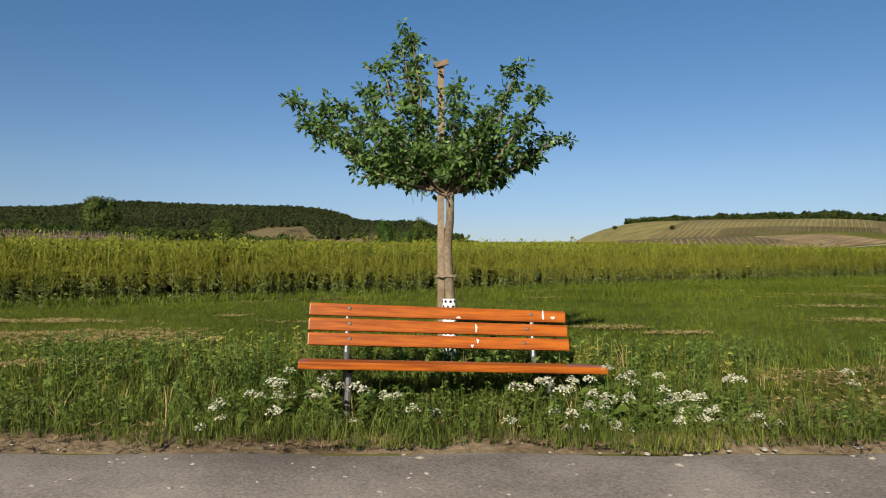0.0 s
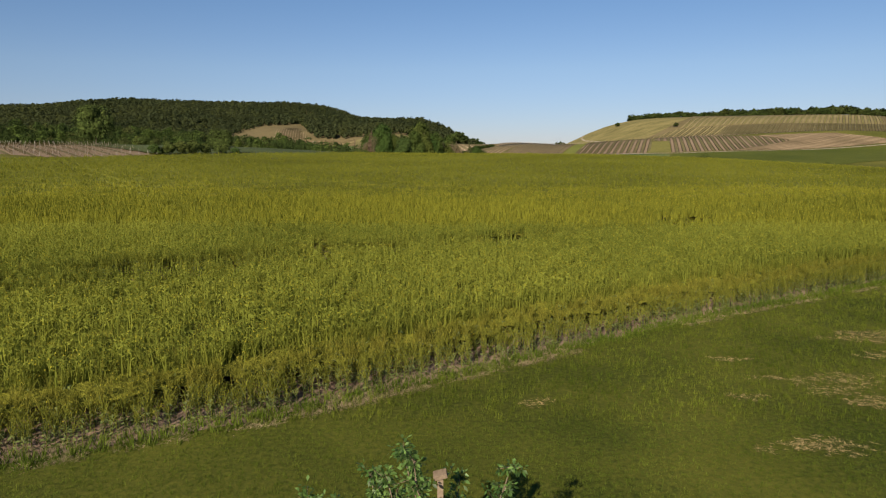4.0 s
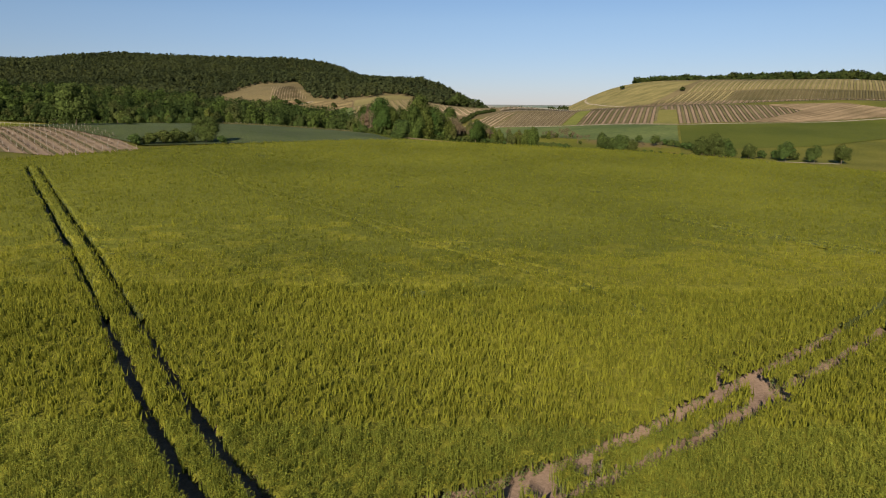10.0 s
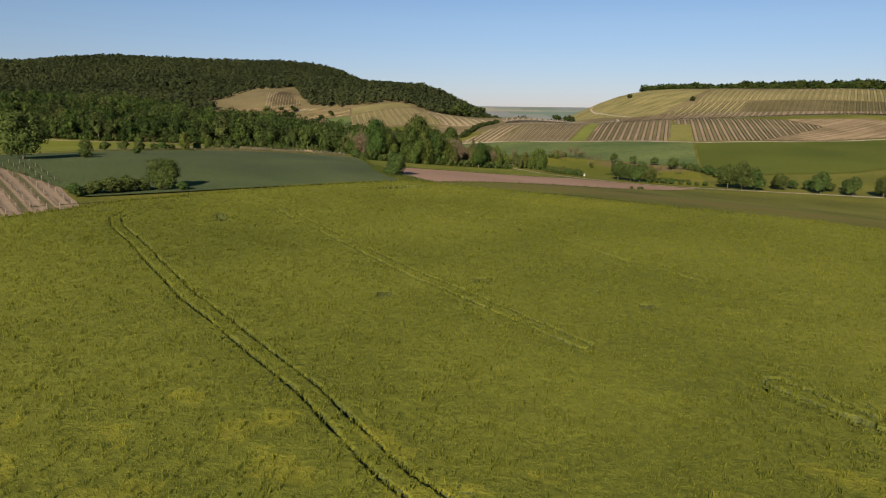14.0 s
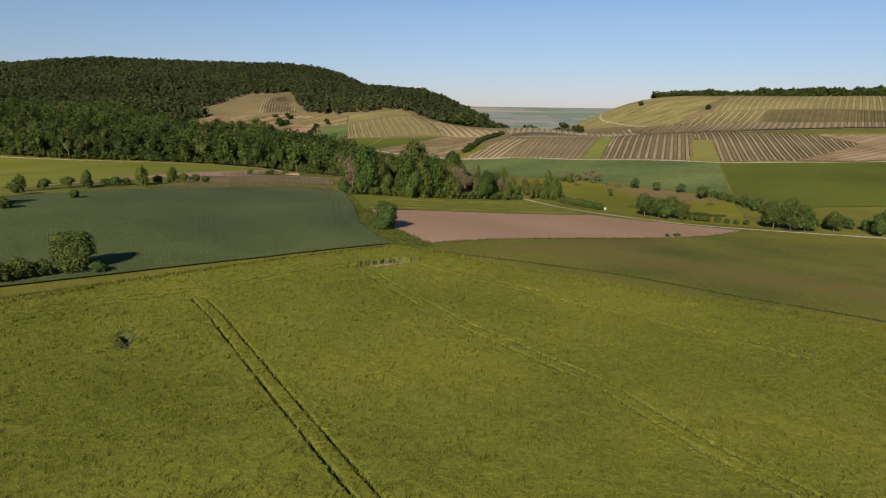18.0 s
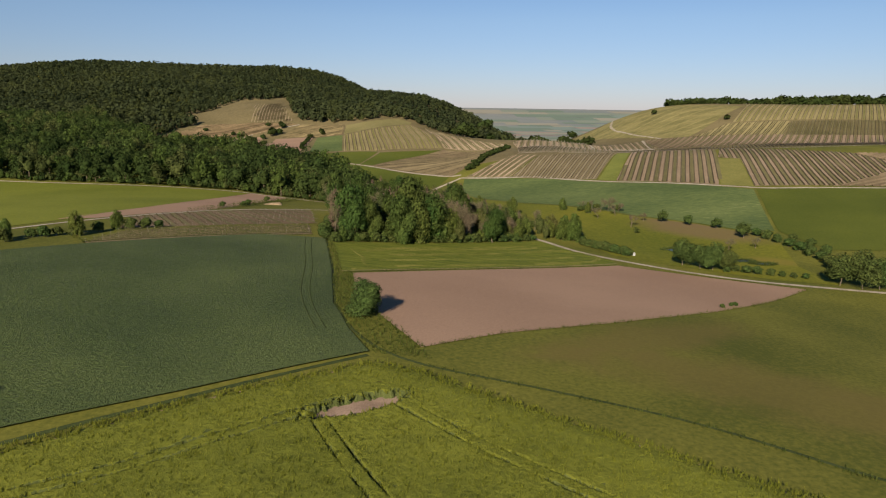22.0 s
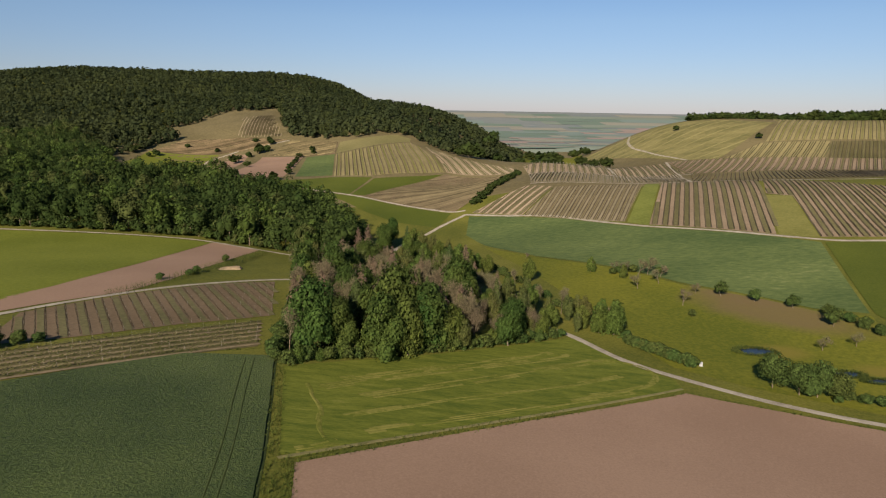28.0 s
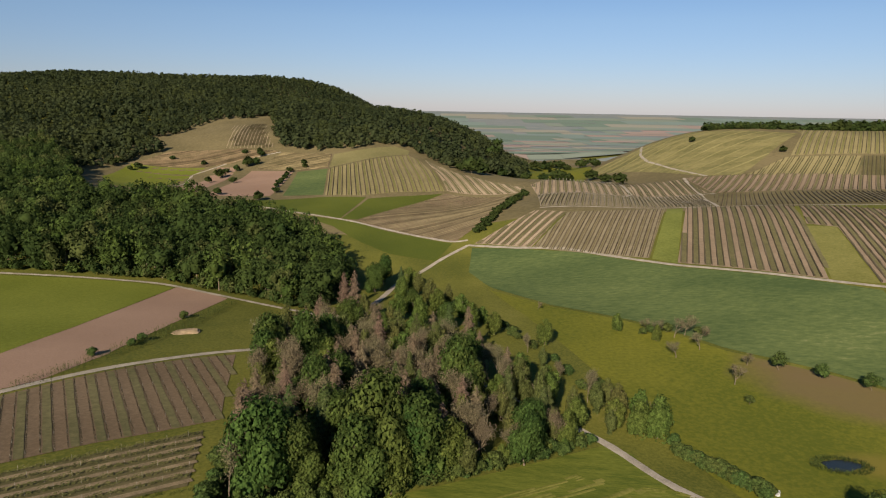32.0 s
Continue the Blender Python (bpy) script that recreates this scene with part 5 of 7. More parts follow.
# scrub in the gap between the hills
for a, b in ((6.3, 767.8), (14.9, 755.5), (21.2, 752.3), (38.4, 893.4), (40.2, 778.1), (75, 800), (62, 812), (97.3, 1059.3), (114.2, 1085.5), (123.8, 1104.5), (133.2, 1096), (139.7, 1078.7), (157.1, 1072.9), (144.3, 936.4), (88, 806), (98, 815), (123.6, 848), (128.2, 811.3), (130, 768.9), (65.5, 1048), (41.6, 958.1), (83.4, 1058.1), (57.8, 1148.9), (26.7, 904.5), (63.8, 914.3)):
    plant_tree("far_shrub", a, b, RNG.uniform(2.2, 4.2), sink=0.8, group="scrub between the hills", label="green scrub in the gap between two hills")
for q in np.linspace(0, 1, 95):
    a = 249 + 330 * q
    b = 926 - 36 * min(1, (a - 249) / 70)
    k = "far_shrub"
    plant_tree(k, a + RNG.uniform(-1.5, 1.5), b + RNG.uniform(-4, 4), RNG.uniform(2.4, 3.2) + 1.6 * (0.3 < q) * RNG.random(), sink=2.6, group="hilltop hedge trees", label="dark tree in the hedge along the hilltop")

# ---- vineyards ----
M_ALLEY = surface("vineyard_grass_alley", C(0.08, 0.074, 0.032), C(0.14, 0.122, 0.056), 0.03, 0.8, bump=0.3)
M_POST = surface("grey_post", C(0.2, 0.18, 0.15), C(0.3, 0.27, 0.22), 1, 5, bump=0.2)
M_VINESOIL_R = surface("reddish_vineyard_soil", C(0.105, 0.074, 0.043), C(0.16, 0.114, 0.069), 0.03, 1.2, bump=0.4)
M_VINESOIL_P = surface("pale_vineyard_soil", C(0.22, 0.165, 0.105), C(0.31, 0.24, 0.155), 0.02, 0.6, bump=0.4)
M_VINESOIL_D = surface("brown_vineyard_soil", C(0.165, 0.122, 0.08), C(0.235, 0.175, 0.116), 0.02, 0.6, bump=0.4)
M_VINESOIL_Y = surface("yellowish_vineyard_ground", C(0.15, 0.128, 0.056), C(0.235, 0.195, 0.09), 0.02, 0.5, bump=0.4)


# dark soil colour that includes the shade between the vine rows
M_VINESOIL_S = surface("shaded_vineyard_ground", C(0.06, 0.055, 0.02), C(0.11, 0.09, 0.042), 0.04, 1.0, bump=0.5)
M_DRYSLOPE = surface("olive_dry_slope", C(0.1, 0.093, 0.034), C(0.2, 0.17, 0.068), 0.03, 0.25, bump=0.5, depth=0.4, stretch=(2.5, 0.9))
M_DRYSTRAW = surface("straw_mulch", C(0.12, 0.092, 0.052), C(0.22, 0.165, 0.095), 0.3, 3, bump=0.5)
M_STEEPGRASS = surface("yellow_green_alley", C(0.1, 0.096, 0.03), C(0.17, 0.15, 0.055), 0.03, 0.8, bump=0.3)
M_BROWNVINE = surface("brown_vine_canes", C(0.07, 0.054, 0.032), C(0.125, 0.096, 0.056), 0.1, 2.0, bump=0.2, island=0.3)
M_STRAWVINE = surface("pale_vine_canes", C(0.075, 0.065, 0.03), C(0.15, 0.12, 0.06), 0.1, 2.0, bump=0.2, island=0.4)
M_VINELEAF = surface("young_vine_leaves", C(0.045, 0.052, 0.016), C(0.095, 0.09, 0.034), 0.1, 2.0, bump=0, island=0.4, through_light=0.2)
M_DARKVINE = surface("dark_vine_canes", C(0.05, 0.046, 0.02), C(0.1, 0.085, 0.042), 0.1, 2.0, bump=0.2, island=0.4)


def clipped(poly, p, d):
    """Stretches of the line through p along d that lie in the outline."""
    ts = []
    for a, b in zip(poly, poly[1:] + poly[:1]):
        ex, ey = b[0] - a[0], b[1] - a[1]
        det = d[0] * -ey + d[1] * ex
        if abs(det) < 1e-9:
            continue
        rx_, ry_ = a[0] - p[0], a[1] - p[1]
        t, s = (rx_ * -ey + ry_ * ex) / det, (d[0] * ry_ - d[1] * rx_) / det
        if 0 <= s < 1:
            ts.append(t)
    ts.sort()
    return [(ts[i], ts[i + 1]) for i in range(0, len(ts) - 1, 2)]


def vineyard(poly, bearing, soil, label, gap=2.2, tall=1.15, alley=1.5, post=0.0, step=4.0, thick=0.22, vine=None, every=2, sward=None, row=None):
    field("vineyard_ground", poly, soil, "tilled ground of a hillside vineyard plot", "vineyard", lift=0.1)
    d = (math.sin(radians(bearing)), math.cos(radians(bearing)))
    nrm = (d[1], -d[0])
    offs = [p[0] * nrm[0] + p[1] * nrm[1] for p in poly]
    V, F, Mi = [], [], []
    for k, o in enumerate(np.arange(min(offs) + gap / 2, max(offs), gap)):
        for t0, t1 in clipped(poly, (nrm[0] * o, nrm[1] * o), d):
            if t1 - t0 < 4:
                continue
            n = max(2, int((t1 - t0) / step))
            last = None
            if vine:        # single vines near the path: a cane, side shoots and a few leaves
                for t in np.arange(t0 + 0.7, t1 - 0.5, 1.15):
                    t = t + RNG.uniform(-0.15, 0.15)
                    x, y = nrm[0] * o + d[0] * t, nrm[1] * o + d[1] * t
                    g, h = hz(x, y), tall * RNG.uniform(0.7, 1.2)
                    for q in range(vine):
                        a, z = RNG.uniform(-0.6, 0.6), h * RNG.uniform(0.15, 1.0)
                        px, py, s = x + d[0] * a + nrm[0] * RNG.normal(0, 0.1), y + d[1] * a + nrm[1] * RNG.normal(0, 0.1), RNG.uniform(0.08, 0.2)
                        b = len(V)
                        V += [(px - d[0] * s * 1.6, py - d[1] * s * 1.6, g + z), (px + d[0] * s + nrm[0] * s * 0.6, py + d[1] * s + nrm[1] * s * 0.6, g + z + s * 0.3), (px + d[0] * s * 0.4 - nrm[0] * s * 0.5, py + d[1] * s * 0.4 - nrm[1] * s * 0.5, g + z + s)]
                        F.append((b, b + 1, b + 2)); Mi.append(0)
                    b = len(V)
                    V += [(x - 0.03, y, g), (x + 0.03, y, g), (x + d[0] * 0.2, y + d[1] * 0.2, g + h)]
                    F.append((b, b + 1, b + 2)); Mi.append(0)
            for i in range(n + 1):
                t = t0 + 0.6 + (t1 - t0 - 1.2) * i / n
                w = thick * RNG.uniform(0.7, 1.4)
                x, y = nrm[0] * o + d[0] * t, nrm[1] * o + d[1] * t
                h, g = 0.75 * tall * RNG.uniform(0.75, 1.1), hz(x, y)
                for s, z in ((-1.3, 0.0), (-0.8, 0.6 * h), (0, h), (0.8, 0.6 * h), (1.3, 0.0)):
                    V.append((x + nrm[0] * w * s, y + nrm[1] * w * s, g + z + 0.05))
                b = len(V) - 5
                if i and not vine:
                    F += [(last + j, last + j + 1, b + j + 1, b + j) for j in range(4)]
                    Mi += [0] * 4
                last = b
                if post and i % 2 == 0:
                    b = len(V)
                    for z in (0, tall + 0.45):
                        V += [(x - post, y - post, g + z), (x + post, y - post, g + z), (x + post, y + post, g + z), (x - post, y + post, g + z)]
                    F += [(b, b + 1, b + 5, b + 4), (b + 1, b + 2, b + 6, b + 5), (b + 2, b + 3, b + 7, b + 6), (b + 3, b, b + 4, b + 7), (b + 4, b + 5, b + 6, b + 7)]
                    Mi += [2] * 5
            if alley and k % every == 0:
                for i in range(n + 1):
                    t = t0 + 0.3 + (t1 - t0 - 0.6) * i / n
                    w = alley / 2 * RNG.uniform(0.85, 1.1)
                    x, y = nrm[0] * (o + gap / 2) + d[0] * t, nrm[1] * (o + gap / 2) + d[1] * t
                    for s in (-1, 1):
                        V.append((x + nrm[0] * w * s, y + nrm[1] * w * s, float(hz(x + nrm[0] * w * s, y + nrm[1] * w * s)) + 0.17))
                    if i:
                        b = len(V) - 4
                        F.append((b, b + 1, b + 3, b + 2)); Mi.append(1)
    me = mesh_of("vine_rows", V, F, row or (M_STRAWVINE if vine else M_VINE))
    me.materials.append(sward or M_ALLEY); me.materials.append(M_POST)
    me.polygons.foreach_set("material_index", Mi)
    tagged(new("vine_rows", me), label, "vineyard", kind="stuff")


vineyard(VINE_A, -31, M_VINESOIL_R, "young vine rows on reddish soil with grassed alleys", tall=0.75, alley=1.6, post=0.012, step=3, thick=0.09, vine=9)
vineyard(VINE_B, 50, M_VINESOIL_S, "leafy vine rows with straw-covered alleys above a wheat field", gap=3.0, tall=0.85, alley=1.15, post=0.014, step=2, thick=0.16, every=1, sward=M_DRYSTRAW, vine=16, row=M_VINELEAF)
vineyard([(-142, 217), (-121.5, 221), (-109, 225), (-71, 175), (-82, 159), (-120, 165)], 141, M_VINESOIL_D, "pale vineyard rows beside the rapeseed field", gap=2.3, tall=1.0, alley=1.0, post=0.03, vine=10)
vineyard([(12.5, 573.5), (46.5, 610.3), (62.6, 603.6), (39.3, 558.6)], 30, M_VINESOIL_P, "pale vine rows on reddish soil", tall=0.6)
vineyard([(39.9, 558.1), (63.6, 602.4), (117.8, 608.5), (87.4, 527)], 20, M_VINESOIL2, "olive vine rows on a gentle slope", gap=1.9, tall=0.7, alley=0.7, sward=M_HILLGRASS, row=M_BROWNVINE)
vineyard([(96.5, 516.8), (129.7, 610.1), (182.9, 599.8), (167.2, 555), (142.7, 485.2)], 18, M_VINESOIL_D, "brown vine rows running down to the farm road", gap=2.4, tall=1.2, alley=1.9)
vineyard([(158.8, 479.3), (180, 550), (168.9, 557), (185.6, 598.6), (204, 595.6), (250.9, 559.5), (262, 520), (200, 476)], 17, M_VINESOIL_D, "brown vine rows on the valley side", gap=2.4, tall=1.2, alley=1.8)
vineyard([(250.9, 559.5), (262, 520), (200, 476), (230, 473), (330, 490), (304.3, 542)], 60, M_VINESOIL_R, "vine rows on reddish soil along the valley road")
vineyard([(54, 661), (107, 667), (166, 691), (145.5, 612), (95, 615.5), (50.5, 617.5)], 12, M_VINESOIL2, "olive vine rows between two tracks", tall=1.3, post=0.05, alley=0.6)
vineyard([(54, 702), (80, 742), (121, 757), (116, 680), (106, 671.5), (54.5, 666.5)], 8, M_VINESOIL_P, "pale vine rows on top of the rise", gap=2.6, tall=1.1, post=0.05)
vineyard([(129, 752), (150, 766), (178, 768), (174, 701), (166, 697), (119, 676)], 10, M_VINESOIL_P, "pale vine rows on top of the rise", gap=2.6)
vineyard([(181.7, 771), (304, 719), (440, 678), (420, 642), (278, 675), (177, 698.5)], 30, M_VINESOIL_D, "brown vine rows along the foot of the hill", gap=2.6)
vineyard([(174.4, 691), (272.6, 666.4), (420, 638), (400, 570), (330, 590), (235, 605.6), (148.5, 609.2)], 22, M_HILLGRASS, "olive vine rows on a level terrace", gap=2.6, alley=0.7)
vineyard([(307.5, 850), (318, 893), (430, 903), (540, 860), (470, 737), (332.2, 770), (269, 786.5)], 30, M_VINESOIL_Y, "yellowish vine rows up the steep hillside", gap=3.0, tall=1.0, alley=1.6, sward=M_STEEPGRASS)
vineyard([(263.3, 783.3), (314.1, 769.1), (288.2, 724.9), (218, 750.6)], 34, M_VINESOIL_Y, "pale straw-mulched vine rows up the steep hillside", gap=3.4, tall=1.0, alley=1.3, row=M_DARKVINE)
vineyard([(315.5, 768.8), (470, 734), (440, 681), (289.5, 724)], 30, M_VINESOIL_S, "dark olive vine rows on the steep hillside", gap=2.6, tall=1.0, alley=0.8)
vineyard([(-85.3, 690.6), (-100.3, 791.1), (-67.4, 813.8), (-38, 830.8), (-26.3, 804.6), (-5, 704.1), (-37.9, 694), (-59.6, 683.7)], -9, M_VINESOIL_Y, "yellowish vine rows over a domed hillock", gap=3.2, alley=1.5, sward=M_STEEPGRASS)
vineyard([(-23.4, 815), (0, 757.4), (49.8, 695.7), (46.6, 681.5), (-3.1, 704.2)], -14, M_VINESOIL_P, "pale vine rows beside the gully", gap=2.8)
vineyard([(-54.4, 627.4), (-3.6, 699), (42.5, 676), (13.1, 596.4), (2.5, 579.2), (-30.4, 606.6)], 62, M_VINESOIL_R, "brown vine rows above the farm road", gap=2.4, alley=0, tall=0.7, row=M_BROWNVINE)
field("hillside_plot", CLEARING, M_HILLGRASS, "dull brownish grass plot in a forest clearing")
vineyard([(-241, 990), (-209.5, 1014), (-172.5, 895), (-219.7, 899)], -10, M_HILLGRASS, "olive vine rows in a clearing of the wooded hillside", gap=3.4, tall=0.06, alley=0, thick=0.4, post=0, row=M_VINESOIL_P)
vineyard(DRY_SLOPE, 60, M_DRYSLOPE, "sparse dry terraces below a hilltop hedge", gap=13, tall=0.5, alley=0, thick=0.5, row=M_DRYGRASS)
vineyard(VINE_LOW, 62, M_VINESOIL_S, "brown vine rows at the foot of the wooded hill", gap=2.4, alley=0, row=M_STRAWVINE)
vineyard([(-160, 878), (-108, 848), (-102.2, 794.5), (-129.8, 797), (-174, 834)], 75, M_VINESOIL_R, "reddish brown vine rows below the hill forest", gap=2.4, alley=0, row=M_STRAWVINE)
field("straw_meadow", [(-106, 846), (-82, 855), (-53, 866), (-39, 853.5), (-39.1, 833.2), (-68, 818.3), (-101, 796)], M_DRYGRASS, "dry straw-coloured grass over the top of a hillock", "meadow")

# ---- ponds and odd things in the valley ----
M_WATER = surface("pond_water", C(0.012, 0.016, 0.014), C(0.02, 0.024, 0.02), 0.5, 3, rough=0.12, bump=0.05, spec=0.25)
for cx, cy, a, b in ((83, 365.3, 4.2, 2.4), (99.5, 351.5, 3.6, 1.6), (105.5, 347.5, 3.2, 1.3)):
    bm = bmesh.new()
    zc = hz(cx, cy) + 0.25
    bm.faces.new([bm.verts.new((cx + a * (1 + 0.2 * math.sin(3 * q + cx)) * math.cos(q), cy + b * (1 + 0.2 * math.sin(2 * q)) * math.sin(q), zc)) for q in np.arange(0, 6.28, 0.2)])
    ob = tagged(part("pond", bm, M_WATER, None), "small dark pond in wet meadow grass", "water", kind="structure")

# ---- near verge ----
VERGE = [(-30, 3.94), (30, 3.94), (60, 20), (75, 57.9), (40, 39.9), (18.6, 27.64), (9.05, 21.94), (-3.9, 13.04), (-7.6, 11.24), (-12, 9.54), (-30, 6.85)]
M_DIRT = surface("shoulder_dirt", C(0.095, 0.07, 0.042), C(0.21, 0.16, 0.1), 1.2, 14, bump=0.6)
field("road_shoulder", [(-30, 3.76), (30, 3.76), (30, 4.3), (-30, 4.3)], M_DIRT, "bare brown dirt along the road edge", "ground", lift=0.045, step=0.5)
field("verge", VERGE, M_VERGE, "short green grass verge between road and rapeseed", "grass", lift=0.06, step=2.0)
for v in bpy.data.objects["road_shoulder"].data.vertices:
    v.co.z -= max(0.0, min(0.07, (4.0 - v.co.y) * 0.3))
for v in bpy.data.objects["verge"].data.vertices:
    if v.co.y < 4.1:
        v.co.z -= 0.12
M_GRASS = surface("grass_blade", C(0.05, 0.072, 0.013), C(0.145, 0.152, 0.032), 0.9, 4, bump=0, island=0.7, through_light=0.25, third=C(0.21, 0.18, 0.06))
M_TURF = surface("mown_turf_blade", C(0.052, 0.073, 0.008), C(0.112, 0.132, 0.017), 0.5, 4, bump=0, island=0.4, through_light=0.2)
M_STRAW = surface("cut_dry_grass", C(0.29, 0.23, 0.095), C(0.45, 0.36, 0.16), 1, 6, bump=0, island=0.3, through_light=0.1)
M_WEED = surface("weed_leaf", C(0.065, 0.1, 0.02), C(0.13, 0.172, 0.04), 1, 5, bump=0, island=0.4, through_light=0.3)
M_WHITE = surface("white_blossom", C(0.42, 0.42, 0.3), C(0.62, 0.61, 0.46), 6, 30, bump=0, through_light=0.2)


def tuft(seed, n, h, w, lean, mat_=0):
    r = random.Random(seed)
    S = Shape()
    for k in range(n):
        a, q = r.uniform(0, 6.28), r.uniform(0, 0.035)
        hh, L = h * r.uniform(0.55, 1.15), lean * r.uniform(0.2, 1.3)
        b = Vector((q * math.cos(a * 3), q * math.sin(a * 3), -0.02))
        m1 = b + Vector((math.cos(a) * L * 0.3, math.sin(a) * L * 0.3, hh * 0.6))
        t = b + Vector((math.cos(a) * L, math.sin(a) * L, hh))
        s = Vector((-math.sin(a), math.cos(a), 0)) * w / 2
        k0 = len(S.v)
        S.v += [tuple(b - s), tuple(b + s), tuple(m1 + s * 0.8), tuple(m1 - s * 0.8), tuple(t)]
        S.f += [(k0, k0 + 1, k0 + 2), (k0, k0 + 2, k0 + 3), (k0 + 3, k0 + 2, k0 + 4)] if h > 0.15 else [(k0, k0 + 1, k0 + 4)]
        S.m += [mat_] * (3 if h > 0.15 else 1)
    return S.done()


def weed(seed, h, n=22):
    """A leafy herb with broad leaves up its stem."""
    r = random.Random(seed)
    S = Shape()
    limb(S, (0, 0, -0.02), (r.uniform(-0.05, 0.05), r.uniform(-0.05, 0.05), h), 0.005, 0.003, 3, 0)
    for k in range(n):
        a, z = r.uniform(0, 6.28), h * r.uniform(0.1, 0.95)
        L = r.uniform(0.05, 0.16) * (0.12 + 0.88 * h)
        S.blade((0, 0, z), (L * math.cos(a), L * math.sin(a), z + r.uniform(-0.02, 0.05)), L * r.uniform(0.3, 0.5), 0)
    return S.done()


def scattered(name, templates, x, y, smin, smax, materials, label, lift=0.0, category="grass"):
    ch = []
    which = RNG.integers(0, len(templates), len(x))
    for w, t in enumerate(templates):
        k = which == w
        s = RNG.uniform(smin, smax, k.sum())
        ch.append(stamp(*t, x[k], y[k], height(x[k], y[k]) + lift + 0.05, RNG.uniform(0, 6.28, k.sum()), s))
    return tagged(new(name, fast_mesh(name, ch, materials)), label, category, kind="stuff")


def dry(x, y):
    """How dry the verge is: cut swaths and worn patches."""
    g = np.zeros(np.shape(x))
    for cx, cy, a, b in DRY:
        g = np.maximum(g, 1 - ease(0.25, 1.05, np.hypot((x - cx) / a, (y - cy) / b) + 0.35 * lumps(x, y, 3)))
    return g


DRY = [(-5.2, 8.9, 1.3, 0.35), (-4.6, 7.4, 1.0, 0.4), (-3.4, 7.5, 1.1, 0.55), (-2.8, 6.9, 0.7, 0.4), (-1.5, 8.9, 0.8, 0.3), (-2.9, 9.7, 0.4, 0.2), (2.1, 8.3, 0.8, 0.3), (2.6, 7.7, 0.5, 0.25), (6.9, 11.8, 1.2, 0.5), (5.8, 9.2, 1.2, 0.4), (-3.3, 5.5, 1.0, 0.3), (9.4, 15.5, 1.4, 0.5), (12.2, 19, 1.6, 0.6), (8.8, 14.8, 1.0, 0.5), (9.1, 14.0, 0.9, 0.5), (6.6, 14.3, 0.5, 0.3), (7.7, 15.6, 0.7, 0.3), (2.0, 14.0, 0.6, 0.3), (13.5, 15, 2.0, 0.6), (3.2, 4.9, 1.2, 0.3), (4.5, 5.8, 0.9, 0.4), (-2.9, 4.45, 0.6, 0.15), (2.6, 4.5, 0.9, 0.2), (-2.2, 4.05, 1.6, 0.12), (1.0, 4.03, 1.8, 0.1), (2.9, 4.1, 1.4, 0.15), (0.05, 4.2, 0.25, 0.12), (12.4, 19.4, 1.2, 0.6), (11.6, 17.3, 0.8, 0.5), (7.5, 17.1, 0.6, 0.3), (3.3, 4.5, 1.5, 0.4), (2.2, 4.3, 1.1, 0.3), (3.2, 5.1, 1.0, 0.25), (-3.6, 7.0, 1.2, 0.5)]
short = [tuft(i, 6, 0.11, 0.010, 0.08) for i in range(4)]
tall_ = [tuft(20 + i, 10, 0.18, 0.0055, 0.15) for i in range(4)]
straw = [tuft(40 + i, 7, 0.03, 0.010, 0.16) for i in range(3)]
x, y = scatter(VERGE, 270, (-8, 9, 4.0, 13))
k = RNG.random(len(x)) > 0.75 * dry(x, y)
x, y = x[k], y[k]
scattered("verge_grass", short, x, y, 0.35, 0.85, [M_TURF], "short green verge grass behind the bench")
x, y = scatter(VERGE, 75, (-14, 28, 9, 28))
k = ~((x > -8) & (x < 9) & (y < 13)); x, y = x[k], y[k]
k = RNG.random(len(x)) > 0.75 * dry(x, y); x, y = x[k], y[k]
scattered("far_verge_grass", short, x, y, 0.9, 1.6, [M_TURF], "short green grass along the rapeseed field")
x, y = scatter(VERGE, 230, (-7, 7, 3.9, 6.4))
k = (RNG.random(len(x)) < (0.2 + 0.8 * (1 - ease(4.7, 5.8, y))) * np.where(np.abs(x) > 2.3, 0.55, 1)) & (RNG.random(len(x)) > 0.55 * dry(x, y)); x, y = x[k], y[k]
scattered("tall_grass", tall_, x, y, 0.4, 0.95, [M_GRASS], "tall uncut grass along the road edge and under the bench")
weeds_ = [weed(60 + i, 0.3) for i in range(5)]
x, y = scatter(VERGE, 110, (-7, 7, 4.0, 6.0))
k = (lumps(x, y, 1.1, 4) > -0.25) | (np.abs(x) < 2); x, y = x[k], y[k]
scattered("roadside_weeds", weeds_, x, y, 0.3, 0.85, [M_WEED], "leafy green roadside weeds around the bench", category="plants")
x, y = scatter(VERGE, 900, (-9, 16, 4.1, 20))
k = RNG.random(len(x)) < dry(x, y) * np.where(y < 11, 0.5, 0.25); x, y = x[k], y[k]
scattered("cut_grass", straw, x, y, 0.35, 0.8, [M_STRAW], "pale dry cut grass lying on the verge", 0.05)
x, y = scatter(VERGE, 7, (-7, 7, 4.0, 5.6))
scattered("dry_stems", [tuft(30 + i, 4, 0.26, 0.004, 0.1) for i in range(3)], x, y, 0.6, 1.2, [M_STRAW], "thin dry grass stems among the verge grass")
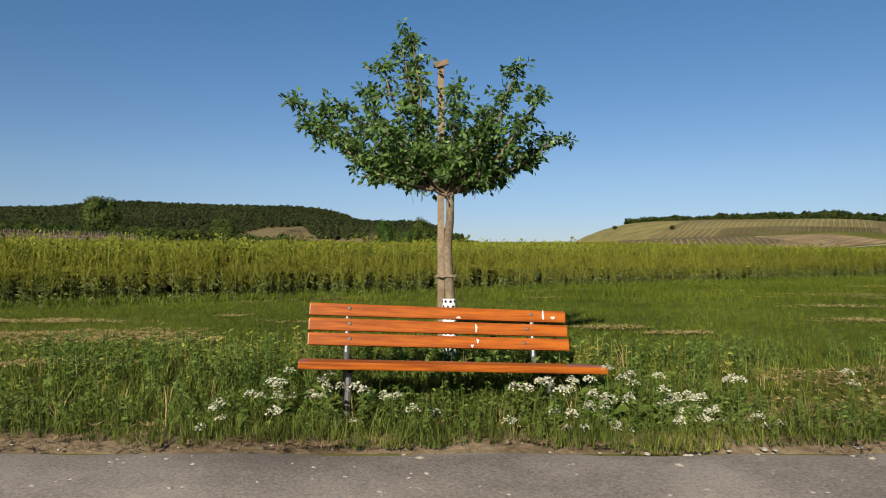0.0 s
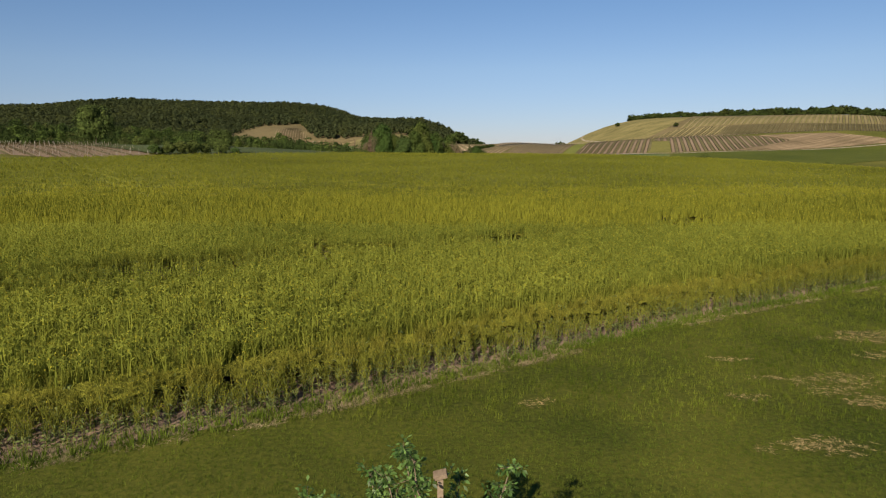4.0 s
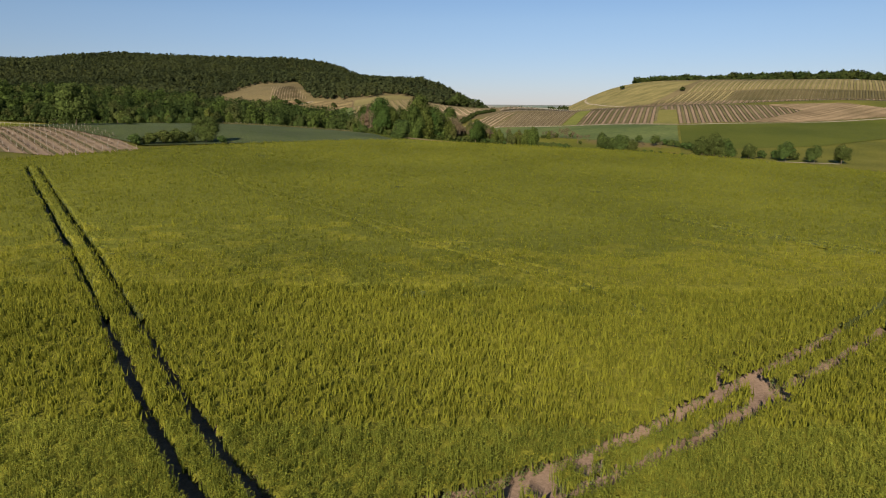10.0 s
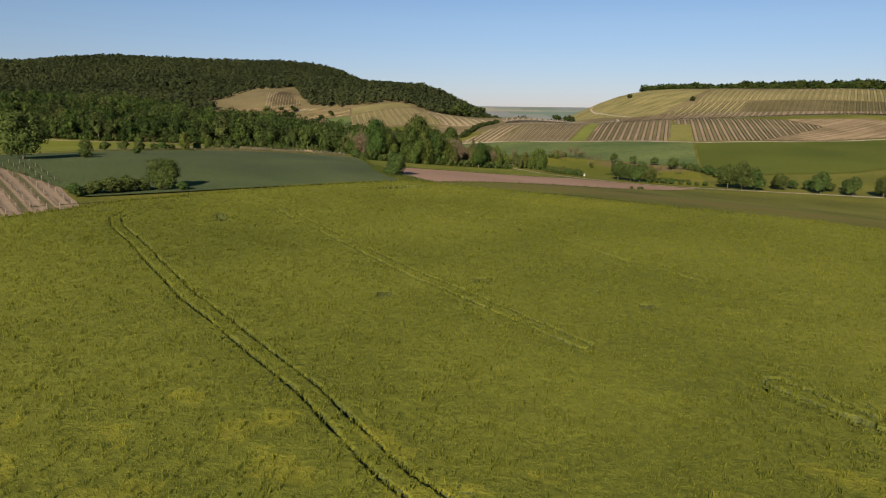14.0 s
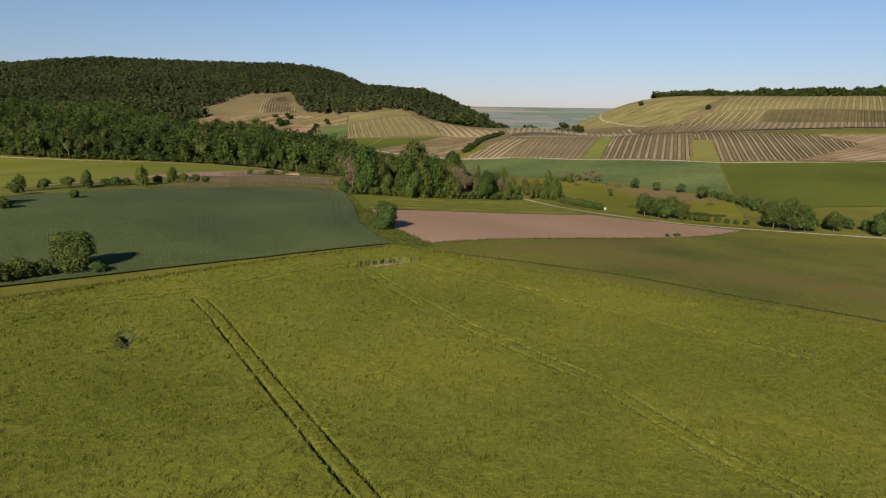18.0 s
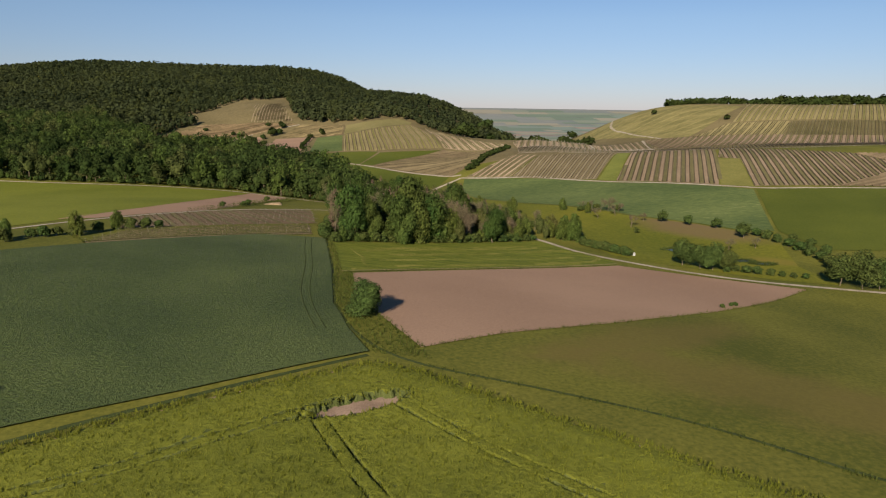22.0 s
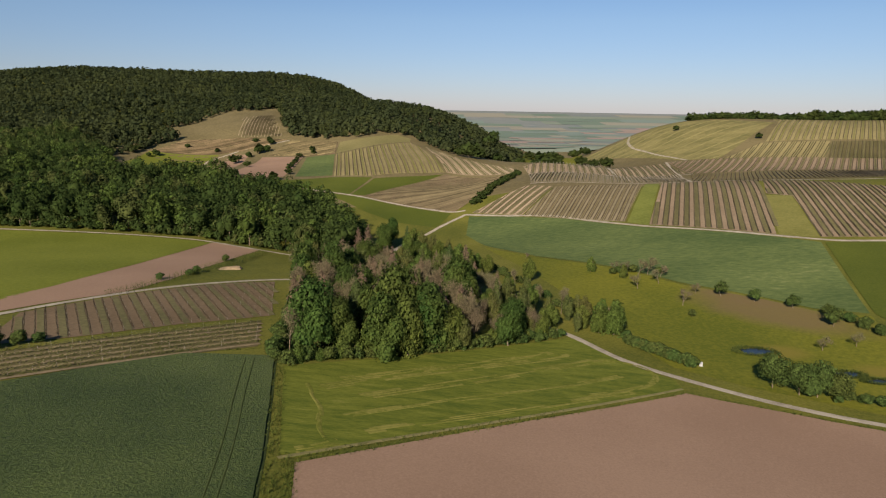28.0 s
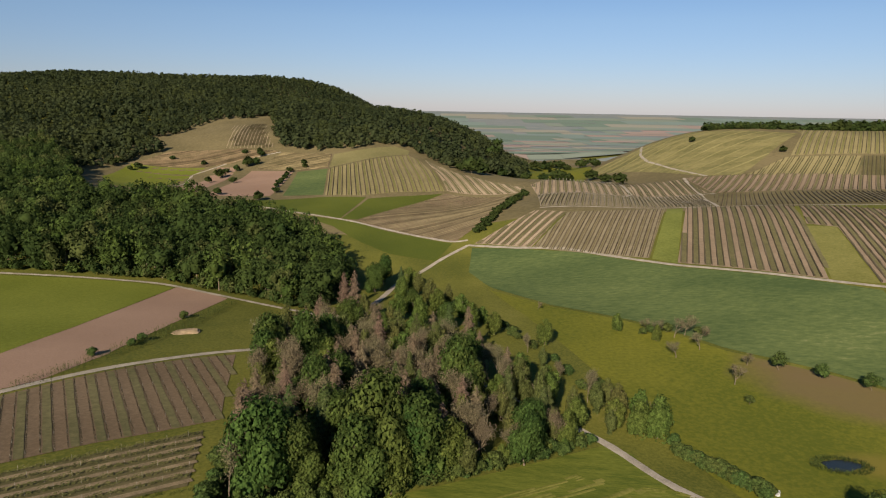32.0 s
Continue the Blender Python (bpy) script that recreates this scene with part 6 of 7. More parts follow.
# ragged edge of grass and litter where the verge meets the asphalt
x, y = RNG.uniform(-6, 6, 6500), RNG.uniform(3.66, 4.4, 6500)
k = (y > 3.86 + 0.13 * lumps(x, y * 0, 1.4, 2) + 0.06 * lumps(x, y * 0, 5)) & (RNG.random(len(x)) > 0.6 * (lumps(x, y * 0, 0.9, 5) > 0.25)); x, y = x[k], y[k]
scattered("edge_grass", short + tall_[:1], x, y, 0.35, 0.85, [M_GRASS], "ragged grass creeping over the road edge")
x, y = RNG.uniform(-6, 6, 4200), RNG.uniform(3.5, 4.25, 4200)
k = (y > 3.76 + 0.12 * lumps(x, y * 0, 1.1, 7)) & (RNG.random(len(x)) < 0.45 + 0.5 * lumps(x, y, 1.2, 3)); x, y = x[k], y[k]
M_LITTER = surface("brown_litter", C(0.12, 0.08, 0.045), C(0.26, 0.19, 0.11), 1, 6, bump=0, island=0.4)
scattered("road_edge_litter", straw, x, y, 0.35, 0.85, [M_LITTER], "brown dead grass litter along the road edge", 0.02)
x, y = RNG.uniform(-6, 6, 520), RNG.uniform(3.9, 4.5, 520)
k = lumps(x, y * 0, 0.8, 9) > -0.3; x, y = x[k], y[k]
scattered("edge_weeds", weeds_, x, y, 0.3, 0.7, [M_WEED], "low leafy weeds along the road edge", category="plants")
M_YWEED = surface("yellowish_herb", C(0.16, 0.16, 0.03), C(0.27, 0.26, 0.06), 1, 5, bump=0, island=0.3, through_light=0.3)
x, y = np.concatenate([RNG.normal(1.25, 0.3, 60), RNG.normal(-1.45, 0.5, 70), RNG.normal(-2.6, 0.5, 40)]), np.concatenate([RNG.normal(5.3, 0.25, 60), RNG.normal(5.6, 0.4, 70), RNG.normal(5.7, 0.3, 40)])
scattered("yellow_herbs", [weed(70 + i, 0.42, 24) for i in range(3)], x, y, 0.3, 0.62, [M_YWEED], "yellowish flowering herbs in the verge", category="plants")
V = []
x, y = RNG.uniform(-4.5, 4.5, 260), RNG.uniform(2.6, 4.2, 260)
S = Shape()
for i in range(6):
    a, b = 6.28 * i / 6, 6.28 * (i + 1) / 6
    S.tri((0, 0, 0.35), (math.cos(a), math.sin(a) * 0.7, 0.1), (math.cos(b), math.sin(b) * 0.7, 0.1))
    S.quad((math.cos(a), math.sin(a) * 0.7, 0.1), (math.cos(a), math.sin(a) * 0.7, -0.3), (math.cos(b), math.sin(b) * 0.7, -0.3), (math.cos(b), math.sin(b) * 0.7, 0.1))
M_CHIP = surface("pale_stone_chip", C(0.24, 0.215, 0.18), C(0.38, 0.345, 0.29), 8, 60, bump=0.3)
ch = stamp(*S.done(), x, y, height(x, y) + 0.03, RNG.uniform(0, 6.28, 260), np.minimum(0.04, 0.006 + RNG.exponential(0.006, 260)))
tagged(new("stone_chips", fast_mesh("stone_chips", [ch], [M_CHIP])), "pale flat stone chips bedded in the asphalt", "stones", kind="stuff")

x, y = [], []
for cx, cy, a, b in ((83, 365.3, 4.2, 2.4), (99.5, 351.5, 3.6, 1.6), (105.5, 347.5, 3.2, 1.3)):
    q = RNG.uniform(0, 6.28, 420)
    s = RNG.uniform(0.95, 1.55, 420)
    x.append(cx + a * s * np.cos(q)); y.append(cy + b * s * np.sin(q))
scattered("pond_reeds", tall_, np.concatenate(x), np.concatenate(y), 3.0, 6.0, [M_HEDGE], "dark green reeds round the ponds", category="plants")
# rough grass in the lane and along the field margins
M_MARGIN = surface("rough_margin_grass", C(0.05, 0.062, 0.012), C(0.115, 0.118, 0.024), 0.2, 2, bump=0, island=0.4, through_light=0.3)
rough_ = [tuft(110 + i, 6, 0.18, 0.012, 0.14) for i in range(4)]
x, y = scatter([(-36.5, 331), (-31.9, 322), (-24.5, 287.5), (-21.7, 285), (-18.1, 265.5), (-11, 250), (-3.1, 234), (-1, 228.5), (-11.2, 230.3), (-16, 241), (-21.4, 256.5), (-27.8, 291.5)], 3.2)
scattered("lane_grass", rough_, x, y, 2.0, 4.5, [M_MARGIN], "rough green grass in a lane between fields")
ex, ey = [], []
for line in (BROWN + BROWN[:1], [(-10, 226.5), (-30.5, 212), (-53.5, 192.8), (-65, 181.5)], [(-2.7, 226), (13.5, 218.5), (34, 208), (50, 194.5), (69, 184.3), (95, 166)], MOWN[-4:], [(-109, 316), (-92, 297.5), (-79, 309), (-57, 328), (-41, 335)]):
    for a, b in zip(line, line[1:]):
        n = int(math.dist(a, b) * 5)
        f = RNG.uniform(0, 1, n)
        ex.append(a[0] + f * (b[0] - a[0]) + RNG.normal(0, 0.35, n)); ey.append(a[1] + f * (b[1] - a[1]) + RNG.normal(0, 0.35, n))
scattered("margin_grass", rough_, np.concatenate(ex), np.concatenate(ey), 1.5, 3.6, [M_MARGIN], "uneven green grass along the field margins")
# weeds and an earth heap on the bank above the vineyard track
bank = [weed(90 + i, 0.7, 12) for i in range(3)]
x, y = scatter([(-95, 371), (-88, 398), (-82, 440), (-78, 470), (-74, 468), (-76, 430), (-82, 400), (-89, 374)], 2.2)
scattered("bank_weeds", bank, x, y, 1.2, 2.6, [M_HEDGE], "dark dry weeds on a grassy bank", category="plants")
bm = bmesh.new()
bmesh.ops.create_icosphere(bm, subdivisions=3, radius=1)
for v in bm.verts:
    k = 1 + 0.3 * noise.noise(v.co * 1.6)
    v.co = Vector((v.co.x * 4.5 * k, v.co.y * 2.4 * k, max(-0.2, v.co.z * 0.9 * k)))
ob = part("earth_heap", bm, M_VINESOIL, None)
ob.matrix_basis = pose(-76, 424, hz(-76, 424), 0, 0, 30)
tagged(ob, "low heap of pale earth on a weedy bank", "heap")

# rapeseed plants along the field's edge
M_RAPELEAF = surface("rape_leaf", C(0.086, 0.11, 0.034), C(0.155, 0.18, 0.06), 0.6, 5, bump=0, island=0.25, through_light=0.25)


def rape_plant(seed):
    r = random.Random(seed)
    S = Shape()
    h = r.uniform(1.0, 1.25)
    top = Vector((r.uniform(-0.08, 0.08), r.uniform(-0.08, 0.08), h))
    limb(S, (0, 0, -0.03), tuple(top), 0.009, 0.004, 4, 0)
    for k in range(24):
        z, a, L = r.uniform(0.05, 0.8), r.uniform(0, 6.28), r.uniform(0.07, 0.17)
        S.blade((0, 0, z), (L * math.cos(a), L * math.sin(a), z + r.uniform(-0.12, 0.05)), r.uniform(0.025, 0.06), 1)
    for k in range(11):
        z, a, L = r.uniform(0.3, 0.85) * h, r.uniform(0, 6.28), r.uniform(0.08, 0.2)
        e = Vector((L * math.cos(a), L * math.sin(a), min(h + 0.05, z + r.uniform(0.25, 0.45))))
        S.blade((0, 0, z), tuple(e), 0.02, 0)
        for j in range(3):
            f, g = r.uniform(0.3, 1), r.uniform(0, 6.28)
            o = Vector((0, 0, z)).lerp(e, f)
            S.blade(tuple(o), (o.x + 0.06 * math.cos(g), o.y + 0.06 * math.sin(g), o.z + 0.06), 0.02, 0)
        if r.random() < 0.3:
            S.quad((e.x - 0.015, e.y, e.z), (e.x + 0.015, e.y - 0.01, e.z + 0.01), (e.x + 0.015, e.y + 0.02, e.z + 0.03), (e.x - 0.015, e.y + 0.015, e.z + 0.02), 2)
    return S.done()


ex, ey = [], []
for a, b in zip(RAPE[1:8], RAPE[2:9]):
    n = int(math.dist(a, b) * 75)
    f = RNG.uniform(0, 1, n)
    q = RNG.normal(0.0, 0.2, n) + 0.12 * lumps(f * math.dist(a, b), f * 0, 1.2, a[0])
    ux, uy = (b[0] - a[0]) / math.dist(a, b), (b[1] - a[1]) / math.dist(a, b)
    ex.append(a[0] + f * (b[0] - a[0]) - uy * q); ey.append(a[1] + f * (b[1] - a[1]) + ux * q)
scattered("border_grass", short, np.concatenate(ex), np.concatenate(ey), 0.8, 2.2, [M_TURF], "ragged grass along the rapeseed border", 0.02)
ex, ey = [], []
for a, b in zip(RAPE[1:8], RAPE[2:9]):
    d_ = math.dist(a, b)
    n = int(d_ * 160)
    f = RNG.uniform(0, 1, n)
    q = np.abs(RNG.normal(0.0, 0.28, n)) - 0.45
    keep_ = lumps(f * d_, f * 0, 0.55, b[0]) + 0.5 * lumps(f * d_, f * 0, 2.1, a[0]) + RNG.normal(0, 0.2, n) > 0.1
    ux, uy = (b[0] - a[0]) / d_, (b[1] - a[1]) / d_
    ex.append((a[0] + f * (b[0] - a[0]) - uy * q)[keep_]); ey.append((a[1] + f * (b[1] - a[1]) + ux * q)[keep_])
M_DRYSTALK = surface("dry_stalks", C(0.2, 0.155, 0.085), C(0.36, 0.28, 0.165), 1, 6, bump=0, island=0.3, through_light=0.1)
scattered("dry_border_litter", straw, np.concatenate(ex), np.concatenate(ey), 0.9, 2.2, [M_DRYSTALK], "pale dry stalks and leaves along the rapeseed border", 0.03)
rp = [rape_plant(80 + i) for i in range(5)]
x, y = scatter(RAPE, 28, (-13, 27, 9, 33))
e = seg_distance(x, y, RAPE + RAPE[:1])
k = (e < 2.6) & (RNG.random(len(x)) < 1.1 - 0.28 * e) & (e > 0.12 + 0.12 * lumps(x, y, 1.3)); x, y, e = x[k], y[k], e[k]
tx, ty = scatter(RAPE, 20, (-26, 38, 13, 62))
k = (bare(tx, ty, 0.12) < 0.4 - 0.38 * (RNG.random(len(tx)) < 0.85)) & (bare(tx, ty, 0.6) > 0.5)
for cx, cy, a, b in BARE[:4]:
    k |= (np.hypot((tx - cx) / (a + 0.7), (ty - cy) / (b + 0.7)) < 1.1) & (bare(tx, ty) < 0.35)
k &= RNG.random(len(tx)) < np.where(ty > 40, 0.55, 1)
tx, ty = tx[k], ty[k]
scattered("rapeseed_along_tracks", rp, tx, ty, 0.7, 1.05, [M_RAPE_N, M_RAPELEAF, M_FLOWER], "rapeseed plants with open sides along the wheel tracks", category="crop")
for k, lo, hi in ((e < 0.9, 0.5, 0.74), ((e >= 0.9) & (e < 1.7), 0.62, 0.84), (e >= 1.7, 0.72, 0.95)):
    scattered("rapeseed_edge", rp, x[k], y[k], lo, hi, [M_RAPE_N, M_RAPELEAF, M_FLOWER], "rapeseed plants with bluish lower leaves along the field edge", category="crop")

# ---- bench ----


def box(w, d, h, bevel=0.006, seg=2):
    bm = bmesh.new()
    bmesh.ops.create_cube(bm, size=1)
    for v in bm.verts:
        v.co = Vector((v.co.x * w, v.co.y * d, v.co.z * h))
    if bevel:
        bmesh.ops.bevel(bm, geom=bm.edges[:], offset=bevel, segments=seg, affect="EDGES", profile=0.6)
    return bm


def tube(points, r, sides=8):
    """A round bar along the points."""
    S = Shape()
    for a, b in zip(points, points[1:]):
        limb(S, a, b, r, r, sides, 0)
    v, f, m = S.done()
    bm = bmesh.new()
    vs = [bm.verts.new(p) for p in v]
    for t in f:
        bm.faces.new([vs[i] for i in t])
    return bm


M_STEEL = surface("galvanised_steel", C(0.07, 0.07, 0.07), C(0.12, 0.12, 0.115), 8, 60, rough=0.45, bump=0.1, spec=0.6)
M_STEEL.node_tree.nodes["Principled BSDF"].inputs["Metallic"].default_value = 0.3
M_DROP = surface("dried_bird_dropping", C(0.62, 0.6, 0.56), C(0.78, 0.77, 0.73), 10, 60, bump=0.3, depth=0.002)
BX, BY, BYAW, BROLL = -0.035, 4.84, 10.7, 2.7
bench = tagged(new("park_bench"), "orange varnished wooden bench with slatted back and steel legs", "bench")
bench.matrix_basis = pose(BX, BY, hz(BX, BY - 0.2) - 0.14, 0, BROLL, BYAW)
BACK = math.atan2(0.10, 0.33)


def slat(w, d, h, loc, tip, label=""):
    ob = part("slat", box(w, d, h, 0.007), M_WOOD, bench, label)
    ob.matrix_basis = Matrix.Translation(loc) @ Matrix.Rotation(tip, 4, "X")
    return ob


SLATS = []
for i, z in enumerate((0.760, 0.660, 0.562)):
    SLATS.append(slat(1.86 + 0.01 * i, 0.032, 0.086, (0.004 * i, 0.03 + (z - 0.66) * 0.3, z), -BACK))
for i, (yy, w) in enumerate(((-0.50, 2.0), (-0.40, 1.99), (-0.30, 1.98), (-0.20, 1.98))):
    slat(w, 0.088, 0.045, (0.02, yy, 0.462 - 0.012 * i), 0.03)
for sx in (-0.665, 0.675):
    fr = part("support_frame", tube([(sx, -0.50, 0.425), (sx, -0.12, 0.40), (sx, -0.02, 0.47), (sx, 0.085, 0.79)], 0.018), M_STEEL, bench, "bent steel support frame")
    for yy, lean in ((-0.40, -0.03), (-0.10, 0.05)):
        part("leg", tube([(sx, yy, 0.42), (sx, yy + lean, -0.12)], 0.021), M_STEEL, bench, "grey steel tube leg")
for s, ob in enumerate(SLATS):
    for sx in (-0.655, 0.665 - 0.035 * s):
        bm = bmesh.new()
        bmesh.ops.create_uvsphere(bm, u_segments=10, v_segments=6, radius=0.0125)
        for v in bm.verts:
            v.co.y *= 0.5
        b = part("bolt", bm, M_STEEL, ob, "domed steel bolt head")
        b.matrix_basis = Matrix.Translation((sx, -0.018, 0.012 - 0.004 * s))
for px, pz, w, h, s in ((0.245, 0.0, 0.013, 0.06, 1), (0.25, 0.01, 0.016, 0.03, 2), (0.755, 0.005, 0.012, 0.07, 0), (0.83, -0.01, 0.03, 0.02, 0), (0.12, -0.03, 0.03, 0.012, 0), (0.21, -0.025, 0.02, 0.02, 2)):
    bm = bmesh.new()
    bmesh.ops.create_circle(bm, cap_ends=True, segments=12, radius=0.5)
    for v in bm.verts:
        a = math.atan2(v.co.y, v.co.x)
        k = 1 + 0.25 * math.sin(3 * a + px * 30)
        v.co = Vector((v.co.x * w * k, -0.0185, v.co.y * h * k))
    b = part("dropping", bm, M_DROP, SLATS[s], "dried white bird dropping")
    b.matrix_basis = Matrix.Translation((px, 0, pz))

# ---- young apple tree and its stake ----
TX, TY = 0.03, 5.72
TZ = hz(TX, TY)
apple = tagged(new("apple_tree"), "young apple tree with sparse spreading crown behind the bench", "tree")
apple.location = (TX, TY, TZ)
r = random.Random(5)
FORK = Vector((0.0, 0.0, 1.5))
S = Shape()
prev = Vector((0.02, 0, -0.05))
for i in range(6):
    nxt = Vector((0.02 + 0.015 * math.sin(i * 1.7), 0.01 * math.cos(i * 2.1), 1.5 * (i + 1) / 6))
    limb(S, tuple(prev), tuple(nxt), 0.05 - 0.003 * i, 0.047 - 0.003 * i, 9)
    prev = nxt
# main limbs: where their tips stand from the fork
TIPS = [(-1.28, 0.1, 0.86), (-1.12, -0.25, 0.58), (-0.75, 0.3, 1.05), (-0.52, 0.0, 1.12), (-0.36, 0.12, 1.3), (-1.0, 0.1, 0.75), (-0.28, -0.1, 1.42), (-0.33, 0.25, 1.2), (0.6, 0.15, 1.2), (0.92, 0.0, 0.52), (0.72, -0.3, 0.82), (0.3, -0.35, 0.62), (-0.45, -0.45, 0.5), (0.12, 0.5, 0.85), (-0.5, 0.55, 0.6), (0.55, 0.5, 0.55), (0.05, -0.25, 0.9), (-0.8, -0.1, 0.75), (0.42, 0.1, 0.75), (0.75, 0.2, 0.35), (-0.65, 0.0, 0.3)]
leafy_pts = []
for tip in TIPS:
    tip = Vector((tip[0], tip[1], tip[2] * 0.93 - 0.04))
    a = FORK + Vector((r.uniform(-0.02, 0.02), r.uniform(-0.02, 0.02), r.uniform(-0.08, 0.05)))
    n = 8
    rad = 0.02 if tip.length > 1 else 0.014
    p = a
    out = Vector((tip.x, tip.y, 0))
    for i in range(1, n + 1):
        f = i / n
        q = FORK + Vector((tip.x * f ** 0.85, tip.y * f ** 0.85, tip.z * (0.35 * f + 0.65 * f * f))) + Vector((r.gauss(0, 0.02), r.gauss(0, 0.02), r.gauss(0, 0.02)))
        limb(S, tuple(p), tuple(q), rad * (1 - 0.8 * (i - 1) / n), rad * (1 - 0.8 * i / n) + 0.001, 5)
        if i >= 2:
            for k in range(4 if i < n else 5):
                d = Vector((r.gauss(0, 1), r.gauss(0, 1), r.gauss(0.35, 0.8))).normalized() * r.uniform(0.1, 0.26) * (1.15 - 0.5 * f)
                e = q + d
                limb(S, tuple(q), tuple(e), 0.004, 0.0018, 3)
                leafy_pts += [q.lerp(e, g) for g in (0.35, 0.6, 0.8, 1.0)]
            leafy_pts.append(q)
        p = q
v, f, m = S.done()
trunk = new("trunk", fast_mesh("trunk", [(v, f, m * 0)], [M_BARK], True))
trunk.parent = apple
tagged(trunk, "grey-brown bark")
L = Shape()
for q in leafy_pts:
    if q.z < 1.5 + 0.1 * abs(q.x):
        continue
    for k in range(r.choice((4, 5, 6, 6))):
        d = Vector((r.gauss(0, 1), r.gauss(0, 1), r.gauss(-0.1, 0.7))).normalized()
        o = q + d * r.uniform(0.0, 0.05)
        ln = r.uniform(0.042, 0.072)
        t = o + d * ln
        s = d.cross(Vector((r.gauss(0, 1), r.gauss(0, 1), r.gauss(0, 1)))).normalized() * ln * 0.25
        drop = Vector((0, 0, -0.12 * ln))
        b = len(L.v)
        c = o.lerp(t, 0.5)
        L.v += [tuple(o), tuple(c - s), tuple(t + drop), tuple(c + s)]
        L.f += [(b, b + 1, b + 2), (b, b + 2, b + 3)]
        L.m += [0] * 2
v, f, m = L.done()
crown = new("crown", fast_mesh("crown", [(v, f, m)], [M_LEAF]))
crown.parent = apple
tagged(crown, "small glossy green apple leaves")

M_STAKE = surface("weathered_stake", C(0.12, 0.09, 0.06), C(0.215, 0.165, 0.115), 4, 40, bump=0.5, stretch=(0.2, 0), depth=0.004)
stake = tagged(new("tree_stake"), "weathered square wooden stake with a short board on top", "stake")
stake.location = (TX - 0.048, TY + 0.02, TZ)
bm = box(0.056, 0.05, 2.62, 0.004)
ob = part("post", bm, M_STAKE, stake)
ob.matrix_basis = Matrix.Translation((0, 0, 1.24))
ob = part("top_board", box(0.125, 0.09, 0.045, 0.004), M_STAKE, stake, "short tilted weathered board")
ob.matrix_basis = Matrix.Translation((0.0, -0.01, 2.565)) @ Matrix.Rotation(radians(-14), 4, "Y") @ Matrix.Rotation(radians(12), 4, "X")
bm = bmesh.new()
bmesh.ops.create_cone(bm, segments=18, radius1=0.075, radius2=0.075, depth=0.02)
ob = part("tie", bm, M_BARK, stake, "dark rope tie round stake and trunk")
ob.matrix_basis = Matrix.Translation((0.045, -0.01, 0.78)) @ Matrix.Diagonal((1.3, 0.95, 1, 1))

M_GUARD = surface("white_plastic", C(0.62, 0.63, 0.64), C(0.72, 0.73, 0.73), 5, 30, rough=0.5, bump=0.05)
M_HOLE = surface("hole_shade", C(0.02, 0.02, 0.02), C(0.035, 0.033, 0.03), 5, 30, bump=0)
guard = tagged(new("tree_guard"), "white plastic tree guard with round holes round the trunk", "tree guard")
guard.location = (TX + 0.022, TY, TZ)
bm = bmesh.new()
bmesh.ops.create_cone(bm, segments=24, radius1=0.058, radius2=0.056, depth=0.58, cap_ends=False)
ob = part("sleeve", bm, M_GUARD, guard)
ob.location = (0, 0, 0.3)
# flat dark discs on the sleeve stand in for shade inside its holes
bm = bmesh.new()
for i in range(13):
    for j in range(9):
        a = 6.2832 * (j + 0.5 * (i % 2)) / 9
        c = Vector((0.0595 * math.cos(a), 0.0595 * math.sin(a), 0.04 + 0.044 * i))
        u = Vector((-math.sin(a), math.cos(a), 0))
        bm.faces.new([bm.verts.new(c + u * 0.0125 * math.cos(q) + Vector((0, 0, 0.0125 * math.sin(q)))) for q in np.arange(0, 6.28, 0.7854)])
part("holes", bm, M_HOLE, guard, "rows of round dark discs in place of shaded holes")

# ---- white-flowering herbs ----


def umbel_plant(seed, h):
    rr = random.Random(seed)
    St, Hd = Shape(), Shape()
    for k in range(rr.choice((2, 3, 3))):
        a, L = rr.uniform(0, 6.28), rr.uniform(0.02, 0.1)
        e = Vector((L * math.cos(a), L * math.sin(a), h * rr.uniform(0.8, 1.08)))
        limb(St, (0, 0, -0.03), (e.x * 0.3, e.y * 0.3, e.z * 0.6), 0.004, 0.003, 4, 0)
        limb(St, (e.x * 0.3, e.y * 0.3, e.z * 0.6), tuple(e), 0.003, 0.002, 4, 0)
        for j in range(6):
            z, g = h * rr.uniform(0.05, 0.8), rr.uniform(0, 6.28)
            St.blade((e.x * 0.3, e.y * 0.3, z), (e.x * 0.3 + 0.09 * math.cos(g), e.y * 0.3 + 0.09 * math.sin(g), z + 0.03), 0.03, 0)
        R = rr.uniform(0.024, 0.048)
        for j in range(70):
            g, q = rr.uniform(0, 6.28), R * math.sqrt(rr.random())
            c = e + Vector((q * math.cos(g), q * math.sin(g), 0.025 * (1 - (q / R) ** 2) + rr.uniform(-0.012, 0.008)))
            n = Vector((rr.gauss(0, 0.5), rr.gauss(0, 0.5), 1)).normalized()
            t = n.orthogonal().normalized()
            u = n.cross(t)
            s = rr.uniform(0.004, 0.008)
            Hd.quad(tuple(c - t * s), tuple(c - u * s), tuple(c + t * s), tuple(c + u * s), 0)
    return St.done(), Hd.done()


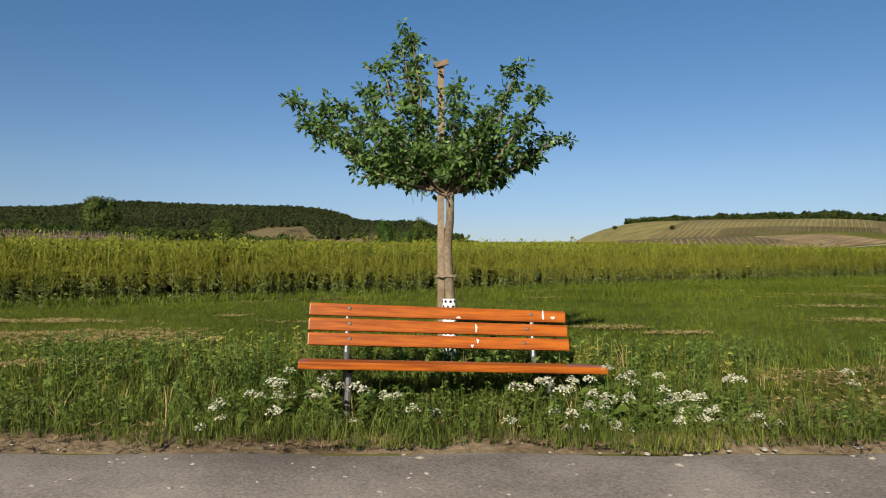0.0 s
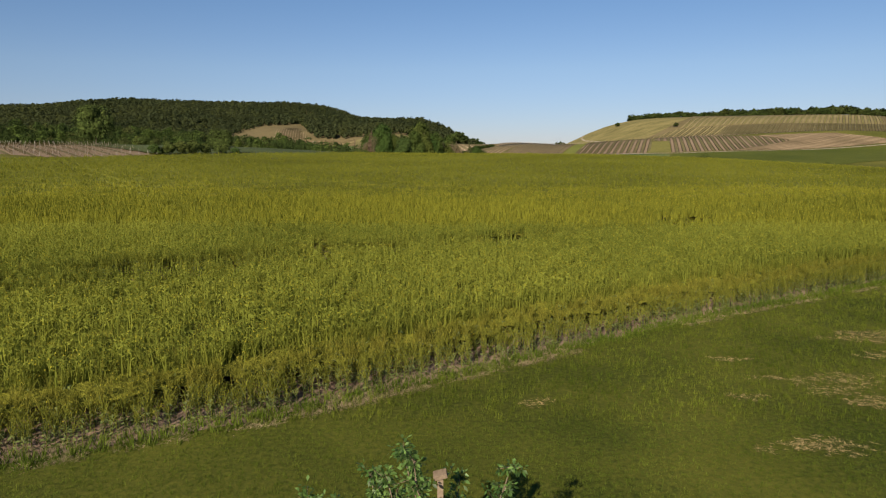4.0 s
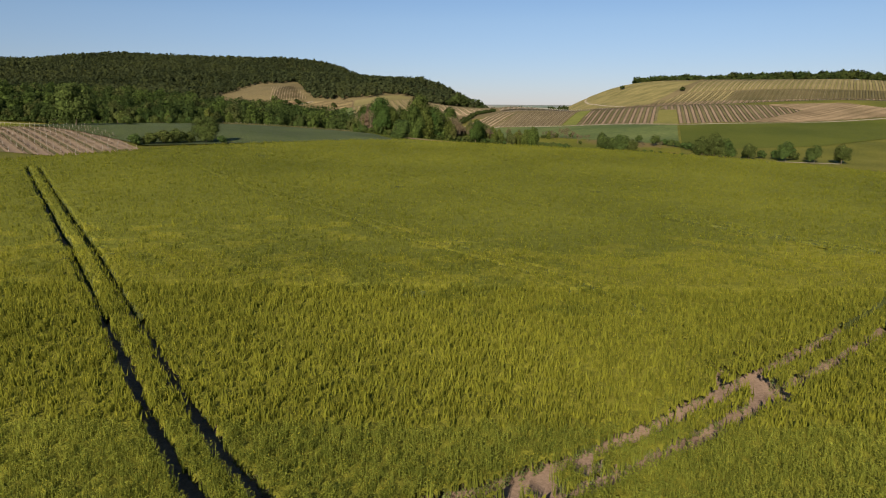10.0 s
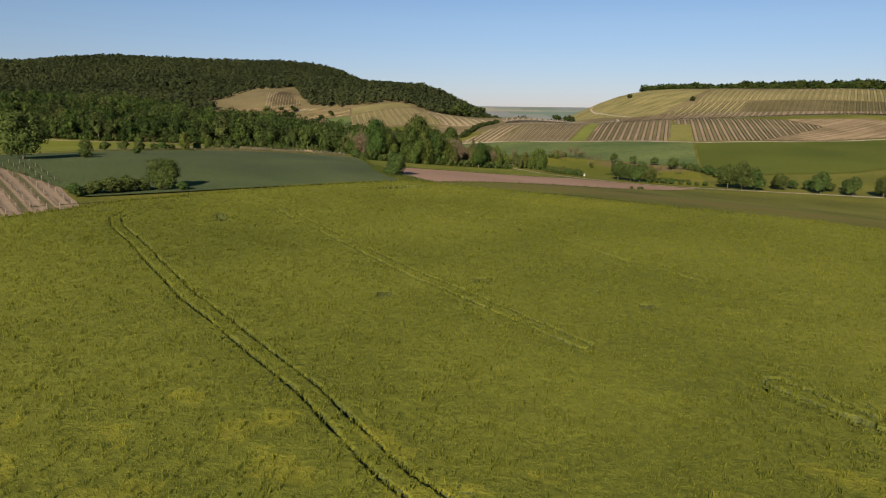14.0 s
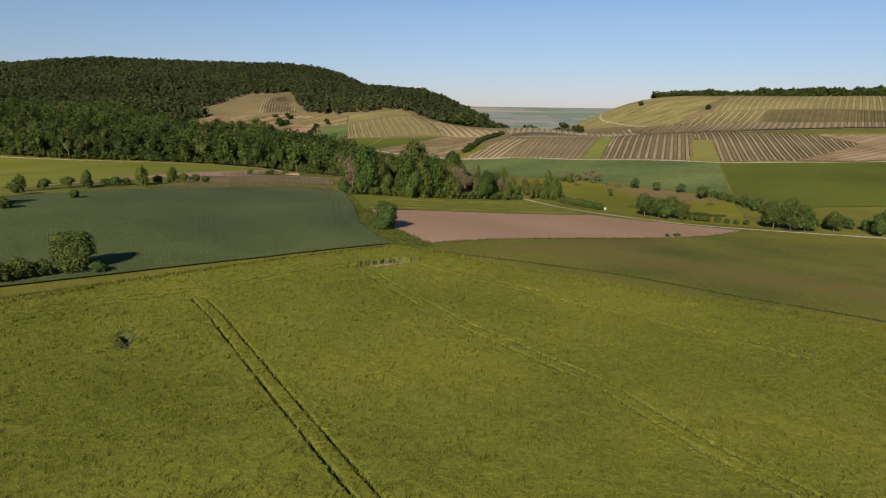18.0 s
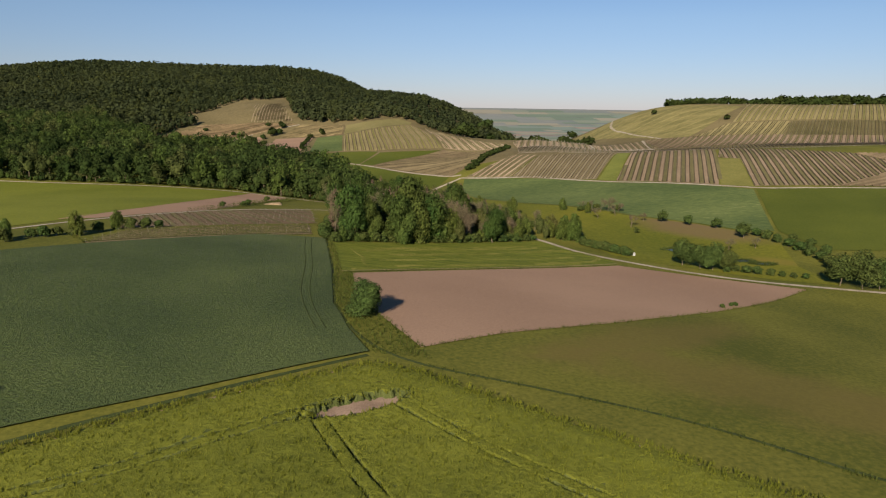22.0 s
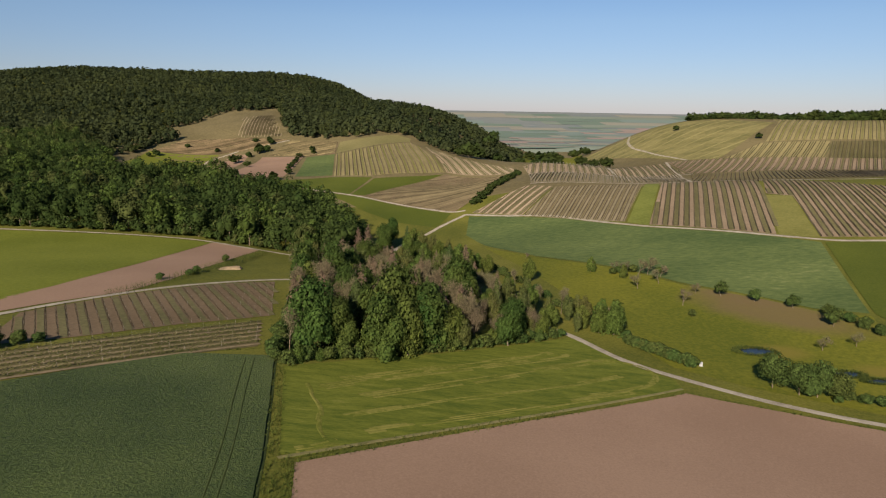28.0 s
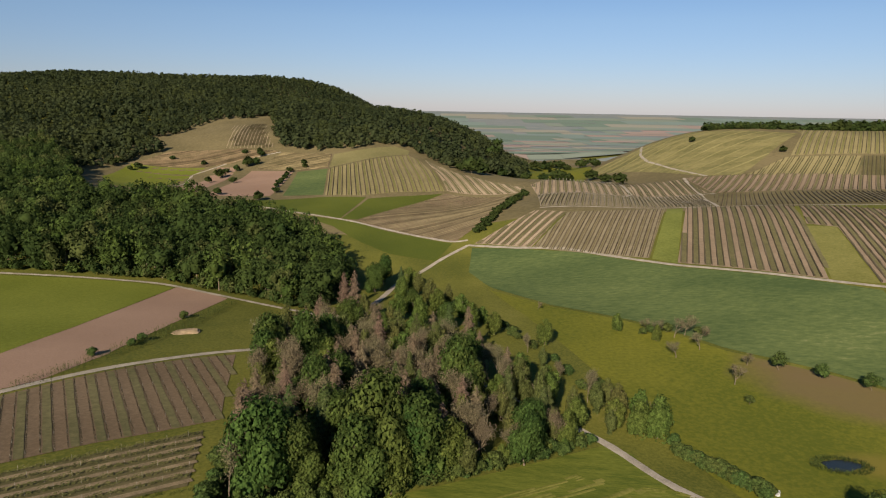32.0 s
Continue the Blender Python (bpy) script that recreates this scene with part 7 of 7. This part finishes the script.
UM = []
HEAD = (0.42, 0.34, 0.27, 0.19, 0.11)
for i, h in enumerate(HEAD):
    st, hd = umbel_plant(100 + i, h)
    root = tagged(new("flowering_herb"), "white-flowering roadside herb in the grass beside the bench", "wildflower", group="white wildflowers")
    a = new("stem", fast_mesh("stem", [st], [M_WEED])); a.parent = root
    b = new("blossom", fast_mesh("blossom", [hd], [M_WHITE])); b.parent = root
    tagged(b, "creamy white flower heads")
    UM.append(root)
HERBS = [(-0.93, 0.38), (-0.77, 0.38), (-1.09, 0.26), (-1.41, 0.2), (-1.39, 0.12), (-1.01, 0.22), (-0.98, 0.14), (-0.82, 0.22), (-1.02, 0.3), (-0.73, 0.3), (-0.34, 0.22), (-0.58, 0.1), (-0.12, 0.14), (-0.43, 0.3), (0.42, 0.3), (0.72, 0.3), (0.55, 0.34), (0.45, 0.12), (0.87, 0.34), (1.01, 0.42), (1.13, 0.38), (0.95, 0.26), (1.06, 0.22), (0.86, 0.18), (0.95, 0.18), (0.79, 0.14), (0.97, 0.1), (1.03, 0.1), (0.88, 0.14), (1.07, 0.1), (0.81, 0.1), (1.2, 0.22), (1.53, 0.22), (1.61, 0.18), (1.44, 0.22), (1.53, 0.14), (1.41, 0.14), (1.61, 0.12), (1.35, 0.18), (1.87, 0.1), (1.93, 0.12), (1.7, 0.1), (1.8, 0.34), (1.32, 0.38), (2.51, 0.38)]
PUT = set()
for hx, hh in HERBS:
    k = min(range(len(HEAD)), key=lambda i: abs(HEAD[i] - hh))
    hy = 4.22 + r.uniform(-0.05, 0.05) - (0.12 if hh < 0.13 else 0)
    m = pose(hx, hy, hz(hx, hy), r.uniform(-8, 8), r.uniform(-8, 8), r.uniform(0, 360)) @ Matrix.Scale(hh / HEAD[k], 4)
    if k not in PUT:
        UM[k].matrix_basis = m
        PUT.add(k)
    else:
        src = UM[k]
        keep = src.scale.copy()
        src.scale = (1, 1, 1)
        copy_thing(src, m)
        src.scale = keep

# ---- white boxes at the end of the roadside hedge ----
M_BOX = surface("weathered_white_paint", C(0.36, 0.36, 0.34), C(0.5, 0.5, 0.48), 2, 20, rough=0.6, bump=0.1)
stack = tagged(new("box_stack"), "small stack of white wooden boxes at the end of a hedge", "boxes")
stack.location = (64, 352.5, hz(64, 352.5) - 0.02)
for i, (w, d) in enumerate(((0.75, 0.5), (0.7, 0.46), (0.72, 0.45), (0.6, 0.4))):
    ob = part("box", box(w, d, 0.27, 0.015), M_BOX, stack)
    ob.matrix_basis = pose(0.02 * i, 0.01 * i, 0.14 + 0.3 * i, 0, 0, 20 + 6 * i)
